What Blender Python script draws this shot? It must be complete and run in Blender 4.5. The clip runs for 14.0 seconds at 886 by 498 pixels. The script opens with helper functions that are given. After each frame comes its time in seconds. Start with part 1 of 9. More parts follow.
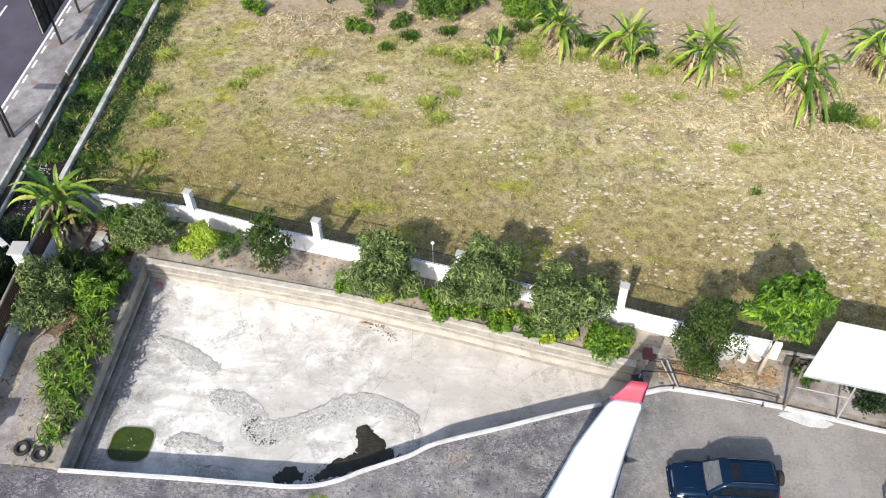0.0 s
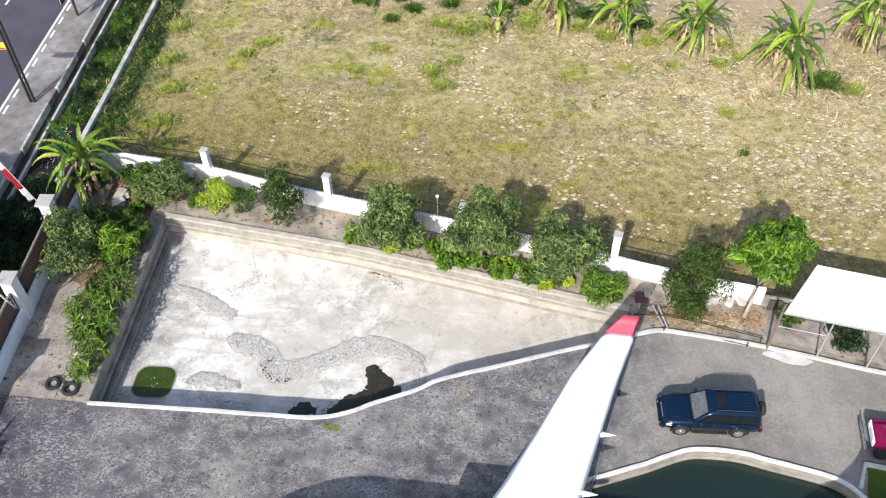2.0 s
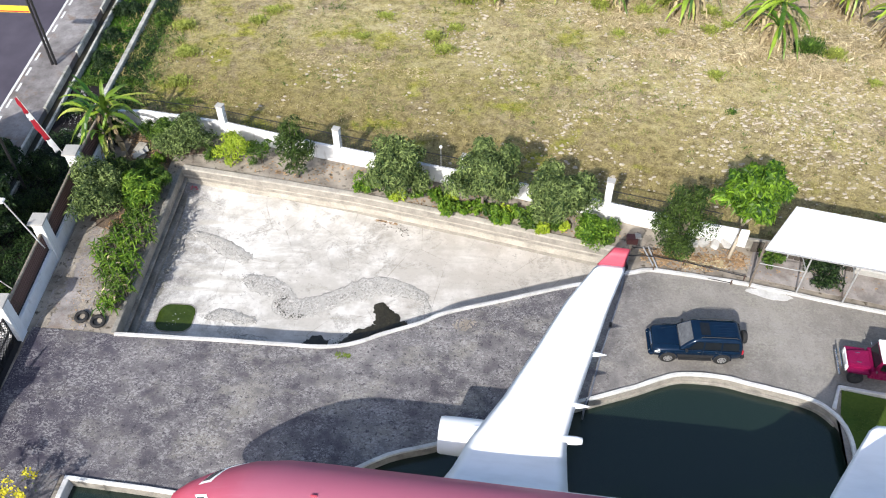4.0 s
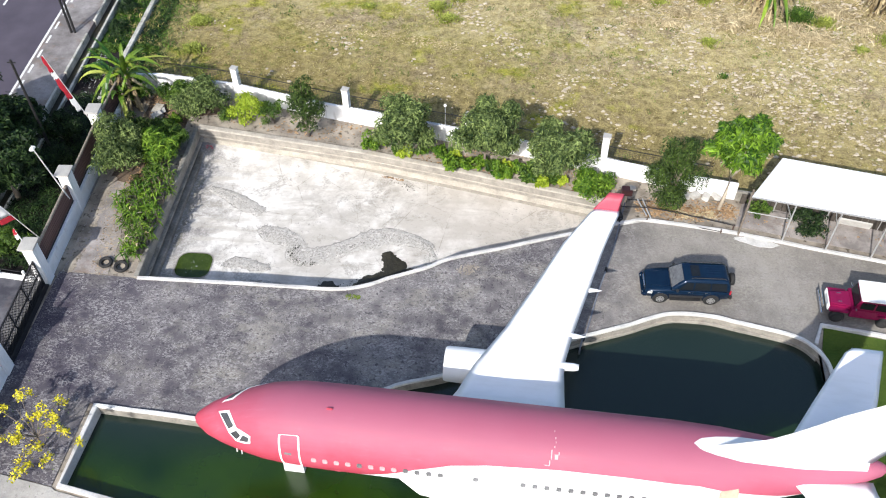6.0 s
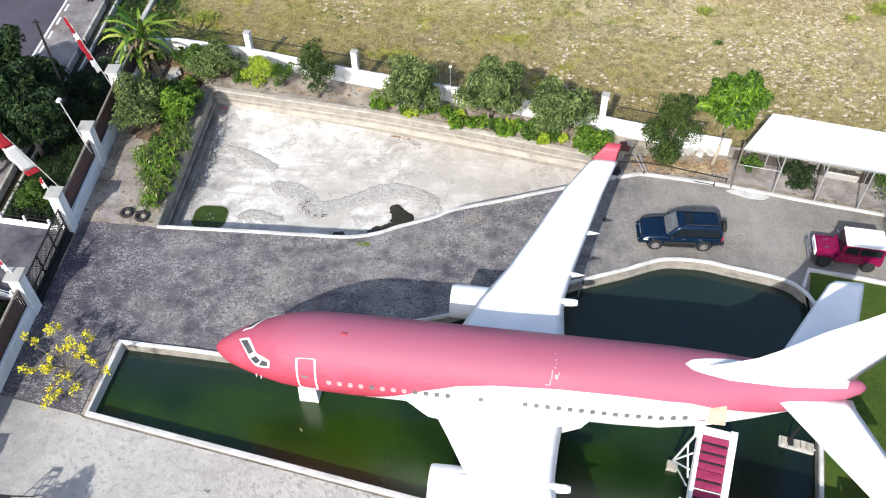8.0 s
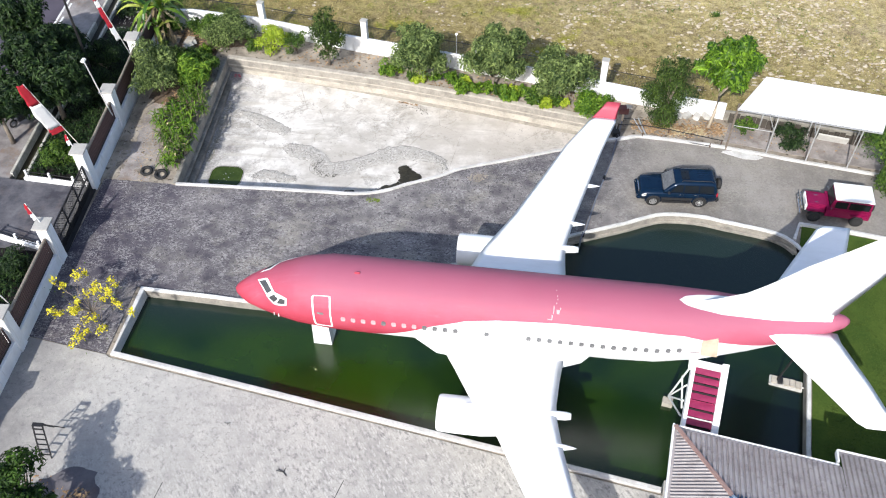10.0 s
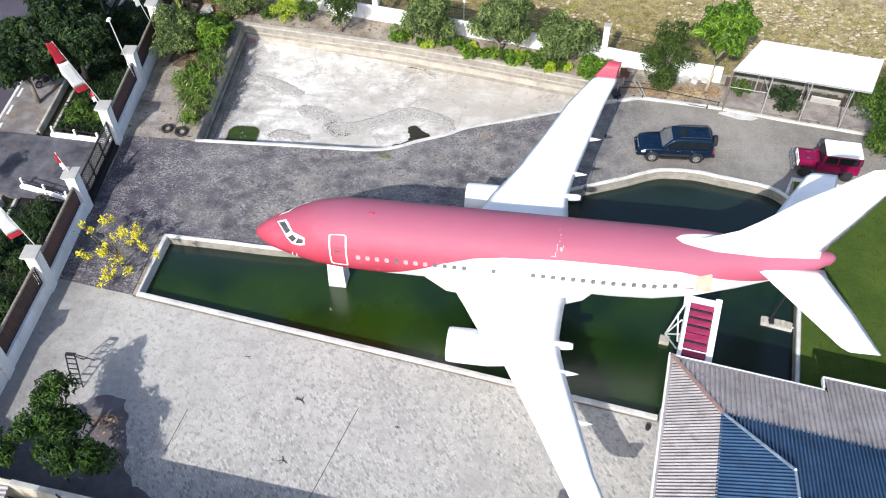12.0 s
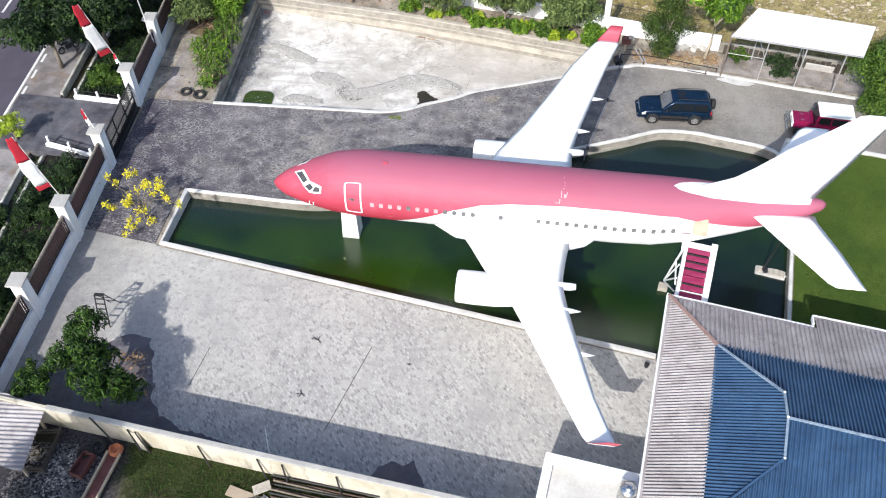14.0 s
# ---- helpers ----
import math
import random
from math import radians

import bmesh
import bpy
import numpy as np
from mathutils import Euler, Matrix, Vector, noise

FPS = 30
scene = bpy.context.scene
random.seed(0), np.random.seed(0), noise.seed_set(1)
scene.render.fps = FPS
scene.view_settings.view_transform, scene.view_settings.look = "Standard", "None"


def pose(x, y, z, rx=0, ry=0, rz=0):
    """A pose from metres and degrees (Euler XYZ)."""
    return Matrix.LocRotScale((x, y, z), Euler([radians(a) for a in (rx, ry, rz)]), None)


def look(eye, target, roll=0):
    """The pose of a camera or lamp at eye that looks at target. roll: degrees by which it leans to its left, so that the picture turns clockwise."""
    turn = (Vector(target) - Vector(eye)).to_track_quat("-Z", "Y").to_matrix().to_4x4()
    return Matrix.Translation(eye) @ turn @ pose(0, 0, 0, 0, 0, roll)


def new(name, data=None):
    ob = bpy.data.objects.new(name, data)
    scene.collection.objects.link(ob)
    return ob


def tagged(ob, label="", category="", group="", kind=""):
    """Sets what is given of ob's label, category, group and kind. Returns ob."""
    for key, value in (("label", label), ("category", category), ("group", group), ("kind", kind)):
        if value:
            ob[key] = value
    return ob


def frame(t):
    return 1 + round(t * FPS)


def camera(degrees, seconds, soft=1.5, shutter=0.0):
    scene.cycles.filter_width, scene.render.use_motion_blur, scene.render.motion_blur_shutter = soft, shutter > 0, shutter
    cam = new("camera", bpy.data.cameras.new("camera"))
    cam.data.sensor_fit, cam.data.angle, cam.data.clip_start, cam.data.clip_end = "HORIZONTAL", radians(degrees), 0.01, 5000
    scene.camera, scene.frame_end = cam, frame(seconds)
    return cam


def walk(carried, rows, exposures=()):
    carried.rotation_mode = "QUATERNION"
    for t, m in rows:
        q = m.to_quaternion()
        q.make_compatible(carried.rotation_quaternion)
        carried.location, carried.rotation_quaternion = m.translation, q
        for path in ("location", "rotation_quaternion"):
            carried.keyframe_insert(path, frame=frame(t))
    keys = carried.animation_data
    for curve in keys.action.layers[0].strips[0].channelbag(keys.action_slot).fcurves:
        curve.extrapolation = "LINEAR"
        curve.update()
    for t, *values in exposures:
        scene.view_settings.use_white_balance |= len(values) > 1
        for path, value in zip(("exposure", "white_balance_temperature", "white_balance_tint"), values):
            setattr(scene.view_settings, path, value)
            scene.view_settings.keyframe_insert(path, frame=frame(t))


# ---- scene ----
cam = camera(55.1, 14.0, 1.1)
PATH = [
    (0, (-0.826, -1.611, 36.382), (-0.942, -0.245, 34.926), -1.0),
    (0.5, (-0.98, -2.444, 36.47), (-1.088, -1.081, 35.01), -0.8),
    (1, (-0.919, -3.207, 36.583), (-1.028, -1.847, 35.121), -0.9),
    (1.5, (-0.962, -4.115, 36.736), (-1.07, -2.759, 35.27), -0.8),
    (2, (-0.927, -5.195, 36.765), (-1.037, -3.84, 35.298), -0.8),
    (2.5, (-0.946, -6.219, 36.863), (-1.053, -4.864, 35.396), -0.7),
    (3, (-0.891, -7.285, 36.902), (-0.999, -5.933, 35.432), -0.7),
    (5.5, (-0.886, -12.331, 37.123), (-0.991, -10.988, 35.645), -0.6),
    (6, (-0.849, -13.217, 37.101), (-0.957, -11.877, 35.621), -0.7),
    (6.5, (-0.907, -14.151, 37.065), (-1.012, -12.811, 35.583), -0.7),
    (7, (-0.915, -15.082, 37.017), (-1.02, -13.744, 35.535), -0.6),
    (7.5, (-0.909, -15.827, 37.097), (-1.014, -14.494, 35.609), -0.6),
    (8, (-0.895, -16.845, 37.026), (-1.004, -15.512, 35.539), -0.7),
    (10.5, (-0.975, -21.167, 36.962), (-1.089, -19.84, 35.471), -0.7),
    (11, (-1.055, -22.106, 36.997), (-1.169, -20.781, 35.504), -0.6),
    (11.5, (-1.061, -22.964, 36.967), (-1.176, -21.64, 35.472), -0.6),
    (12, (-1.073, -23.976, 36.906), (-1.189, -22.652, 35.411), -0.6),
    (12.5, (-1.115, -24.839, 36.889), (-1.232, -23.517, 35.393), -0.6),
    (13, (-1.151, -25.663, 36.876), (-1.268, -24.343, 35.379), -0.5),
    (13.5, (-1.21, -26.568, 36.838), (-1.326, -25.247, 35.34), -0.5),
    (14, (-1.228, -27.496, 36.824), (-1.347, -26.176, 35.326), -0.5),
]
walk(cam, [(t, look(eye, target, roll)) for t, eye, target, roll in PATH], [(0, 0.56, 6330, 10), (14, 0.5, 6200, 10)])

# ---- sun and sky ----
SUN_ELEVATION = 37.2
SUN_AZIMUTH = 198.7
world = bpy.data.worlds.new("sky")
scene.world = world
world.use_nodes = True
_wn = world.node_tree
_bg = _wn.nodes["Background"]
_sky = _wn.nodes.new("ShaderNodeTexSky")
_sky.sky_type = "NISHITA"
_sky.sun_disc = False
_sky.sun_elevation = radians(SUN_ELEVATION)
_sky.sun_rotation = radians(SUN_AZIMUTH)
_sky.air_density, _sky.dust_density, _sky.ozone_density = 1.0, 2.0, 1.0
_bg.inputs["Strength"].default_value = 0.15
_wn.links.new(_sky.outputs[0], _bg.inputs["Color"])
sun = new("sun", bpy.data.lights.new("sun", "SUN"))
sun.data.energy, sun.data.angle, sun.data.color = 4.0, radians(0.55), (1.0, 0.955, 0.885)
_a = radians(SUN_AZIMUTH)
_to_sun = Vector((math.sin(_a) * math.cos(radians(SUN_ELEVATION)), math.cos(_a) * math.cos(radians(SUN_ELEVATION)), math.sin(radians(SUN_ELEVATION))))
sun.matrix_world = look(_to_sun * 120, (0, 0, 0))


# ---- materials ----
class Nodes:
    """A small wrapper round a node tree."""

    def __init__(self, name):
        self.mat = bpy.data.materials.new(name)
        self.mat.use_nodes = True
        self.t = self.mat.node_tree
        self.bsdf = self.t.nodes["Principled BSDF"]
        self.coord = self.t.nodes.new("ShaderNodeTexCoord").outputs["Object"]

    def put(self, socket, value):
        if hasattr(value, "is_linked"):
            self.t.links.new(value, socket)
        elif isinstance(value, tuple) and len(value) == 3 and socket.type == "RGBA":
            socket.default_value = (*value, 1)
        else:
            socket.default_value = value

    def noise(self, scale, detail=4.0, rough=0.55, vector=None, distort=0.0):
        n = self.t.nodes.new("ShaderNodeTexNoise")
        self.put(n.inputs["Vector"], vector or self.coord)
        n.inputs["Scale"].default_value, n.inputs["Detail"].default_value = scale, detail
        n.inputs["Roughness"].default_value, n.inputs["Distortion"].default_value = rough, distort
        return n.outputs["Fac"]

    def voronoi(self, scale, feature="F1", vector=None, out="Distance", rand=1.0):
        n = self.t.nodes.new("ShaderNodeTexVoronoi")
        n.feature = feature
        self.put(n.inputs["Vector"], vector or self.coord)
        n.inputs["Scale"].default_value, n.inputs["Randomness"].default_value = scale, rand
        return n.outputs[out]

    def band(self, value, lo, hi, a=0.0, b=1.0):
        n = self.t.nodes.new("ShaderNodeMapRange")
        self.put(n.inputs["Value"], value)
        for k, v in (("From Min", lo), ("From Max", hi), ("To Min", a), ("To Max", b)):
            n.inputs[k].default_value = v
        return n.outputs["Result"]

    def math(self, op, a, b=0.0, c=0.0):
        n = self.t.nodes.new("ShaderNodeMath")
        n.operation = op
        self.put(n.inputs[0], a), self.put(n.inputs[1], b), self.put(n.inputs[2], c)
        return n.outputs[0]

    def mix(self, fac, a, b):
        n = self.t.nodes.new("ShaderNodeMix")
        n.data_type = "RGBA"
        self.put(n.inputs[0], fac), self.put(n.inputs[6], a), self.put(n.inputs[7], b)
        return n.outputs[2]

    def stretch(self, sx, sy, sz, rz=0.0):
        n = self.t.nodes.new("ShaderNodeMapping")
        self.put(n.inputs["Vector"], self.coord)
        n.inputs["Scale"].default_value = (sx, sy, sz)
        n.inputs["Rotation"].default_value = (0, 0, rz)
        return n.outputs["Vector"]

    def axis(self, k):
        n = self.t.nodes.new("ShaderNodeSeparateXYZ")
        self.put(n.inputs[0], self.coord)
        return n.outputs[k]

    def island(self):
        return self.t.nodes.new("ShaderNodeNewGeometry").outputs["Random Per Island"]

    def random(self):
        return self.t.nodes.new("ShaderNodeObjectInfo").outputs["Random"]

    def bump(self, height, strength=0.3, distance=0.02):
        n = self.t.nodes.new("ShaderNodeBump")
        n.inputs["Strength"].default_value, n.inputs["Distance"].default_value = strength, distance
        self.put(n.inputs["Height"], height)
        self.t.links.new(n.outputs[0], self.bsdf.inputs["Normal"])

    def done(self, color, rough=0.8, metal=0.0, spec=0.5):
        self.put(self.bsdf.inputs["Base Color"], color)
        self.put(self.bsdf.inputs["Roughness"], rough)
        self.put(self.bsdf.inputs["Metallic"], metal)
        self.bsdf.inputs["Specular IOR Level"].default_value = spec
        return self.mat


def worn(name, a, b, scale=2.0, fine=25.0, rough=0.8, bump=0.25, metal=0.0, dist=0.01, spec=0.4):
    """Two tones of one surface, mixed at a large and a fine scale."""
    n = Nodes(name)
    big, small = n.noise(scale, 5), n.noise(fine, 4)
    fac = n.math("ADD", n.math("MULTIPLY", n.band(big, 0.3, 0.7), 0.65), n.math("MULTIPLY", n.band(small, 0.3, 0.7), 0.35))
    n.bump(small, bump, dist)
    return n.done(n.mix(fac, a, b), n.band(small, 0.2, 0.8, rough - 0.08, rough + 0.08), metal, spec)


def leafy(name, dark, light, rough=0.55, spec=0.22, power=1.0):
    """Leaves: each leaf its own tone, some light through it."""
    n = Nodes(name)
    r = n.island()
    big = n.band(n.noise(0.9, 2), 0.35, 0.65)
    fac = n.math("POWER", n.math("ADD", n.math("MULTIPLY", r, 0.7), n.math("MULTIPLY", big, 0.3)), power)
    col = n.mix(fac, dark, light)
    n.bsdf.inputs["Subsurface Weight"].default_value = 0.0
    tr = n.t.nodes.new("ShaderNodeBsdfTranslucent")
    n.put(tr.inputs["Color"], col)
    mx = n.t.nodes.new("ShaderNodeMixShader")
    mx.inputs[0].default_value = 0.16
    n.done(col, rough, 0.0, spec)
    n.t.links.new(n.bsdf.outputs[0], mx.inputs[1])
    n.t.links.new(tr.outputs[0], mx.inputs[2])
    n.t.links.new(mx.outputs[0], n.t.nodes["Material Output"].inputs["Surface"])
    return n.mat


def make_field():
    n = Nodes("dry_meadow")
    big, mid, part_, fine, grain = n.noise(0.09, 4), n.noise(0.5, 5, 0.7), n.noise(1.7, 5, 0.7), n.noise(6.0, 6, 0.75), n.noise(21.0, 4, 0.75)
    mott = n.math("ADD", n.math("MULTIPLY", part_, 0.45), n.math("ADD", n.math("MULTIPLY", fine, 0.35), n.math("MULTIPLY", grain, 0.2)))
    straw = n.mix(n.band(mott, 0.4, 0.62), (0.18, 0.145, 0.065), (0.57, 0.49, 0.26))
    green = n.mix(n.band(mott, 0.4, 0.6), (0.13, 0.12, 0.03), (0.4, 0.36, 0.12))
    col = n.mix(n.band(n.math("ADD", big, n.math("MULTIPLY", mid, 0.7)), 0.76, 1.0), straw, green)
    east = n.band(n.math("ADD", n.axis(0), n.math("MULTIPLY", mid, 16.0)), 2.0, 22.0)
    grey = n.mix(n.band(mott, 0.4, 0.6), (0.17, 0.13, 0.062), (0.6, 0.51, 0.27))
    col = n.mix(n.math("MULTIPLY", east, 0.75), col, grey)
    soil = n.band(n.noise(0.25, 6, 0.72), 0.52, 0.6)
    col = n.mix(n.math("MULTIPLY", soil, 0.75), col, n.mix(n.band(mott, 0.4, 0.6), (0.1, 0.072, 0.046), (0.43, 0.345, 0.235)))
    near = n.band(n.math("ADD", n.math("ADD", n.axis(1), n.math("MULTIPLY", n.axis(0), 0.23)), n.math("MULTIPLY", mid, 12.0)), 50.5, 40.0)
    olive = n.mix(n.band(mott, 0.4, 0.6), (0.085, 0.062, 0.022), (0.35, 0.28, 0.115))
    col = n.mix(n.math("MULTIPLY", near, 0.85), col, olive)
    lush = n.math("MULTIPLY", n.band(n.noise(0.24, 5, 0.7), 0.54, 0.63), n.band(n.axis(0), 20.0, 4.0, 0.4, 1.0))
    col = n.mix(n.math("MULTIPLY", lush, 0.8), col, n.mix(n.band(mott, 0.4, 0.6), (0.085, 0.095, 0.008), (0.38, 0.37, 0.045)))
    # grey-green tone that deepens toward the west edge
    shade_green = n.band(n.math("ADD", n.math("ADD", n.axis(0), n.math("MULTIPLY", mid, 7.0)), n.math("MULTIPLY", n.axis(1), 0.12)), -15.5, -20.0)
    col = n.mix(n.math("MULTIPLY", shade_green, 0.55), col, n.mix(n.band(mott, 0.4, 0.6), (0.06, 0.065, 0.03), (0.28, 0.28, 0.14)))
    pale = n.band(n.noise(0.55, 6, 0.72, n.stretch(1, 1.5, 1, 0.2)), 0.5, 0.62)
    col = n.mix(n.math("MULTIPLY", n.math("MULTIPLY", pale, 0.42), n.math("SUBTRACT", 1.0, near)), col, n.mix(n.band(fine, 0.38, 0.6), (0.36, 0.3, 0.17), (0.62, 0.55, 0.35)))
    trod = n.band(n.noise(0.75, 6, 0.75, n.stretch(1, 1.4, 1, -0.3)), 0.53, 0.63)
    col = n.mix(n.math("MULTIPLY", trod, 0.62), col, n.mix(n.band(fine, 0.4, 0.6), (0.12, 0.086, 0.05), (0.3, 0.235, 0.145)))
    n.bump(n.math("ADD", fine, n.math("MULTIPLY", mid, 2.0)), 0.6, 0.1)
    return n.done(col, 0.95, 0.0, 0.1)


def make_tan_soil():
    n = Nodes("trodden_tan_soil")
    mid, fine = n.noise(0.4, 5, 0.65), n.noise(5.0, 6, 0.75)
    col = n.mix(n.band(fine, 0.35, 0.65), (0.28, 0.212, 0.145), (0.42, 0.333, 0.235))
    col = n.mix(n.math("MULTIPLY", n.band(mid, 0.5, 0.66), 0.6), col, (0.27, 0.225, 0.16))
    n.bump(fine, 0.5, 0.05)
    return n.done(col, 0.95, 0.0, 0.1)


def make_verge(name, lo, hi, brown=0.6):
    n = Nodes(name)
    big, mid, fine = n.noise(0.22, 5, 0.65), n.noise(1.1, 5, 0.65), n.noise(9.0, 5, 0.75)
    col = n.mix(n.band(n.math("ADD", big, n.math("MULTIPLY", mid, 0.6)), 0.66, 0.96), lo, hi)
    col = n.mix(n.math("MULTIPLY", n.band(n.noise(0.6, 5, 0.7), 0.54, 0.66), brown), col, (0.19, 0.13, 0.09))
    col = n.mix(n.math("MULTIPLY", n.band(fine, 0.56, 0.7), 0.5), col, (0.07, 0.062, 0.06))
    n.bump(fine, 0.4, 0.03)
    return n.done(col, 0.92, 0.0, 0.15)


def make_yard_ground():
    n = Nodes("rough_yard_ground")
    mid, fine = n.noise(0.7, 5, 0.65), n.noise(9.0, 5, 0.75)
    # west soil near-black, with the yard's shade put into its colour
    soil = n.mix(n.band(fine, 0.35, 0.65), (0.014, 0.013, 0.017), (0.075, 0.07, 0.08))
    turf = n.mix(n.band(fine, 0.35, 0.65), (0.012, 0.02, 0.006), (0.05, 0.062, 0.02))
    dry = n.mix(n.band(fine, 0.35, 0.65), (0.05, 0.042, 0.03), (0.15, 0.125, 0.085))
    far = n.band(n.math("ADD", n.math("ADD", n.axis(1), n.math("MULTIPLY", n.axis(0), 0.153)), n.math("MULTIPLY", mid, 2.4)), -12.4, -13.6)
    turf = n.mix(n.math("MULTIPLY", far, 0.8), turf, dry)
    east = n.band(n.math("ADD", n.axis(0), n.math("MULTIPLY", mid, 2.0)), -17.0, -16.2)
    n.bump(fine, 0.6, 0.05)
    return n.done(n.mix(east, soil, turf), 0.95, 0.0, 0.1)


def make_soil():
    n = Nodes("bare_soil")
    mid, fine = n.noise(0.8, 5), n.noise(14.0, 5, 0.7)
    col = n.mix(n.band(mid, 0.35, 0.65), (0.19, 0.165, 0.135), (0.38, 0.335, 0.275))
    col = n.mix(n.band(n.noise(3.0, 4), 0.55, 0.7), col, (0.075, 0.062, 0.045))
    col = n.mix(n.math("MULTIPLY", n.band(fine, 0.6, 0.75), 0.5), col, (0.4, 0.36, 0.3))
    n.bump(fine, 0.5, 0.04)
    return n.done(col, 0.95, 0.0, 0.1)


def make_dark_paving():
    n = Nodes("stained_dark_paving")
    blotch, mid, fine, grain = n.noise(0.22, 5, 0.6), n.noise(1.1, 5, 0.65), n.noise(8.0, 5, 0.75), n.noise(26.0, 3, 0.7)
    tone = n.math("ADD", n.math("MULTIPLY", blotch, 0.9), n.math("ADD", n.math("MULTIPLY", mid, 0.55), n.math("MULTIPLY", grain, 0.12)))
    col = n.mix(n.band(tone, 0.62, 0.98), (0.066, 0.06, 0.07), (0.24, 0.223, 0.214))
    east = n.band(n.math("ADD", n.axis(0), n.math("MULTIPLY", mid, 6.0)), 6.5, 12.5)
    tan = n.mix(n.band(n.math("ADD", blotch, n.math("MULTIPLY", fine, 0.5)), 0.6, 0.92), (0.17, 0.155, 0.135), (0.31, 0.285, 0.25))
    col = n.mix(n.math("MULTIPLY", east, 0.82), col, tan)
    smear = n.band(n.noise(0.42, 5, 0.7, n.stretch(1, 1.6, 1, 0.4)), 0.5, 0.64)
    col = n.mix(n.math("MULTIPLY", smear, 0.68), col, n.mix(n.band(fine, 0.35, 0.65), (0.2, 0.185, 0.16), (0.33, 0.31, 0.265)))
    # tone falls to dark violet toward the west
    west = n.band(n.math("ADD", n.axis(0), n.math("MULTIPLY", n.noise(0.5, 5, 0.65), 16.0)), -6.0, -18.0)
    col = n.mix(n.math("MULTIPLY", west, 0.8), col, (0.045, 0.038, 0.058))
    cells = n.voronoi(8.0, "F1", n.stretch(1, 1.6, 1, 0.9), "Color")
    worn_ = n.band(n.math("ADD", n.math("MULTIPLY", mid, 0.8), n.math("MULTIPLY", n.noise(0.3, 5), 0.5)), 0.56, 0.72)
    chips = n.math("MULTIPLY", n.band(cells, 0.62, 0.7), worn_)
    speck = n.math("MULTIPLY", n.band(n.noise(11.0, 3, 0.65, n.stretch(1, 1.5, 1, 0.9)), 0.57, 0.63), n.band(mid, 0.38, 0.55))
    pale = n.math("MULTIPLY", n.math("MAXIMUM", n.math("MULTIPLY", chips, 0.7), speck), n.band(east, 0.0, 1.0, 1.0, 0.35))
    col = n.mix(n.math("MULTIPLY", pale, 0.72), col, (0.4, 0.385, 0.375))
    pit = n.math("MULTIPLY", n.band(n.noise(4.4, 5, 0.75), 0.54, 0.61), n.band(east, 0.0, 1.0, 0.7, 0.25))
    col = n.mix(pit, col, n.mix(east, (0.03, 0.027, 0.036), (0.1, 0.09, 0.08)))
    n.bump(n.math("ADD", fine, n.math("MULTIPLY", grain, 0.5)), 0.5, 0.025)
    return n.done(col, n.band(mid, 0.3, 0.7, 0.75, 0.95), 0.0, 0.25)


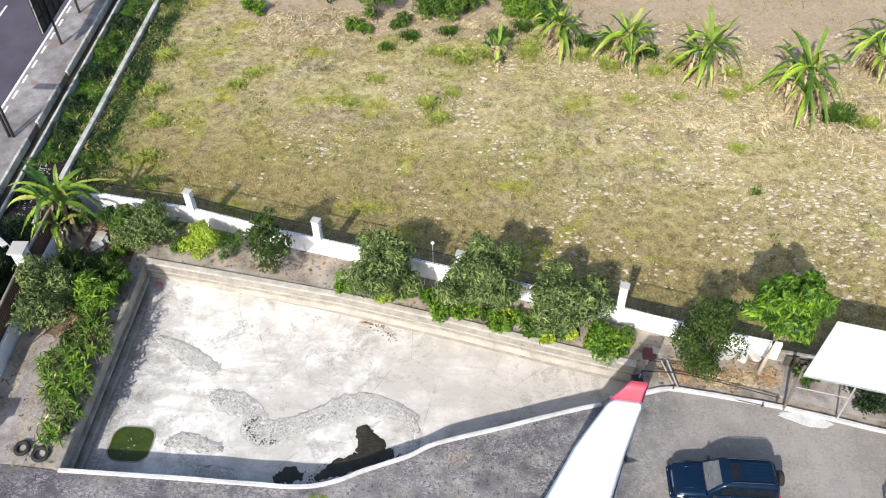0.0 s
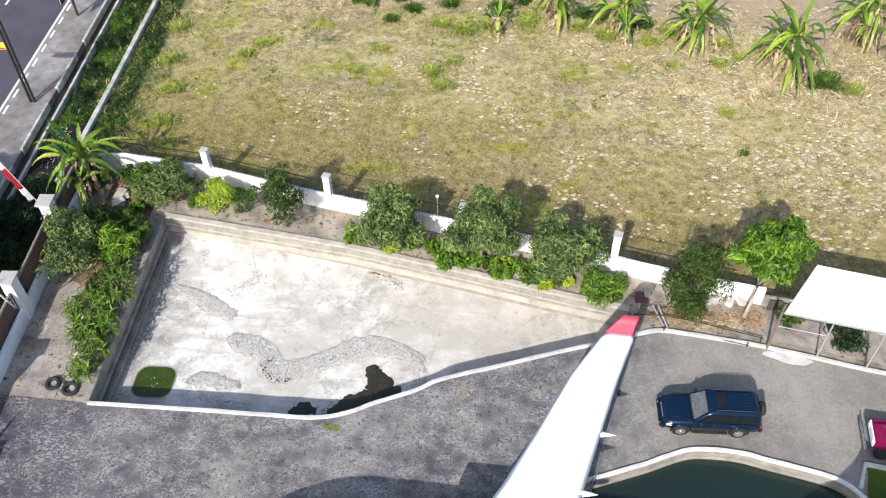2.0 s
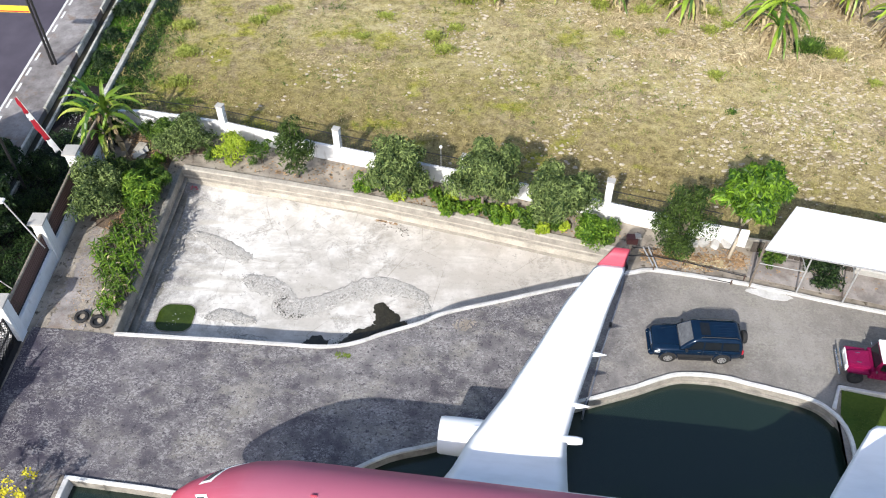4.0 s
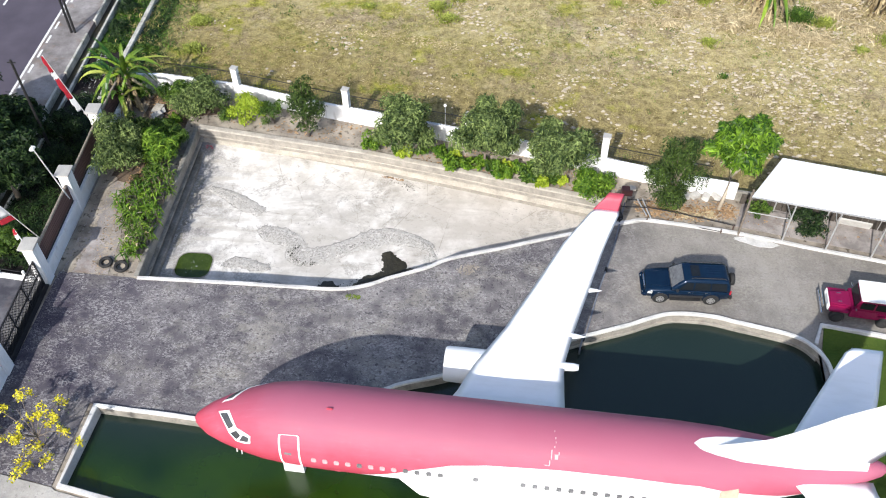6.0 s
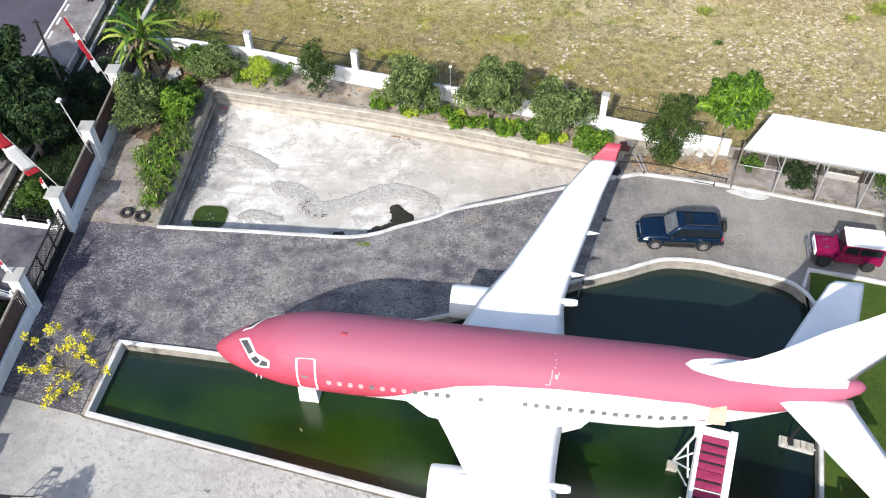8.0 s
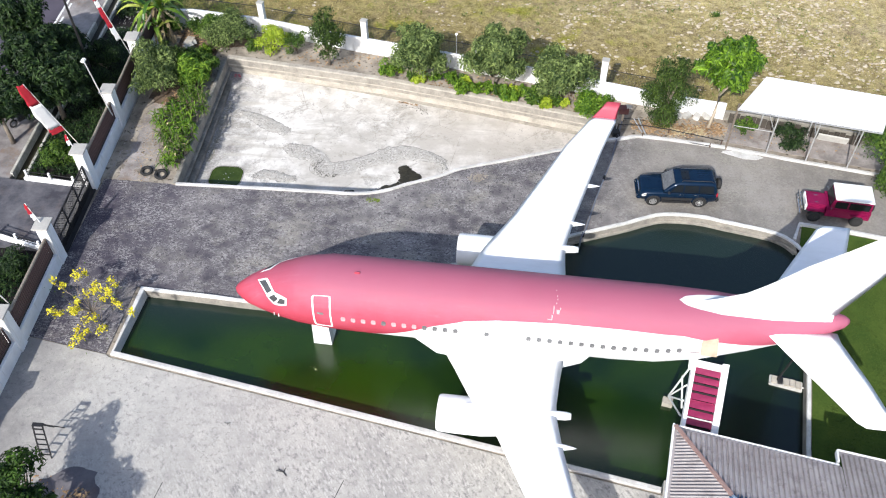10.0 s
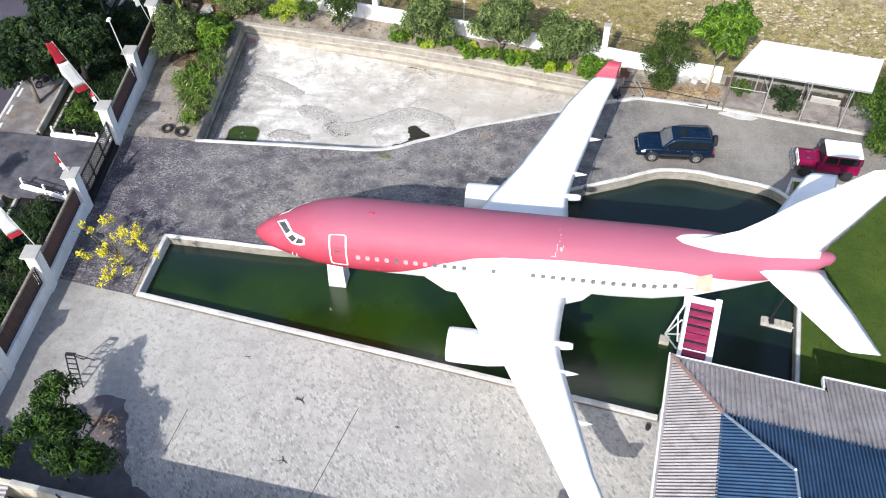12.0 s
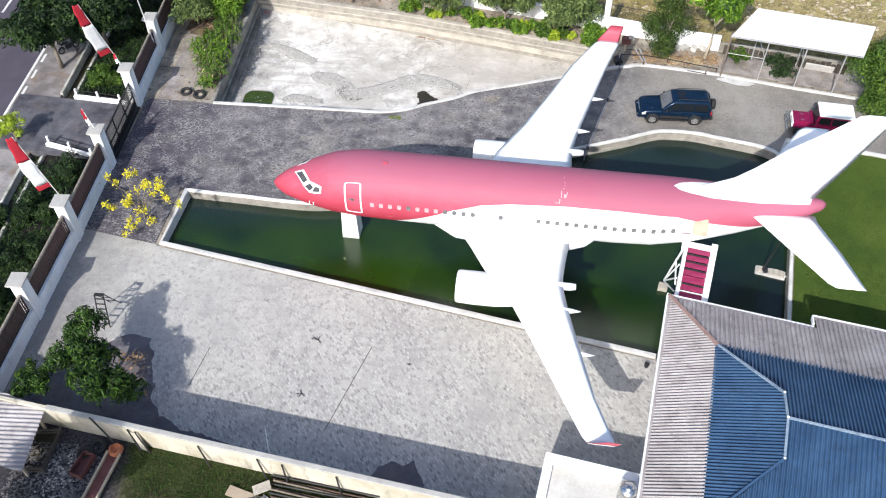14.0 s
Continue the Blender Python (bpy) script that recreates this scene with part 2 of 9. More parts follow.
def make_light_paving():
    n = Nodes("worn_light_block_paving")
    turn = n.stretch(1, 1, 1, 0.98)
    sep, com = n.t.nodes.new("ShaderNodeSeparateXYZ"), n.t.nodes.new("ShaderNodeCombineXYZ")
    n.put(sep.inputs[0], turn)
    n.put(com.inputs[0], n.math("ADD", sep.outputs[0], n.math("PINGPONG", sep.outputs[1], 0.25)))
    n.put(com.inputs[1], sep.outputs[1])
    br = n.t.nodes.new("ShaderNodeTexBrick")
    n.put(br.inputs["Vector"], com.outputs[0])
    br.inputs["Scale"].default_value = 1.0
    br.inputs["Brick Width"].default_value, br.inputs["Row Height"].default_value = 0.22, 0.125
    br.inputs["Mortar Size"].default_value, br.inputs["Mortar Smooth"].default_value = 0.022, 0.3
    br.inputs["Color1"].default_value, br.inputs["Color2"].default_value = (1, 1, 1, 1), (0, 0, 0, 1)
    br.inputs["Mortar"].default_value = (0.3, 0.3, 0.3, 1)
    blotch, mid, fine = n.noise(0.25, 5, 0.6), n.noise(1.3, 5, 0.68), n.noise(13.0, 5, 0.75)
    col = n.mix(n.band(n.math("ADD", blotch, n.math("MULTIPLY", mid, 0.6)), 0.62, 0.98), (0.36, 0.344, 0.32), (0.505, 0.482, 0.438))
    col = n.mix(n.math("MULTIPLY", n.band(fine, 0.35, 0.65), 0.3), col, (0.24, 0.228, 0.218))
    shown = n.math("MULTIPLY", n.band(n.math("ADD", n.noise(0.4, 5, 0.65), n.math("MULTIPLY", mid, 0.5)), 0.56, 0.78), n.band(n.math("SUBTRACT", n.axis(0), n.math("MULTIPLY", n.axis(1), 1.6)), -20.0, -4.0, 0.2, 1.0))
    south = n.band(n.math("ADD", n.axis(1), n.math("MULTIPLY", n.axis(0), 0.16)), -5.0, -8.5)
    patchy_ = n.math("MAXIMUM", n.math("MULTIPLY", shown, n.band(n.noise(2.5, 4, 0.7), 0.35, 0.6, 0.3, 1.0)), n.math("MULTIPLY", south, n.band(mid, 0.36, 0.52)))
    col = n.mix(n.math("MULTIPLY", n.math("MULTIPLY", n.band(br.outputs["Color"], 0.36, 0.1), patchy_), 0.62), col, (0.12, 0.117, 0.122))
    col = n.mix(n.math("MULTIPLY", n.math("MULTIPLY", n.band(br.outputs["Color"], 0.6, 0.78), patchy_), 0.42), col, (0.64, 0.62, 0.585))
    chip = n.math("MULTIPLY", n.band(n.noise(6.5, 4, 0.7, n.stretch(1, 1.8, 1, 0.98)), 0.56, 0.64), n.band(mid, 0.42, 0.58))
    col = n.mix(n.math("MULTIPLY", chip, 0.28), col, (0.6, 0.58, 0.54))
    pit = n.math("MULTIPLY", n.band(n.noise(3.2, 6, 0.78), 0.53, 0.62), n.band(n.math("ADD", blotch, n.math("MULTIPLY", mid, 0.4)), 0.5, 0.78))
    col = n.mix(n.math("MULTIPLY", pit, 0.55), col, (0.13, 0.126, 0.128))
    # west edge darkened: wall-foot stain, with tree shade put into the colour
    west = n.band(n.math("ADD", n.axis(0), n.math("MULTIPLY", n.noise(0.6, 5, 0.7), 7.0)), -18.0, -21.6)
    col = n.mix(n.math("MULTIPLY", west, 0.7), col, (0.15, 0.145, 0.15))
    n.bump(n.math("ADD", br.outputs["Fac"], n.math("MULTIPLY", fine, -0.5)), -0.4, 0.02)
    return n.done(col, 0.88, 0.0, 0.25)


def make_pool_floor():
    n = Nodes("stained_pool_concrete")
    big, mid, fine, grain = n.noise(0.16, 5, 0.6), n.noise(0.7, 6, 0.68), n.noise(7.0, 5, 0.75), n.noise(24.0, 3, 0.7)
    streak = n.noise(0.9, 5, 0.65, n.stretch(0.3, 1.8, 1, 0.22))
    col = n.mix(n.band(n.math("ADD", big, n.math("MULTIPLY", mid, 0.8)), 0.7, 1.0), (0.76, 0.735, 0.69), (0.47, 0.44, 0.395))
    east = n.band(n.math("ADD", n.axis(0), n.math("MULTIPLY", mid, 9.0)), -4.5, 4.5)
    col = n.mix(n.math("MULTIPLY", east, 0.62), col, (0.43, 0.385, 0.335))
    # floor greys unevenly toward the west steps
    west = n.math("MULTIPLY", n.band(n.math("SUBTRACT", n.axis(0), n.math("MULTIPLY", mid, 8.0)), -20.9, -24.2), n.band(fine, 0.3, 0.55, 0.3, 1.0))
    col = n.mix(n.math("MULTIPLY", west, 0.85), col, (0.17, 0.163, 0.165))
    col = n.mix(n.math("MULTIPLY", n.band(streak, 0.52, 0.66), 0.7), col, (0.43, 0.4, 0.35))
    stain_ = n.math("MULTIPLY", n.band(n.noise(0.42, 6, 0.74, None, 0.7), 0.53, 0.6), n.band(fine, 0.36, 0.56))
    col = n.mix(n.math("MULTIPLY", stain_, 0.65), col, (0.26, 0.24, 0.21))
    pale = n.band(n.noise(0.33, 5, 0.7, n.stretch(1, 1.5, 1, 0.5)), 0.55, 0.64)
    col = n.mix(n.math("MULTIPLY", pale, 0.45), col, (0.36, 0.335, 0.3))
    speck = n.math("MULTIPLY", n.band(n.noise(3.2, 5, 0.8), 0.58, 0.66), n.band(n.noise(0.3, 4), 0.44, 0.6))
    col = n.mix(n.math("MULTIPLY", speck, 0.7), col, (0.2, 0.19, 0.175))
    col = n.mix(n.math("MULTIPLY", n.band(fine, 0.54, 0.7), n.math("MULTIPLY", n.band(mid, 0.42, 0.6), 0.5)), col, (0.3, 0.275, 0.25))
    crack = n.math("MULTIPLY", n.band(n.voronoi(0.28, "DISTANCE_TO_EDGE"), 0.007, 0.002), n.band(mid, 0.42, 0.58))
    col = n.mix(n.math("MULTIPLY", crack, 0.6), col, (0.22, 0.2, 0.17))
    n.bump(n.math("ADD", fine, n.math("MULTIPLY", grain, 0.4)), 0.25, 0.012)
    return n.done(col, 0.9, 0.0, 0.2)


def make_scale_stain():
    n = Nodes("dried_algae_crust")
    fine, mid = n.noise(7.0, 5, 0.75), n.noise(2.2, 4)
    col = n.mix(n.band(fine, 0.35, 0.65), (0.24, 0.228, 0.208), (0.64, 0.61, 0.56))
    col = n.mix(n.math("MULTIPLY", n.island(), 0.3), col, (0.56, 0.53, 0.48))
    n.bump(fine, 0.5, 0.02)
    return n.done(n.mix(n.band(mid, 0.4, 0.65), col, (0.42, 0.398, 0.36)), 0.95, 0.0, 0.15)


def make_water():
    n = Nodes("murky_green_water")
    big, mid = n.noise(0.12, 3), n.noise(0.4, 4)
    col = n.mix(n.band(n.math("ADD", big, n.math("MULTIPLY", mid, 0.4)), 0.54, 0.84), (0.0025, 0.013, 0.003), (0.016, 0.04, 0.002))
    # north bay's grey-teal diffuse colour stands in for reflected sky
    sky_sheen = n.band(n.math("ADD", n.math("ADD", n.axis(1), n.math("MULTIPLY", n.axis(0), -0.1)), n.math("MULTIPLY", mid, 3.0)), 8.8, 11.2)
    col = n.mix(n.math("MULTIPLY", sky_sheen, 0.95), col, (0.011, 0.021, 0.016))
    # east end turned navy: shade between wing and house put into colour
    far = n.math("MULTIPLY", n.band(n.math("ADD", n.axis(0), n.math("MULTIPLY", mid, 4.0)), 9.0, 14.0), n.band(n.axis(1), 7.5, 4.5))
    col = n.mix(n.math("MULTIPLY", far, 0.8), col, (0.003, 0.007, 0.008))
    n.bump(n.noise(2.2, 3), 0.05, 0.02)
    m = n.done(col, 0.24, 0.0, 0.5)
    n.bsdf.inputs["IOR"].default_value = 1.55
    return m


def make_livery():
    """Faded red above, its shading by height put into the colour, white below; the border sweeps up behind the forward
    cabin.
    """
    n = Nodes("faded_red_and_white_paint_shaded")
    x, z = n.axis(0), n.axis(2)
    ramp = n.t.nodes.new("ShaderNodeValToRGB")
    n.put(ramp.inputs[0], n.math("DIVIDE", x, 30.0))
    stops = ((6.4, 1.9), (7.4, 3.05), (9.2, 3.92), (10.4, 4.5), (11.9, 4.95), (13.4, 5.14), (16.3, 5.29), (19.2, 5.32), (22.0, 5.3), (24.0, 5.02), (25.6, 4.79), (27.2, 4.72))
    el = ramp.color_ramp.elements
    el[0].position, el[1].position = stops[0][0] / 30, stops[-1][0] / 30
    for px, _ in stops[1:-1]:
        el.new(px / 30)
    for e, (_, pz) in zip(el, stops):
        e.color = (pz / 10, pz / 10, pz / 10, 1)
    below = n.math("SUBTRACT", n.math("MULTIPLY", ramp.outputs[0], 10.0), z)
    white = n.band(below, -0.015, 0.015)
    crown = n.t.nodes.new("ShaderNodeValToRGB")
    n.put(crown.inputs[0], n.math("DIVIDE", x, 30.0))
    tops = ((21.75, 0.0), (21.82, 0.16), (22.05, 0.3), (22.6, 0.44), (23.6, 0.58), (25.9, 0.56), (27.0, 0.47), (28.5, 0.33), (28.6, 0.0))
    ce = crown.color_ramp.elements
    ce[0].position, ce[1].position = tops[0][0] / 30, tops[-1][0] / 30
    for px, _ in tops[1:-1]:
        ce.new(px / 30)
    for e, (_, w) in zip(ce, tops):
        e.color = (w, w, w, 1)
    on_top = n.math("MULTIPLY", n.band(n.math("SUBTRACT", crown.outputs[0], n.math("ABSOLUTE", n.axis(1))), 0.002, 0.022), n.math("GREATER_THAN", z, 5.3))
    white = n.math("MAXIMUM", white, on_top)
    mid, fine = n.noise(0.6, 5), n.noise(18, 4)
    streak = n.noise(2.0, 4, 0.6, n.stretch(0.5, 3, 0.25))
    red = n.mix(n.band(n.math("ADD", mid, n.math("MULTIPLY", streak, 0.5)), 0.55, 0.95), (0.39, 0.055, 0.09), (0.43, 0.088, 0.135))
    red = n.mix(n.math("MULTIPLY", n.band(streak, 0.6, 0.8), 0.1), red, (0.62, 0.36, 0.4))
    # crown turned mauve, lower hull deepened: shading by height put into the red
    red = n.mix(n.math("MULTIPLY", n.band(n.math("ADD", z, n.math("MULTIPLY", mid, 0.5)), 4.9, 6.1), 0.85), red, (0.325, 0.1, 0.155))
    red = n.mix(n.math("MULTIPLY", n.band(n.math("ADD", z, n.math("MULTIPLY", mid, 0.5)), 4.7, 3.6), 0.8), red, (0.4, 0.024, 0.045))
    pale = n.mix(n.band(streak, 0.45, 0.75), (0.8, 0.8, 0.79), (0.7, 0.69, 0.67))
    seam = n.math("MULTIPLY", n.math("LESS_THAN", n.math("FRACT", n.math("DIVIDE", x, 2.55)), 0.008), 0.12)
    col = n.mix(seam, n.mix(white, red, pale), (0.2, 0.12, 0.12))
    n.bump(fine, 0.05, 0.004)
    return n.done(col, n.band(mid, 0.3, 0.7, 0.5, 0.68), 0.0, 0.35)


def make_white_aircraft():
    n = Nodes("weathered_white_aircraft_paint")
    streak, fine = n.noise(1.2, 5, 0.6, n.stretch(0.4, 1.6, 1)), n.noise(20, 3)
    col = n.mix(n.band(streak, 0.45, 0.75), (0.86, 0.86, 0.86), (0.78, 0.78, 0.77))
    n.bump(fine, 0.04, 0.004)
    return n.done(col, 0.5, 0.0, 0.4)


def make_white_wall():
    n = Nodes("stained_white_masonry_paint")
    mid, fine = n.noise(0.9, 6, 0.65), n.noise(16, 4)
    run = n.noise(1.1, 5, 0.65, n.stretch(2.6, 2.6, 0.3))
    col = n.mix(n.band(mid, 0.4, 0.7), (0.86, 0.86, 0.86), (0.73, 0.725, 0.71))
    col = n.mix(n.math("MULTIPLY", n.band(run, 0.57, 0.72), 0.45), col, (0.3, 0.28, 0.24))
    n.bump(fine, 0.2, 0.01)
    return n.done(col, 0.85, 0.0, 0.25)


def make_old_wall():
    n = Nodes("mouldy_yellowed_wall")
    mid, run, fine = n.noise(0.6, 5, 0.6), n.noise(1.0, 5, 0.65, n.stretch(1.6, 1.6, 0.4)), n.noise(14, 4)
    col = n.mix(n.band(mid, 0.4, 0.7), (0.55, 0.51, 0.42), (0.36, 0.32, 0.24))
    col = n.mix(n.math("MULTIPLY", n.band(run, 0.55, 0.72), 0.7), col, (0.13, 0.115, 0.09))
    n.bump(fine, 0.3, 0.015)
    return n.done(col, 0.9, 0.0, 0.2)


def make_roof(name, a, b, dirt, rough, metal):
    n = Nodes(name)
    mid, fine = n.noise(0.7, 5, 0.6), n.noise(10, 4)
    col = n.mix(n.band(mid, 0.35, 0.7), a, b)
    col = n.mix(n.math("MULTIPLY", n.band(n.noise(1.7, 5, 0.7), 0.52, 0.7), 0.55), col, dirt)
    n.bump(fine, 0.15, 0.006)
    return n.done(col, rough, metal, 0.4)


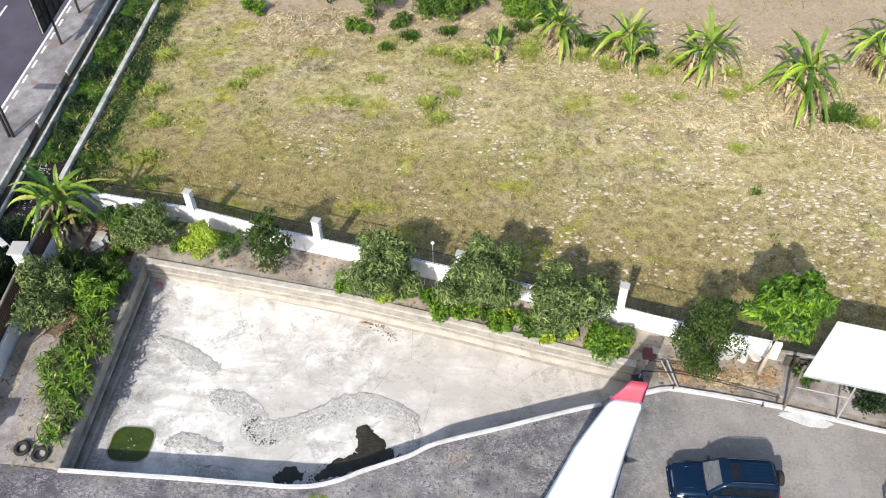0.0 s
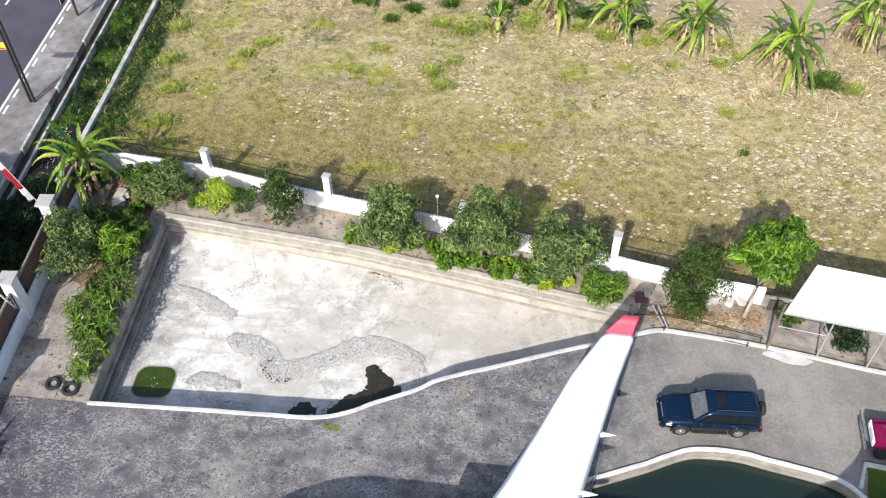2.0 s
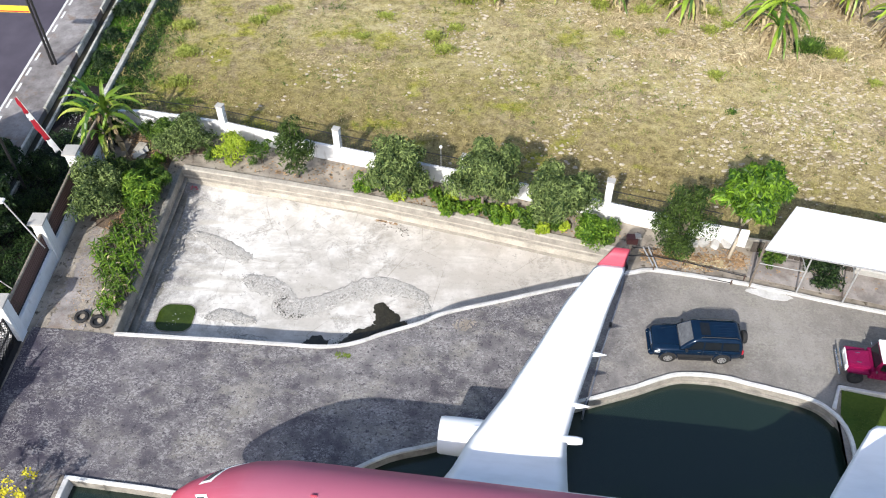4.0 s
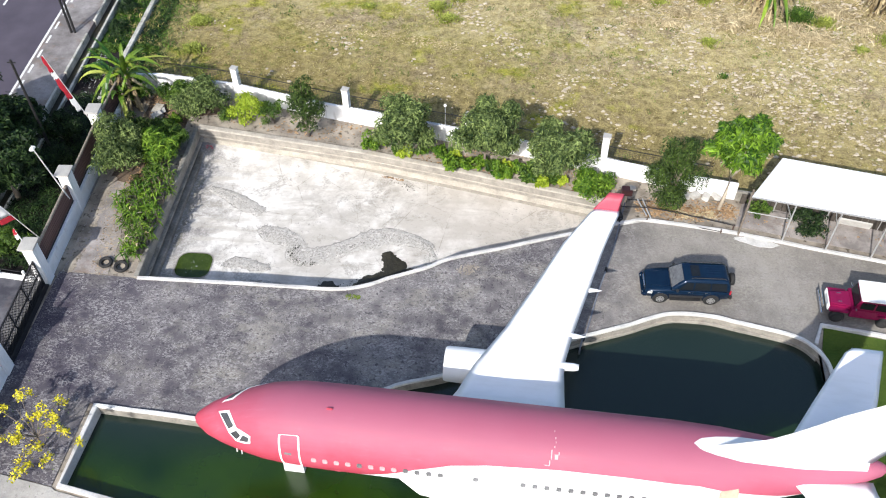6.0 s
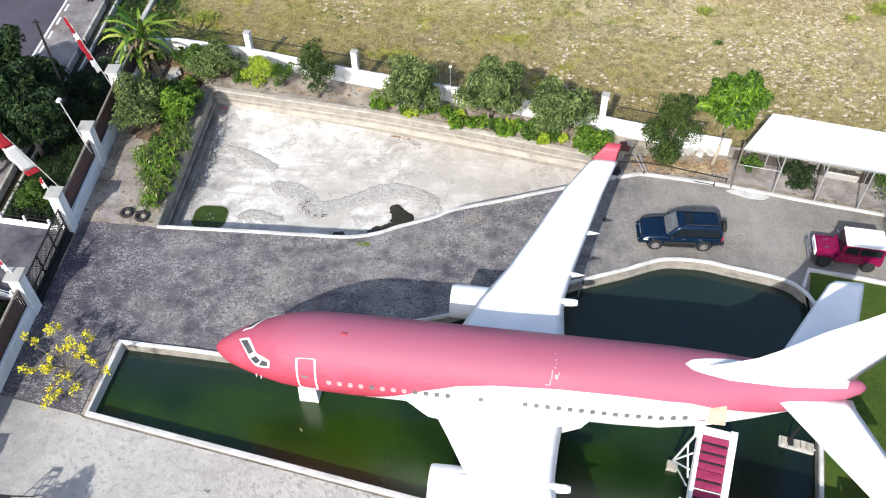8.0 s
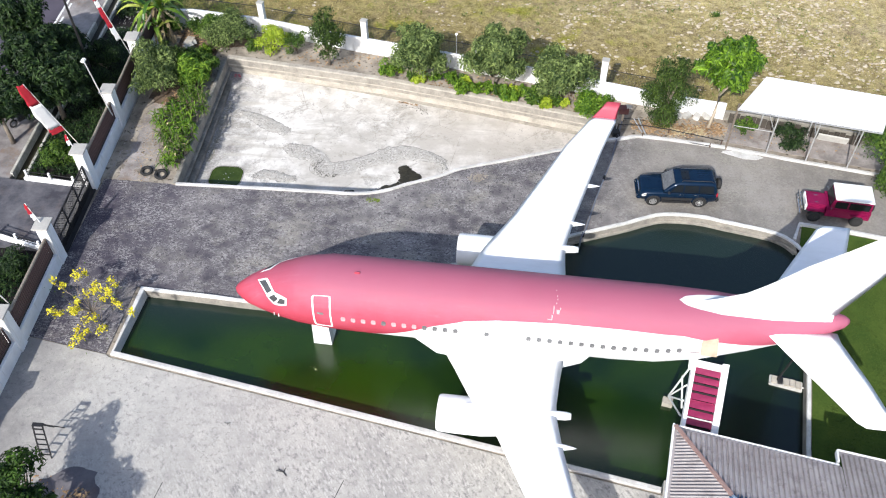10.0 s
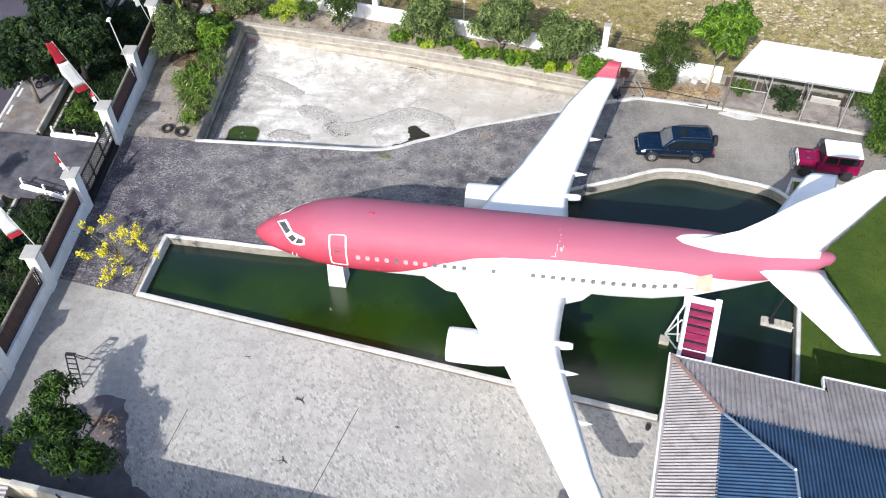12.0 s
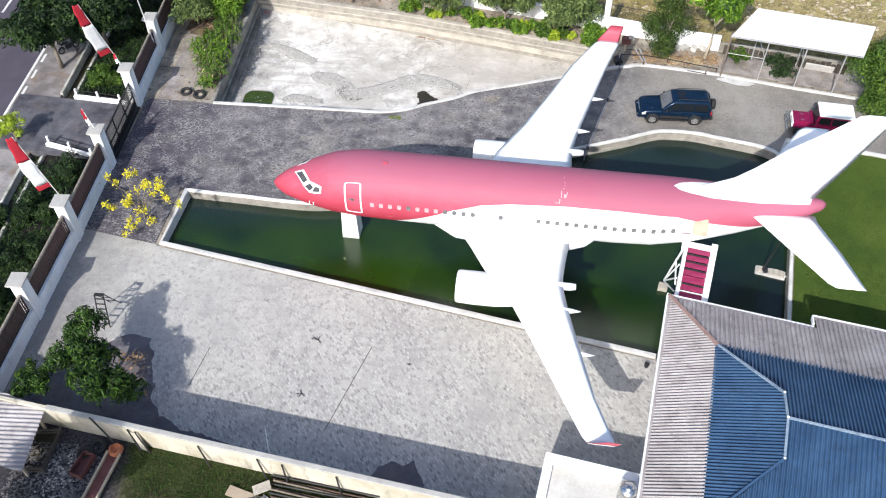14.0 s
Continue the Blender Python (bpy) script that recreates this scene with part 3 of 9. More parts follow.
M = {
    "field": make_field(), "yard_ground": make_yard_ground(), "soil": make_soil(), "dark_paving": make_dark_paving(), "light_paving": make_light_paving(),
    "pool_floor": make_pool_floor(), "crust": make_scale_stain(), "water": make_water(), "livery": make_livery(),
    "aircraft_white": make_white_aircraft(), "white_wall": make_white_wall(), "old_wall": make_old_wall(),
    "asphalt": worn("road_asphalt", (0.05, 0.042, 0.058), (0.088, 0.076, 0.098), 0.5, 30, 0.85, 0.3),
    "road_paint": worn("road_paint", (0.75, 0.75, 0.73), (0.5, 0.5, 0.48), 1.5, 12, 0.7, 0.1),
    "verge": make_verge("dirty_grey_verge", (0.15, 0.136, 0.132), (0.31, 0.29, 0.282), 0.7),
    "driveway": make_verge("stained_bluish_concrete", (0.05, 0.05, 0.062), (0.145, 0.142, 0.155), 0.15),
    "ditch_wall": worn("mossy_ditch_concrete", (0.13, 0.12, 0.1), (0.36, 0.34, 0.3), 1.2, 9, 0.92, 0.4, 0, 0.02, 0.15),
    "pool_wall": worn("weathered_pool_wall", (0.17, 0.158, 0.138), (0.4, 0.365, 0.31), 1.6, 10, 0.9, 0.3, 0, 0.02, 0.2),
    "coping": worn("pale_coping", (0.56, 0.51, 0.43), (0.27, 0.248, 0.21), 1.1, 9, 0.85, 0.3, 0, 0.012, 0.2),
    "cement": make_verge("smooth_dark_cement", (0.095, 0.088, 0.1), (0.17, 0.158, 0.165), 0.25),
    "path": make_verge("dusty_grey_path", (0.2, 0.18, 0.17), (0.42, 0.385, 0.36), 0.55),
    "kerb_white": worn("whitewashed_kerb", (0.66, 0.65, 0.63), (0.37, 0.355, 0.33), 0.9, 8, 0.85, 0.3, 0, 0.012, 0.2),
    "rim_pale": worn("weathered_whitewashed_rim", (0.74, 0.73, 0.69), (0.44, 0.43, 0.4), 1.1, 9, 0.88, 0.3, 0, 0.012, 0.2),
    "damp": worn("wet_black_sludge", (0.012, 0.012, 0.008), (0.05, 0.042, 0.025), 3, 14, 0.35, 0.5, 0, 0.04),
    "green_pit": worn("green_algae_pit_water", (0.02, 0.035, 0.004), (0.05, 0.075, 0.01), 1.5, 9, 0.15, 0.05),
    "lawn": worn("mown_lawn", (0.028, 0.06, 0.011), (0.085, 0.12, 0.022), 0.4, 7, 0.95, 0.6, 0, 0.04, 0.1),
    "hose": worn("grey_blue_plastic_pipe", (0.1, 0.11, 0.14), (0.24, 0.25, 0.28), 1.5, 20, 0.6, 0.1),
    "tyre": worn("tyre_rubber", (0.012, 0.012, 0.013), (0.03, 0.029, 0.028), 4, 40, 0.8, 0.2),
    "rim": worn("grey_alloy", (0.6, 0.6, 0.6), (0.42, 0.42, 0.42), 5, 40, 0.35, 0.05, 0.8),
    "chrome": worn("dull_chrome", (0.7, 0.7, 0.7), (0.5, 0.5, 0.5), 5, 30, 0.22, 0.03, 0.95),
    "glass": worn("dark_glass", (0.008, 0.01, 0.013), (0.014, 0.017, 0.02), 3, 30, 0.06, 0.0, 0.0, 0.01, 0.3),
    "black": worn("black_trim", (0.016, 0.016, 0.017), (0.035, 0.034, 0.034), 4, 30, 0.55, 0.1),
    "iron": worn("black_painted_iron", (0.012, 0.012, 0.014), (0.03, 0.028, 0.028), 5, 30, 0.5, 0.1),
    "rust": worn("rusty_brown_metal", (0.045, 0.028, 0.022), (0.13, 0.08, 0.062), 4, 30, 0.75, 0.2),
    "pipe": worn("galvanised_pipe", (0.42, 0.42, 0.42), (0.58, 0.58, 0.57), 4, 30, 0.5, 0.1, 0.5),
    "old_plank": worn("dark_weathered_plank", (0.03, 0.026, 0.022), (0.1, 0.085, 0.07), 3, 22, 0.9, 0.4),
    "pale_wood": worn("weathered_pale_wood", (0.34, 0.27, 0.19), (0.5, 0.42, 0.31), 3, 25, 0.8, 0.3),
    "red_wood": worn("reddish_plank", (0.075, 0.024, 0.024), (0.155, 0.062, 0.052), 2, 20, 0.75, 0.3),
    "bark": worn("grey_bark", (0.11, 0.09, 0.07), (0.24, 0.2, 0.16), 4, 20, 0.9, 0.6, 0, 0.03),
    "pale_bark": worn("pale_bark", (0.38, 0.32, 0.24), (0.55, 0.48, 0.38), 4, 20, 0.85, 0.4, 0, 0.02),
    "suv_paint": worn("dark_navy_car_paint", (0.003, 0.013, 0.035), (0.006, 0.022, 0.05), 2, 30, 0.16, 0.0, 0.3),
    "jeep_paint": worn("crimson_car_paint", (0.18, 0.003, 0.045), (0.23, 0.008, 0.06), 2, 30, 0.28, 0.0, 0.1),
    "white_gloss": worn("white_car_paint", (0.8, 0.8, 0.78), (0.72, 0.72, 0.7), 2, 30, 0.4, 0.02),
    "lamp_glass": worn("clear_lamp_glass", (0.75, 0.75, 0.72), (0.6, 0.6, 0.58), 4, 20, 0.15, 0.02),
    "red_cloth": worn("red_cloth", (0.36, 0.01, 0.026), (0.45, 0.025, 0.04), 3, 30, 0.8, 0.15),
    "white_cloth": worn("white_cloth", (0.8, 0.8, 0.8), (0.7, 0.7, 0.7), 3, 30, 0.8, 0.15),
    "yellow_cloth": worn("yellow_cloth", (0.6, 0.42, 0.02), (0.68, 0.5, 0.06), 3, 30, 0.8, 0.15),
    "red_step": worn("maroon_painted_step", (0.2, 0.012, 0.06), (0.34, 0.04, 0.11), 3, 20, 0.6, 0.1),
    "cream": worn("cream_panel", (0.34, 0.27, 0.19), (0.48, 0.39, 0.29), 2, 20, 0.7, 0.1),
    "concrete": worn("grey_concrete", (0.3, 0.29, 0.27), (0.46, 0.445, 0.41), 1.5, 14, 0.9, 0.3, 0, 0.01, 0.2),
    "stone": worn("pale_rubble", (0.25, 0.21, 0.155), (0.53, 0.47, 0.375), 2, 14, 0.92, 0.4, 0, 0.02, 0.15),
    "pale_concrete": worn("pale_rough_concrete", (0.36, 0.35, 0.33), (0.6, 0.585, 0.55), 1.6, 12, 0.92, 0.35, 0, 0.015, 0.2),
    "pale_roof": worn("stained_pale_cement_roof", (0.62, 0.6, 0.56), (0.42, 0.4, 0.36), 0.9, 8, 0.9, 0.3, 0, 0.012, 0.2),
    "dark_rubble": worn("dark_broken_brick", (0.03, 0.028, 0.03), (0.26, 0.25, 0.25), 2, 14, 0.92, 0.4, 0, 0.02, 0.15),
    "hip_tile": worn("dull_reddish_cap", (0.25, 0.15, 0.125), (0.34, 0.23, 0.2), 3, 20, 0.85, 0.2),
    # soil set near-black, deep shade under planting put into its colour
    "dark_shaded_soil": worn("dark_littered_soil_shaded", (0.008, 0.007, 0.008), (0.032, 0.027, 0.026), 1.2, 8, 0.95, 0.6, 0, 0.05, 0.1),
    "tan_soil": make_tan_soil(),
    "crust_dark": worn("dark_algae_rim", (0.17, 0.162, 0.15), (0.42, 0.4, 0.365), 2, 9, 0.95, 0.4),
    "ridge_blue": worn("pale_blue_ridge_sheet", (0.1, 0.15, 0.22), (0.3, 0.36, 0.42), 2, 14, 0.6, 0.2),
    "mossy_kerb": worn("mossy_kerb_concrete", (0.15, 0.155, 0.11), (0.62, 0.6, 0.55), 1.0, 6, 0.92, 0.4),
    "cockpit_pane": worn("dusty_dark_glazing", (0.035, 0.037, 0.042), (0.1, 0.1, 0.1), 2, 20, 0.15, 0.0),
    # glass greyed, reflected sky put into its colour
    "windscreen": worn("sky_greyed_windscreen", (0.06, 0.062, 0.066), (0.17, 0.17, 0.175), 3, 18, 0.12, 0.0),
    "pale_window": worn("cabin_window_pane", (0.07, 0.07, 0.075), (0.2, 0.2, 0.2), 3, 20, 0.3, 0.02),
    "pink_window": worn("pinkish_cabin_blind", (0.4, 0.24, 0.26), (0.55, 0.4, 0.41), 3, 20, 0.4, 0.02),
    "terracotta": worn("terracotta", (0.42, 0.13, 0.06), (0.5, 0.2, 0.1), 3, 20, 0.85, 0.2),
    "winglet_red": worn("faded_red_paint", (0.42, 0.05, 0.08), (0.46, 0.085, 0.12), 1, 20, 0.5, 0.05),
    "steel": worn("polished_tank_steel", (0.6, 0.6, 0.6), (0.5, 0.5, 0.5), 2, 20, 0.25, 0.03, 1.0),
    "grey_roof": make_roof("weathered_grey_roof_sheet", (0.29, 0.265, 0.262), (0.43, 0.4, 0.397), (0.13, 0.11, 0.105), 0.8, 0.0),
    "blue_roof": make_roof("dusty_blue_roof_sheet", (0.022, 0.058, 0.125), (0.04, 0.092, 0.18), (0.02, 0.04, 0.075), 0.55, 0.0),
    "white_roof": make_roof("bright_zinc_roof_sheet", (0.76, 0.76, 0.77), (0.66, 0.66, 0.67), (0.55, 0.55, 0.53), 0.55, 0.0),
    "leaf_mango": leafy("deep_green_mango_leaf", (0.004, 0.016, 0.003), (0.085, 0.17, 0.022), power=2.0),
    "leaf_dark": leafy("dark_mango_leaf", (0.006, 0.02, 0.004), (0.11, 0.17, 0.03), power=1.6),
    "leaf_street": leafy("deep_green_street_leaf", (0.004, 0.014, 0.005), (0.07, 0.125, 0.032), power=2.2),
    "leaf_grey": leafy("grey_green_leaf", (0.014, 0.036, 0.009), (0.29, 0.37, 0.115), power=1.6),
    "leaf_mid": leafy("mid_green_leaf", (0.012, 0.042, 0.006), (0.16, 0.255, 0.035), power=1.6),
    "leaf_jack": leafy("large_glossy_green_leaf", (0.008, 0.04, 0.004), (0.21, 0.36, 0.022), 0.5, 0.25, power=1.9),
    "leaf_hedge": leafy("fresh_green_leaf", (0.016, 0.052, 0.006), (0.22, 0.33, 0.042), power=1.5),
    "old_rail": worn("weathered_grey_brown_rail", (0.12, 0.1, 0.08), (0.36, 0.31, 0.25), 5, 18, 0.9, 0.4),
    "railing_rust": worn("dark_rusty_railing", (0.03, 0.016, 0.016), (0.15, 0.09, 0.082), 5, 22, 0.85, 0.4),
    "corner_soil": worn("dark_brown_leafy_soil", (0.045, 0.033, 0.024), (0.2, 0.145, 0.1), 1.5, 9, 0.95, 0.6),
    "leaf_bright": leafy("bright_green_leaf", (0.025, 0.08, 0.006), (0.24, 0.37, 0.035), power=1.6),
    "leaf_lime": leafy("lime_leaf", (0.16, 0.25, 0.012), (0.42, 0.5, 0.05)),
    "weed_leaf": leafy("rank_weed_blade", (0.13, 0.16, 0.02), (0.44, 0.48, 0.11), 0.7, 0.15),
    "leaf_dry": leafy("dry_straw_leaf", (0.26, 0.197, 0.1), (0.73, 0.62, 0.39), 0.8, 0.2, 1.2),
    "leaf_withered": leafy("withered_hanging_leaf", (0.13, 0.09, 0.045), (0.7, 0.58, 0.36), 0.8, 0.2, 1.3),
    "leaf_litter": leafy("brown_leaf_litter", (0.12, 0.07, 0.035), (0.54, 0.36, 0.2), 0.85, 0.2),
    "banana_leaf": leafy("banana_leaf", (0.02, 0.075, 0.008), (0.3, 0.42, 0.04), 0.4, 0.35, 1.5),
    "grass_dry": leafy("dry_grass_blade", (0.26, 0.21, 0.08), (0.46, 0.39, 0.165), 0.85, 0.15),
    "grass_green": leafy("green_grass_blade", (0.07, 0.115, 0.015), (0.2, 0.25, 0.05), 0.8, 0.2),
    "yard_blade": leafy("brown_olive_grass_blade", (0.022, 0.026, 0.01), (0.085, 0.085, 0.036), 0.85, 0.15),
    "lush_blade": leafy("lush_ditch_grass_blade", (0.03, 0.085, 0.008), (0.13, 0.26, 0.03), 0.8, 0.15),
    "turf_blade": leafy("shaded_yard_grass_blade", (0.014, 0.034, 0.008), (0.055, 0.095, 0.022), 0.85, 0.12),
    "lawn_blade": leafy("mown_grass_blade", (0.03, 0.06, 0.01), (0.1, 0.14, 0.03), 0.85, 0.15),
    "petal": leafy("yellow_petal", (0.5, 0.42, 0.01), (0.85, 0.78, 0.08), 0.7, 0.2),
}


# ---- mesh helpers ----
def part(name, bm, material, parent=None, label="", smooth=False, kind=""):
    """Links a bmesh as one mesh object, in the parent's space."""
    me = bpy.data.meshes.new(name)
    bmesh.ops.recalc_face_normals(bm, faces=bm.faces)
    bm.to_mesh(me)
    bm.free()
    return mesh_part(name, me, material, parent, label, smooth, kind)


def mesh_part(name, me, material, parent=None, label="", smooth=False, kind=""):
    me.materials.append(M[material])
    if smooth:
        me.polygons.foreach_set("use_smooth", [True] * len(me.polygons))
    ob = new(name, me)
    ob.parent = parent
    if label or kind:
        tagged(ob, label, kind=kind)
    return ob


def thing(name, label, category, m=None, group=""):
    ob = new(name)
    ob.empty_display_size = 0.3
    if m is not None:
        ob.matrix_basis = m
    return tagged(ob, label, category, group)


def box(bm, c, s, rz=0.0, rx=0.0, ry=0.0):
    bmesh.ops.create_cube(bm, size=1, matrix=pose(*c, rx, ry, rz) @ Matrix.Diagonal((*s, 1)))
    return bm


def bar(bm, a, b, w, h=None):
    """A square bar between two places."""
    a, b = Vector(a), Vector(b)
    d = b - a
    m = Matrix.Translation((a + b) / 2) @ d.to_track_quat("X", "Z").to_matrix().to_4x4()
    bmesh.ops.create_cube(bm, size=1, matrix=m @ Matrix.Diagonal((d.length, w, h or w, 1)))
    return bm


def rod(bm, a, b, r0, r1=None, n=8):
    a, b = Vector(a), Vector(b)
    d = b - a
    m = Matrix.Translation((a + b) / 2) @ d.to_track_quat("Z", "Y").to_matrix().to_4x4()
    bmesh.ops.create_cone(bm, cap_ends=True, segments=n, radius1=r0, radius2=r0 if r1 is None else r1, depth=d.length, matrix=m)
    return bm


def loft(bm, rings, cap=True, closed=True):
    rows = [[bm.verts.new(p) for p in ring] for ring in rings]
    n = len(rows[0])
    for a, b in zip(rows, rows[1:]):
        for i in range(n if closed else n - 1):
            j = (i + 1) % n
            bm.faces.new((a[i], a[j], b[j], b[i]))
    if cap and closed:
        bm.faces.new(rows[0][::-1])
        bm.faces.new(rows[-1])
    return bm


def tube(bm, pts, radii, n=7):
    rings = []
    for i, p in enumerate(pts):
        d = (Vector(pts[min(i + 1, len(pts) - 1)]) - Vector(pts[max(i - 1, 0)])).normalized()
        q = d.to_track_quat("Z", "Y")
        r = radii[i] if isinstance(radii, (list, tuple)) else radii
        rings.append([Vector(p) + q @ Vector((r * math.cos(k * math.tau / n), r * math.sin(k * math.tau / n), 0)) for k in range(n)])
    return loft(bm, rings)


def prism(bm, poly, z0, z1):
    lo = [bm.verts.new((x, y, z0)) for x, y in poly]
    hi = [bm.verts.new((x, y, z1)) for x, y in poly]
    n = len(poly)
    for i in range(n):
        bm.faces.new((lo[i], lo[(i + 1) % n], hi[(i + 1) % n], hi[i]))
    bm.faces.new(lo[::-1])
    bm.faces.new(hi)
    return bm


def sheet(name, outer, holes, z, material, label, category, skirt=0.0):
    """A flat piece of ground with holes, and a skirt down its outer edge."""
    from mathutils.geometry import tessellate_polygon
    loops = [[Vector((x, y, 0)) for x, y in loop] for loop in (outer, *holes)]
    verts = [(v.x, v.y, z) for loop in loops for v in loop]
    faces = [tuple(f) for f in tessellate_polygon(loops)]
    if skirt:
        n0, n = len(verts), len(outer)
        verts += [(x, y, z - skirt) for x, y in outer]
        faces += [(i, (i + 1) % n, n0 + (i + 1) % n, n0 + i) for i in range(n)]
    bm = bmesh.new()
    vs = [bm.verts.new(v) for v in verts]
    for f in faces:
        try:
            bm.faces.new([vs[i] for i in f])
        except ValueError:
            pass
    ob = part(name, bm, material)
    for p in ob.data.polygons:
        if abs(p.normal.z) > 0.9 and p.normal.z < 0:
            p.flip()
    return tagged(ob, label, category, kind="structure")


def bevelled(bm, w, seg=2):
    bmesh.ops.bevel(bm, geom=bm.edges[:], offset=w, segments=seg, affect="EDGES", clamp_overlap=True)
    return bm


def offset_line(line, d):
    """The same line, moved sideways by d to its left."""
    out = []
    for i, p in enumerate(line):
        a, b = Vector(line[max(i - 1, 0)]), Vector(line[min(i + 1, len(line) - 1)])
        t = (b - a).normalized()
        out.append((p[0] - t.y * d, p[1] + t.x * d))
    return out


def smooth_line(pts, per=6):
    """A Catmull-Rom line through the places given."""
    out = []
    for i in range(len(pts) - 1):
        p0, p1, p2, p3 = (Vector(pts[max(0, min(len(pts) - 1, i + k))]) for k in (-1, 0, 1, 2))
        for k in range(per):
            t = k / per
            v = 0.5 * ((2 * p1) + (p2 - p0) * t + (2 * p0 - 5 * p1 + 4 * p2 - p3) * t * t + (3 * p1 - p0 - 3 * p2 + p3) * t ** 3)
            out.append((v.x, v.y))
    out.append(tuple(pts[-1][:2]))
    return out


def ribbon(bm, line, left, right, z0, z1):
    """A low wall along a line, from left to right of it, with worn edges."""
    a, b = offset_line(line, left), offset_line(line, -right)
    rings = []
    for i, ((x0, y0), (x1, y1)) in enumerate(zip(a, b)):
        w = 0.012 * math.sin(i * 1.7) + 0.008 * math.sin(i * 4.1)
        ux, uy = (x1 - x0), (y1 - y0)
        rings.append([(x0, y0, z0), (x0, y0, z1 - 0.03 + w), (x0 + ux * 0.12, y0 + uy * 0.12, z1 + w), (x1 - ux * 0.12, y1 - uy * 0.12, z1 + w), (x1, y1, z1 - 0.03 + w), (x1, y1, z0)])
    return loft(bm, rings)


def quads(name, arr, material, parent=None, kind="", label=""):
    """Many small quads, given as an array of n x 4 x 3."""
    n = len(arr)
    me = bpy.data.meshes.new(name)
    me.from_pydata(arr.reshape(-1, 3).tolist(), [], np.arange(n * 4).reshape(-1, 4).tolist())
    return mesh_part(name, me, material, parent, label, False, kind)


def straps(name, arr, material, parent=None, label="", jitter=0.0, seed=0):
    """Long leaves of joined quads: quads that share corners become one leaf."""
    flat = np.round(arr.reshape(-1, 3), 4)
    verts, index = np.unique(flat, axis=0, return_inverse=True)
    if jitter:
        verts = verts + np.random.default_rng(seed).normal(0, jitter, verts.shape)
        verts[:, 2] = np.maximum(verts[:, 2], 0.03)
    me = bpy.data.meshes.new(name)
    me.from_pydata(verts.tolist(), [], index.reshape(-1, 4).tolist())
    return mesh_part(name, me, material, parent, label)


def leaves_at(rng, centres, normals, length, width, droop=0.3):
    """Leaf-shaped quads at places, turned at random about the outward way."""
    n = len(centres)
    nrm = normals + rng.normal(0, 0.45, (n, 3)) + np.array((0, 0, 0.35))
    nrm /= np.linalg.norm(nrm, axis=1)[:, None]
    t = rng.normal(0, 1, (n, 3))
    t -= (t * nrm).sum(1)[:, None] * nrm
    t /= np.linalg.norm(t, axis=1)[:, None]
    s = np.cross(nrm, t)
    ln = (length * rng.uniform(0.65, 1.3, n))[:, None]
    wd = (width * rng.uniform(0.7, 1.25, n))[:, None]
    dz = np.array((0, 0, 1.0)) * droop * ln
    a = centres - t * ln * 0.5
    b = centres + t * ln * 0.5 - dz
    return np.stack((a, centres + s * wd * 0.5, b, centres - s * wd * 0.5), 1)


def clump_leaves(rng, clumps, per_area, length, width):
    """Leaves on and in a set of clumps (centre, radius, flatness)."""
    out = []
    for c, r, flat in clumps:
        n = max(14, int(per_area * r * r * 16.5))
        d = rng.normal(0, 1, (n, 3))
        d /= np.linalg.norm(d, axis=1)[:, None]
        d[:, 2] = np.where(d[:, 2] < -0.55, -d[:, 2], d[:, 2])
        rad = r * rng.uniform(0.55, 1.08, n) ** 0.6 * (1 + 0.18 * np.sin(d[:, 0] * 7 + c[0]) * np.cos(d[:, 1] * 6 + c[1]))
        out.append(leaves_at(rng, np.array(c) + d * rad[:, None] * np.array((1, 1, flat)), d, length, width))
    return np.concatenate(out)


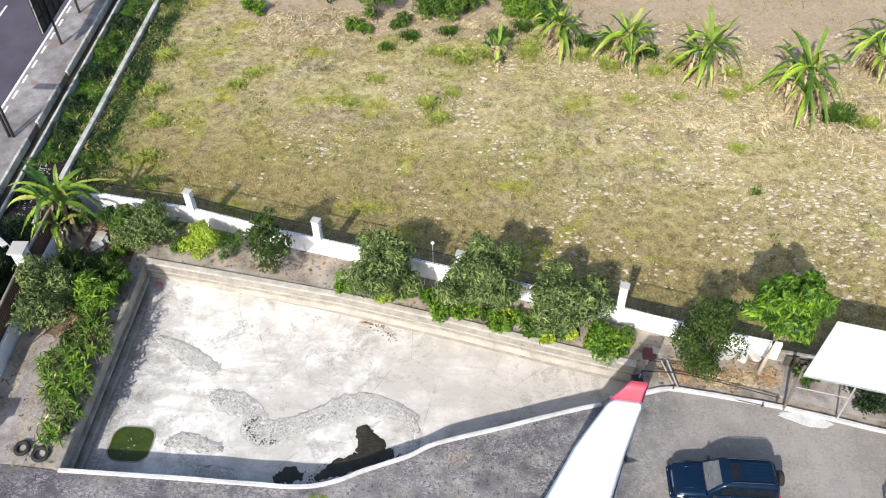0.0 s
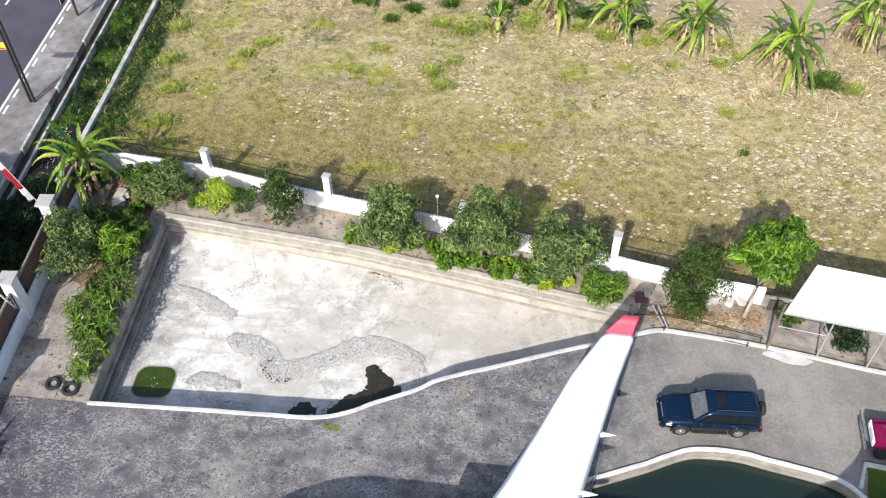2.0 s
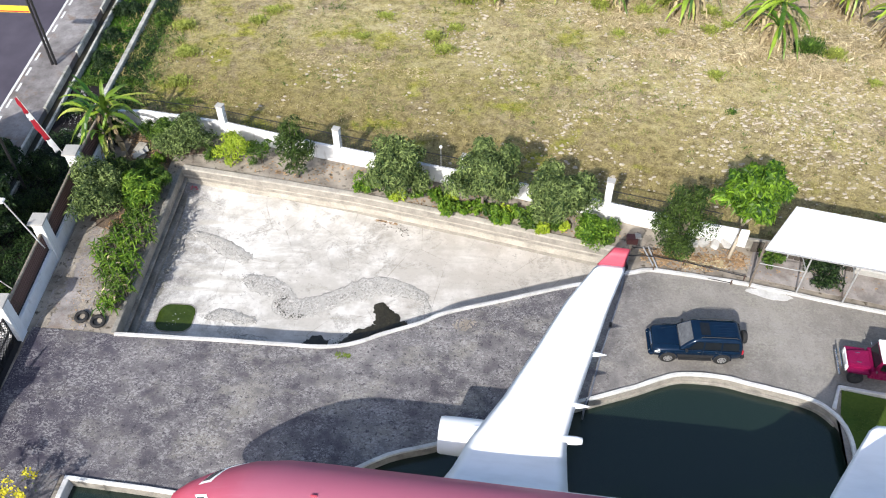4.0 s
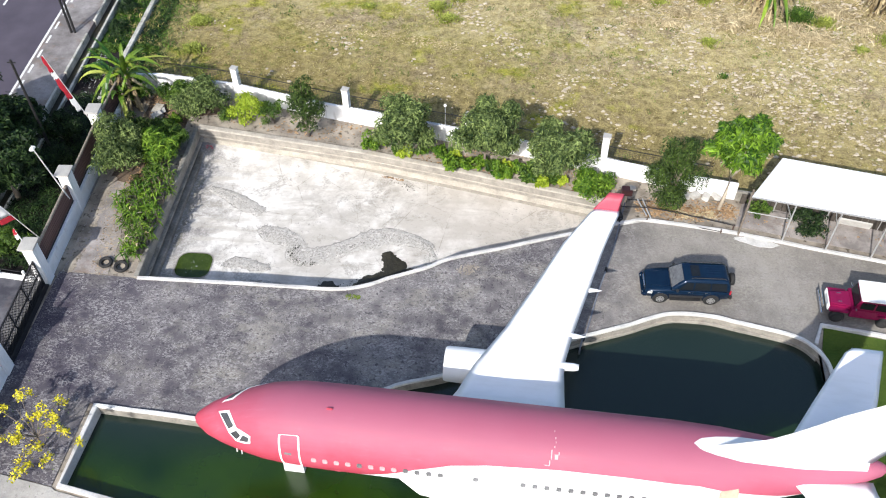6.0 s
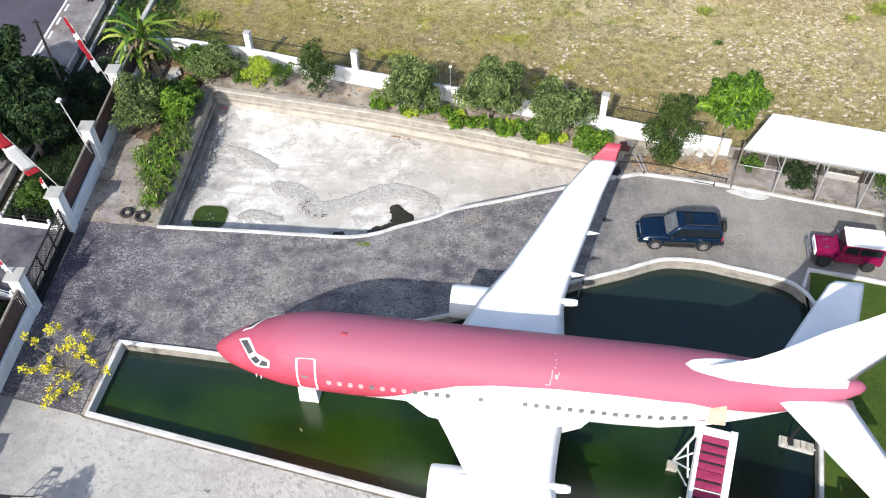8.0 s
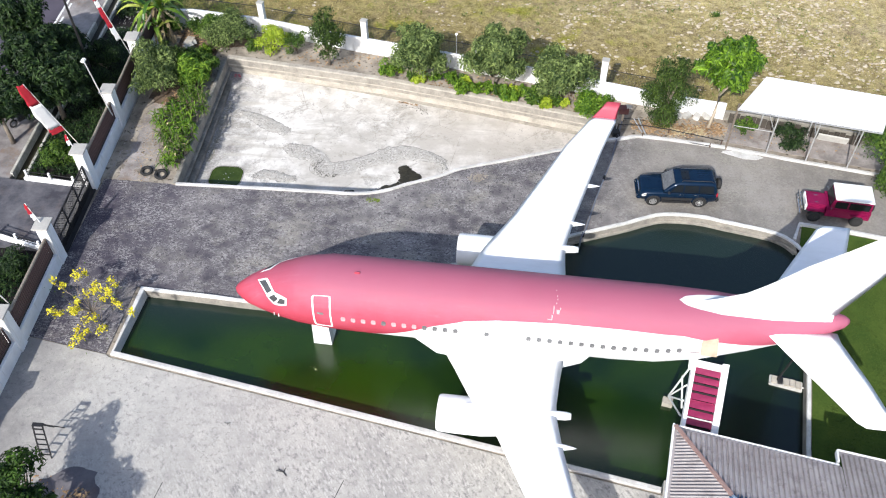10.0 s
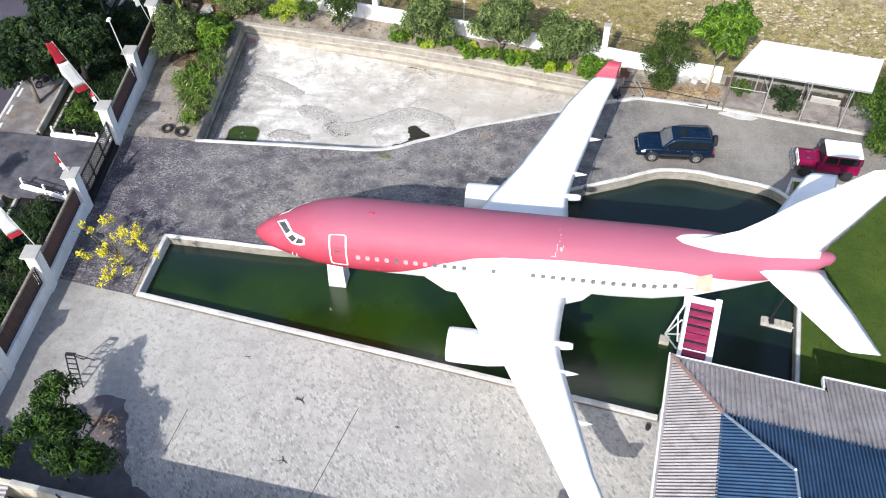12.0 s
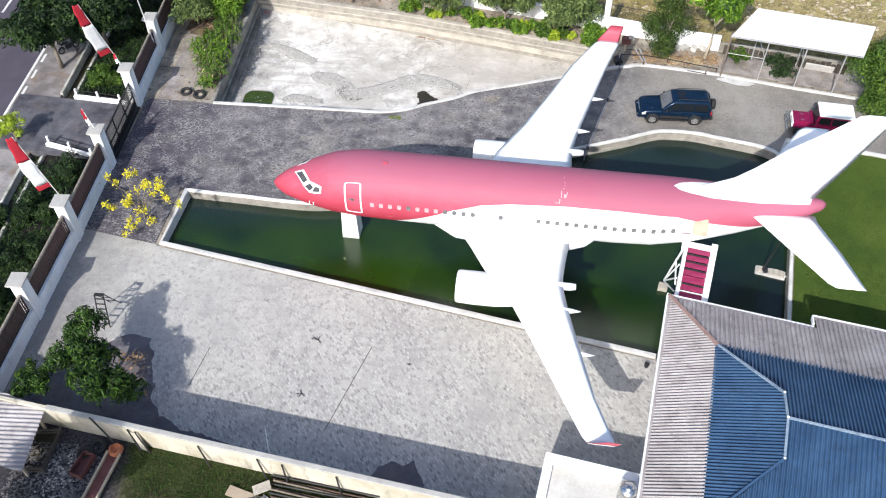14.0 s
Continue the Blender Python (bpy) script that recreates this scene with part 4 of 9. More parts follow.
def tree(name, x, y, z, height, radius, material, label, seed, leaf=(0.2, 0.09), bark="bark", clear=0.3, lean=(0, 0), clumps=14, density=26, category="tree", group="", squash=1.0, trunk_r=0.09, lobes=()):
    """A tapered trunk with limbs, and a crown of leafy clumps with gaps."""
    rng = np.random.default_rng(seed)
    ob = thing(name, label, category, pose(x, y, z), group)
    bm = bmesh.new()
    fork = Vector((lean[0] * clear, lean[1] * clear, height * clear))
    mid = Vector((lean[0] * 0.45, lean[1] * 0.45, height * max(clear, 0.2) * 0.5))
    tube(bm, [(0, 0, -0.05), tuple(mid * 0.9), tuple(fork)], [trunk_r * 1.25, trunk_r, trunk_r * 0.8])
    cz = height - radius * squash * 0.95
    cl = []
    clumps = int(clumps * 1.7)
    auto = not lobes
    if auto:
        clumps = int(clumps * 1.9)
        lobes = [(lean[0], lean[1], cz + 0.15 * radius * squash, radius * 0.7)]
        for k in range(6):
            az, u = k * 2.1 + rng.uniform(-0.6, 0.6), rng.uniform(-0.75, 0.75)
            d = radius * rng.uniform(0.3, 0.72)
            lr = radius * rng.uniform(0.36, 0.56)
            lobes.append((lean[0] + d * math.cos(az), lean[1] + d * math.sin(az), max(lr * 0.6, cz + u * 0.62 * radius * squash), lr))
    for k in range(clumps):
        az = k * 2.4 + rng.uniform(-0.4, 0.4)
        u = (k + 0.5) / clumps
        h = 1 - 1.75 * u
        rr = math.sqrt(max(0.05, 1 - h * h)) * rng.uniform(0.5, 0.95)
        r = radius * rng.uniform(0.15, 0.38)
        c = (lean[0] + radius * rr * math.cos(az), lean[1] + radius * rr * math.sin(az), max(r * 0.5, cz + radius * squash * 0.62 * h + rng.uniform(-0.1, 0.1) * radius))
        if lobes:
            lx, ly, lz, lr = lobes[k % len(lobes)]
            d = Vector(rng.normal(0, 1, 3)).normalized() * lr * rng.uniform(0.3, 0.85)
            r = lr * (rng.uniform(0.35, 0.72) if auto else rng.uniform(0.22, 0.5))
            c = (lx + d.x, ly + d.y, lz + d.z * 0.75)
        cl.append((c, r, rng.uniform(0.7, 1.0)))
        if k % 3 == 0:
            e = Vector(c)
            m = fork.lerp(e, 0.5) + Vector((0, 0, 0.08 * height))
            tube(bm, [tuple(fork), tuple(m), tuple(e)], [trunk_r * 0.6, trunk_r * 0.38, trunk_r * 0.14], 5)
    part("trunk", bm, bark, ob, smooth=True)
    quads("crown", clump_leaves(rng, cl, density, *leaf), material, ob)
    return ob


def strap_leaf(length, width, rise, droop, n=6, fold=0.25, torn=0.0):
    """A long arching leaf along +x as n x 2 quads about its rib."""
    pts = []
    for i in range(n + 1):
        t = i / n
        w = width * (math.sin(math.pi * min(1, 0.12 + t * 0.92)) ** 0.7) * 0.5
        pts.append((length * t * (1 - 0.15 * t), w, rise * t - droop * t * t))
    out = []
    for (x0, w0, z0), (x1, w1, z1) in zip(pts, pts[1:]):
        for s in (1, -1):
            g = torn * (x1 - x0)
            out.append(((x0, 0, z0), (x1, 0, z1), (x1 - g, s * w1, z1 + fold * w1 - torn * w1 * 0.5), (x0 + g * 0.4, s * w0, z0 + fold * w0)))
    return np.array(out)


def turned(arr, az, p, tilt=0.0):
    r = np.array((Matrix.Rotation(az, 3, "Z") @ Matrix.Rotation(-tilt, 3, "Y")))
    return arr @ r.T + np.array(p)


def flakes(name, line, width, seed, material, z, label, count, size, category="stain", thick=0.012):
    """Ragged thin flakes strewn along a line, thinning out to its sides."""
    rng = np.random.default_rng(seed)
    pts = np.array(smooth_line(line, 10))
    verts, faces = [], []
    for _ in range(count):
        i = rng.integers(0, len(pts))
        t = i / (len(pts) - 1)
        w = width * (0.35 + 0.65 * math.sin(math.pi * min(1, 0.1 + 0.85 * t)) ** 0.5)
        a, rr = rng.uniform(0, math.tau), w * rng.uniform() ** 0.6
        cx, cy = pts[i][0] + rr * math.cos(a), pts[i][1] + rr * math.sin(a)
        r = size * rng.uniform(0.35, 1.0) * (1.15 - 0.6 * rr / max(w, 0.01))
        k = int(rng.integers(5, 8))
        b = len(verts)
        zz = z + 0.003 + thick * rng.uniform(0.2, 1.0)
        a0 = rng.uniform(0, 6)
        for j in range(k):
            q = r * rng.uniform(0.55, 1.25)
            verts.append((cx + q * math.cos(a0 + j * math.tau / k), cy + q * math.sin(a0 + j * math.tau / k), zz + rng.uniform(-0.002, 0.006)))
        verts.append((cx, cy, zz + 0.012))
        faces += [(b + j, b + (j + 1) % k, b + k) for j in range(k)]
    me = bpy.data.meshes.new(name)
    me.from_pydata(verts, [], faces)
    return tagged(mesh_part(name, me, material), label, category, kind="stuff")


# ---- plan ----
WATER = -0.5
POOL_FLOOR = -1.5
FIELD = -0.7
dry_south = smooth_line([(-20.9, 17.08), (-15.5, 17.05), (-11.4, 16.98), (-9.3, 16.98), (-7.8, 17.33), (-6.35, 18.05), (-4.46, 18.88), (-3.15, 19.66), (-0.2, 20.68), (3.1, 21.84), (4.9, 22.4)], 4)
dry_east = [(6.2, 23.3), (6.85, 24.7)]
dry_north = [(3.25, 25.5), (-2.83, 26.98), (-9.28, 28.42), (-14.3, 29.25), (-20.95, 30.3)]
dry_pool = dry_south + dry_east + dry_north
pond_north = smooth_line([(-20.46, 8.42), (-17.5, 8.2), (-12.0, 7.88), (-8.3, 8.9), (-5.25, 10.6), (-2.8, 11.4), (0.6, 12.85), (4.33, 14.31), (6.86, 15.26), (8.31, 15.9), (9.46, 16.24), (11.39, 16.2), (12.98, 15.82), (15.06, 15.32), (16.05, 14.92), (16.7, 14.26), (17.02, 13.48), (17.05, 12.4), (16.7, 10.3), (16.17, 8.2), (15.69, 6.0), (14.64, 1.07), (14.35, -0.6)], 4)
pond_south = [(7.45, -1.8), (0.59, -0.4), (-9.69, 1.72), (-20.65, 3.98)]
pond = pond_north + [(14.2, -3.2)] + pond_south
compound = [(-26.0, -8.0), (-25.75, 10.0), (-25.95, 20.0), (-26.25, 33.9), (-24.5, 34.85), (-19.2, 33.95), (-12.4, 32.2), (-5.0, 30.5), (2.0, 28.85), (8.76, 27.1), (12.7, 26.15), (24.5, 23.4), (60.0, 15.0), (60.0, -30.0), (5.0, -30.0), (1.3, -12.06), (-7.5, -10.72), (-14.2, -9.7)]

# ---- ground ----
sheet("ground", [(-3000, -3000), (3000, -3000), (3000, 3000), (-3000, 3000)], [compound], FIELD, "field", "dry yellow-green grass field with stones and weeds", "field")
sheet("soil", compound, [dry_pool, pond], -0.03, "soil", "bare grey-brown soil of the planting strips", "soil", 1.2)
dark_outline = [(-25.6, 4.95), (-20.95, 4.08), (-20.75, 8.64)] + offset_line(pond_north[:-12], 0.26)[1:] + [(16.95, 14.9), (17.3, 16.3), (20.2, 15.75), (59.0, 8.0), (59.0, 12.2), (24.2, 20.3), (22.65, 20.72), (18.6, 21.55), (13.8, 22.62), (9.9, 23.2), (8.4, 23.35), (7.2, 23.0), (6.0, 22.6)] + offset_line(dry_south, -0.2)[::-1] + [(-21.3, 17.0), (-25.6, 17.2)]
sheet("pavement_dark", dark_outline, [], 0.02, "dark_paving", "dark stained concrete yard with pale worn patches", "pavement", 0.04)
sheet("pavement_light", [(-25.62, -8.0), (-14.2, -9.5), (-7.5, -10.5), (1.2, -11.9), (7.2, -13.5), (8.2, -2.1), (7.45, -1.9), (0.57, -0.5), (-9.71, 1.62), (-20.7, 3.86), (-20.95, 4.02), (-25.62, 4.88)], [], 0.024, "light_paving", "worn light grey interlocking paving blocks", "pavement", 0.044)
def frayed(poly, amount, step=0.22):
    """The same outline in short steps with a worn, uneven edge."""
    out = []
    for (x0, y0), (x1, y1) in zip(poly, poly[1:] + poly[:1]):
        k = max(1, int(math.hypot(x1 - x0, y1 - y0) / step))
        for i in range(k):
            x, y = x0 + (x1 - x0) * i / k, y0 + (y1 - y0) * i / k
            out.append((x + amount * 1.6 * noise.noise((x * 2.1, y * 2.1, 3.0)), y + amount * (noise.noise((x * 2.1, y * 2.1, 9.0)) + noise.noise((x * 6.0, y * 6.0, 5.0)))))
    return out


for _patch in ([(-25.3, -7.7), (-25.2, -5.9), (-23.9, -4.9), (-22.5, -4.1), (-21.4, -3.1), (-20.7, -2.6), (-19.8, -2.4), (-19.15, -2.65), (-18.8, -3.4), (-18.5, -4.2), (-18.2, -4.9), (-17.9, -5.7), (-17.95, -6.2), (-17.5, -6.6), (-17.2, -7.1), (-16.5, -7.3), (-15.9, -7.9), (-14.8, -7.9), (-14.0, -8.3), (-13.4, -8.3), (-12.9, -9.7), (-18.0, -8.95)], [(-6.5, -9.5), (-6.0, -9.0), (-5.5, -8.65), (-4.9, -8.8), (-4.4, -8.6), (-4.0, -9.4), (-3.8, -9.7), (-3.7, -11.1), (-6.4, -10.7)]):
    sheet("cement_patch", frayed(_patch, 0.14), [], 0.034, "cement", "smooth dark cement patch over the paving blocks", "pavement", 0.02)
sheet("lawn", [(14.6, -6.0), (14.62, -0.6), (14.92, 1.03), (15.97, 5.95), (16.45, 8.15), (16.98, 10.25), (17.33, 12.4), (17.3, 13.5), (17.05, 14.5), (17.45, 15.95), (59, 7.4), (59, -6.0)], [], 0.0, "lawn", "short mown green lawn with worn yellow patches", "lawn", 0.1)

_edge = smooth_line([(-24.0, 60.5), (-20.5, 57.4), (-15.0, 55.6), (-9.0, 56.0), (-3.0, 56.2), (2.5, 56.9), (8.0, 56.2), (14.0, 55.6), (20.0, 53.8), (27.0, 51.2), (60.0, 43.0)], 12)
_edge = [(x + 0.5 * noise.noise((x * 0.9, 2, 0)), y + 0.9 * noise.noise((x * 0.6, 5, 0)) + 0.4 * noise.noise((x * 1.9, 9, 0))) for x, y in _edge]
sheet("corner_bed", [(-25.3, 25.1), (-23.8, 24.7), (-21.9, 24.4), (-21.9, 31.6), (-20.0, 31.9), (-20.0, 33.6), (-25.0, 34.2)], [], 0.012, "corner_soil", "dark leafy soil of the planted wall corner", "soil", 0.03)
sheet("path", [(-25.45, 17.25), (-22.75, 17.2), (-22.9, 20.0), (-23.6, 22.5), (-23.9, 24.6), (-25.5, 25.0)], [], 0.01, "path", "dusty grey trodden path along the road wall", "path", 0.03)
sheet("shelter_floor", [(13.9, 23.35), (23.4, 21.2), (24.1, 23.4), (16.2, 25.3), (14.6, 25.3)], [], 0.01, "path", "dusty grey concrete floor under the shelter", "floor", 0.03)
sheet("field_edge", _edge + [(90.0, 200.0), (-60.0, 200.0), (-27.0, 64.0)], [], FIELD + 0.012, "tan_soil", "smooth tan bare soil beyond the banana plants", "soil")

# ---- empty pool ----
def pool_shell(name, loop, floor, material, label):
    """Walls of a pool, standing behind the line of the opening."""
    bm = bmesh.new()
    n = len(loop)
    inner = [bm.verts.new((x, y, 0.02)) for x, y in loop]
    low = [bm.verts.new((x, y, floor)) for x, y in loop]
    for i in range(n):
        j = (i + 1) % n
        bm.faces.new((inner[i], inner[j], low[j], low[i]))
    ob = part(name, bm, material)
    sol = ob.modifiers.new("thickness", "SOLIDIFY")
    sol.thickness, sol.offset = 0.02, 0
    return tagged(ob, label, "pool wall", kind="structure")


pool_shell("pool_wall", dry_pool, POOL_FLOOR - 0.02, "pool_wall", "weathered grey concrete wall of the empty pool")
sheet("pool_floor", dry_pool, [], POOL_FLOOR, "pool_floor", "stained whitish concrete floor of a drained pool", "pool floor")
_bank = []
for _d, _k in ((0.0, 1.0), (0.9, 0.6), (2.0, 0.22), (3.4, -0.03)):
    _row = []
    for _i in range(15):
        _x = -20.9 + 13.2 * _i / 14
        _y = float(np.interp(_x, [p[0] for p in dry_north[::-1]], [p[1] for p in dry_north[::-1]]))
        _row.append((_x, _y - _d, POOL_FLOOR + 0.5 * _k * (1 - _i / 14) + (0.002 if _k > 0 else -0.02)))
    _bank.append(_row)
bm = bmesh.new()
loft(bm, _bank, False, False)
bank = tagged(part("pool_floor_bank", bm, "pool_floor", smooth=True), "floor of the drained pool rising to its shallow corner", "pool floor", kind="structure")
for p in bank.data.polygons:
    if p.normal.z < 0:
        p.flip()
pool_shell("pond_wall", pond, -1.6, "pool_wall", "damp concrete wall of the green pond")
sheet("water", pond, [], WATER, "water", "still murky green pond water", "water")

bm = bmesh.new()
ribbon(bm, dry_south, 0.0, 0.2, -0.2, 0.14)
tagged(part("kerb_south", bm, "kerb_white"), "whitewashed kerb along the curved pool edge", "kerb", kind="structure")
bm = bmesh.new()
north_line = [(6.85, 24.7)] + dry_north
ribbon(bm, north_line, 0.0, 0.42, -0.25, 0.1)
tagged(part("coping_north", bm, "coping"), "pale worn coping along the empty pool", "coping", kind="structure")
bm = bmesh.new()
ribbon(bm, north_line, 0.07, 0.0, -1.16, -0.74)
ribbon(bm, north_line, 0.04, 0.0, -0.5, -0.42)
tagged(part("ledge_north", bm, "coping"), "narrow pale ledge inside the empty pool", "ledge", kind="structure")
bm = bmesh.new()
ribbon(bm, [(-20.95, 30.3), (-20.9, 17.08)], 0.0, 0.28, -0.25, 0.06)
ribbon(bm, [(-20.95, 30.3), (-20.9, 17.08)], 0.22, 0.0, -0.8, -0.68)
ribbon(bm, [(-20.95, 30.3), (-20.9, 17.08)], 0.42, 0.0, -1.5, -1.2)
tagged(part("steps_west", bm, "ditch_wall"), "stepped grey concrete side of the empty pool", "pool steps", kind="structure")

bm = bmesh.new()
ribbon(bm, pond_north, 0.2, 0.0, -0.7, 0.16)
tagged(part("kerb_pond_north", bm, "rim_pale"), "pale concrete rim along the curving pond edge", "kerb", kind="structure")
bm = bmesh.new()
ribbon(bm, offset_line(pond_north[26:62], -0.0), 0.0, 0.12, -0.7, -0.3)
tagged(part("ledge_pond", bm, "pool_wall"), "lower mossy ledge inside the pond rim", "ledge", kind="structure")
bm = bmesh.new()
ribbon(bm, pond_south + [(-20.46, 8.42)], 0.0, 0.27, -0.7, 0.17)
tagged(part("kerb_pond_south", bm, "kerb_white"), "straight whitewashed rim of the pond", "kerb", kind="structure")
bm = bmesh.new()
ribbon(bm, smooth_line([(5.4, 22.72), (7.15, 23.15), (8.4, 23.46), (9.9, 23.32), (13.8, 22.72), (18.6, 21.63), (22.65, 20.8), (24.4, 20.4)], 5), 0.1, 0.12, -0.1, 0.16)
tagged(part("kerb_north_east", bm, "kerb_white"), "whitewashed kerb before the planting strip", "kerb", kind="structure")
bm = bmesh.new()
ribbon(bm, [(16.75, 14.75), (17.3, 16.05), (20.1, 15.6), (26.0, 14.35), (40.0, 11.6)], 0.1, 0.1, -0.1, 0.18)
tagged(part("kerb_lawn", bm, "kerb_white"), "whitewashed kerb along the lawn", "kerb", kind="structure")

# dried crusts, leaves and sludge on the pool floor
CRUST = "dried grey algae crust on the pool floor"


def stain(name, line, z, material, seed, label, category="stain", thick=0.014, ragged=0.16, spread=0.0):
    """A thin ragged plate along a line of places, each with its half width."""
    pts = smooth_line([(x, y) for x, y, _ in line], 9)
    half = np.interp(np.linspace(0, len(line) - 1, len(pts)), range(len(line)), [w for _, _, w in line])
    rows = []
    for k in range(-3, 4):
        side = []
        for i, (x, y) in enumerate(offset_line(pts, 0.001)):
            a, b = Vector(pts[max(i - 1, 0)]), Vector(pts[min(i + 1, len(pts) - 1)])
            t = (b - a).normalized()
            u = k / 3
            e = half[i] * u
            if abs(k) == 3:
                e += math.copysign(ragged * (noise.noise((x * 1.7, y * 1.7, seed)) + 0.7 * noise.noise((x * 5.0, y * 5.0, seed + 4)) + 0.4 * noise.noise((x * 13.0, y * 13.0, seed + 9))), u) + math.copysign(spread, u)
            h = thick * (0.0 if abs(k) == 3 else 1.0) * (0.6 + 0.8 * abs(noise.noise((x * 6 + k, y * 6, seed))))
            side.append((x - t.y * e, y + t.x * e, z + 0.004 + h))
        rows.append(side)
    bm = bmesh.new()
    loft(bm, rows, False, False)
    ob = part(name, bm, material)
    for p in ob.data.polygons:
        if p.normal.z < 0:
            p.flip()
    return tagged(ob, label, category, kind="stuff")


CRUSTS = (((-15.2, 22.75, 0.2), (-14.6, 22.35, 0.55), (-13.5, 22.0, 0.6), (-12.7, 21.5, 0.45), (-12.5, 20.75, 0.7), (-11.7, 20.5, 0.72), (-10.5, 20.95, 0.55), (-9.2, 21.64, 0.55), (-8.1, 22.2, 0.7), (-6.9, 22.55, 0.6), (-5.4, 22.2, 0.42), (-4.3, 21.7, 0.2)),
          ((-19.3, 26.1, 0.15), (-17.9, 25.5, 0.4), (-16.6, 24.7, 0.5), (-15.4, 24.1, 0.25)),
          ((-16.8, 19.55, 0.12), (-15.9, 19.85, 0.35), (-15.0, 19.6, 0.3), (-14.0, 19.5, 0.15)),
          ((-4.6, 22.0, 0.1), (-4.2, 21.0, 0.12), (-4.2, 19.9, 0.08)),
          ((-14.9, 18.2, 0.1), (-14.0, 18.05, 0.4), (-13.0, 18.0, 0.15)))
for k, line in enumerate(CRUSTS):
    stain("crust_rim", [(x - 0.04, y + 0.05, w + 0.05) for x, y, w in line], POOL_FLOOR, "crust_dark", k, "dark curled rim of the dried algae crust", thick=0.006)
    stain("algae_crust", line, POOL_FLOOR + 0.012, "crust", k + 0.3, CRUST, thick=0.03, ragged=0.2)
    mid = [(x, y) for x, y, _ in line]
    flakes("crust_flakes", mid, 0.75 if k == 0 else 0.5, 60 + k, "crust_dark", POOL_FLOOR + 0.03, "curled grey flakes on the dried crust", (1100, 240, 240, 60, 90)[k], 0.06, thick=0.03)
flakes("crust_flakes", [(-12.6, 21.3), (-12.9, 20.7), (-12.2, 20.0), (-11.3, 20.0)], 0.3, 71, "damp", POOL_FLOOR + 0.035, "blackened flakes on the dried crust", 130, 0.06, thick=0.02)
SLUDGE = "wet black sludge on the pool floor"
stain("wet_sludge", ((-7.1, 21.25, 0.12), (-6.9, 20.8, 0.32), (-6.55, 20.2, 0.62), (-6.4, 19.6, 0.7), (-6.5, 19.2, 0.3)), POOL_FLOOR, "damp", 3.3, SLUDGE, thick=0.05, ragged=0.22)
stain("wet_sludge", ((-9.0, 18.1, 0.1), (-8.2, 18.65, 0.3), (-7.3, 19.1, 0.42), (-6.2, 19.55, 0.4), (-5.3, 19.8, 0.15)), POOL_FLOOR + 0.006, "damp", 5.3, SLUDGE, thick=0.05, ragged=0.3)
stain("wet_sludge", ((-11.0, 17.9, 0.1), (-10.3, 18.25, 0.32), (-9.6, 18.2, 0.12)), POOL_FLOOR, "damp", 6.3, SLUDGE, thick=0.02, ragged=0.3)
flakes("wet_sludge", [(-9.2, 18.1), (-7.2, 18.9), (-5.2, 19.7)], 0.8, 7, "damp", POOL_FLOOR, SLUDGE, 300, 0.07)
stain("dirt_line", ((-12.3, 28.78, 0.02), (-10.8, 28.56, 0.09), (-9.0, 28.2, 0.1), (-7.4, 27.86, 0.05)), POOL_FLOOR, "corner_soil", 8.3, "dark wet dirt along the foot of the pool wall", "dirt", 0.01, 0.12)
flakes("fallen_leaves", [(-11.5, 28.62), (-10.2, 28.45), (-8.6, 28.1), (-6.8, 27.7)], 0.16, 10, "leaf_litter", POOL_FLOOR, "brown fallen leaves along the foot of the pool wall", 300, 0.08, "leaf litter")
flakes("fallen_leaves", [(-10.2, 28.3), (-7.4, 27.6), (-6.0, 26.9)], 0.5, 11, "damp", POOL_FLOOR, "dark dirt specks near the pool wall", 90, 0.06, "dirt")
flakes("algae_crust", [(-20.3, 29.0), (-20.2, 25.0), (-20.2, 21.0)], 0.4, 12, "ditch_wall", POOL_FLOOR, "grey dirt along the foot of the pool steps", 300, 0.13)

# square green sump in the floor
sump = thing("sump", "square sump full of dark green algae water in the pool floor", "sump", pose(-18.63, 19.45, POOL_FLOOR))
def rounded(w, h, r, n=6):
    out = []
    for cx, cy, a0 in ((w / 2 - r, h / 2 - r, 0), (-w / 2 + r, h / 2 - r, 90), (-w / 2 + r, -h / 2 + r, 180), (w / 2 - r, -h / 2 + r, 270)):
        out += [(cx + r * math.cos(radians(a0 + 90 * k / n)), cy + r * math.sin(radians(a0 + 90 * k / n))) for k in range(n + 1)]
    return out
part("basin", prism(bmesh.new(), rounded(2.12, 1.95, 0.62), -0.4, 0.012), "green_pit", sump)
bm = bmesh.new()
o, i_ = rounded(2.24, 2.07, 0.66), rounded(2.12, 1.95, 0.62)
loft(bm, [[(x, y, 0.0) for x, y in o], [(x, y, 0.03) for x, y in o], [(x, y, 0.03) for x, y in i_], [(x, y, 0.0) for x, y in i_]], False)
part("rim", bm, "ditch_wall", sump)

# joints of the light paving
for a, b in (((-16.24, -5.26), (-15.79, -2.89)), ((-8.9, -7.2), (-7.3, -2.2))):
    tagged(part("expansion_joint", bar(bmesh.new(), (*a, 0.022), (*b, 0.022), 0.035, 0.012), "black"), "dark open joint in the block paving", "joint", kind="structure")


# ---- walls ----
def wall_run(name, line, thick, z0, z1, material, label):
    bm = bmesh.new()
    ribbon(bm, line, thick / 2, thick / 2, z0, z1)
    return tagged(part(name, bm, material), label, "wall", kind="structure")


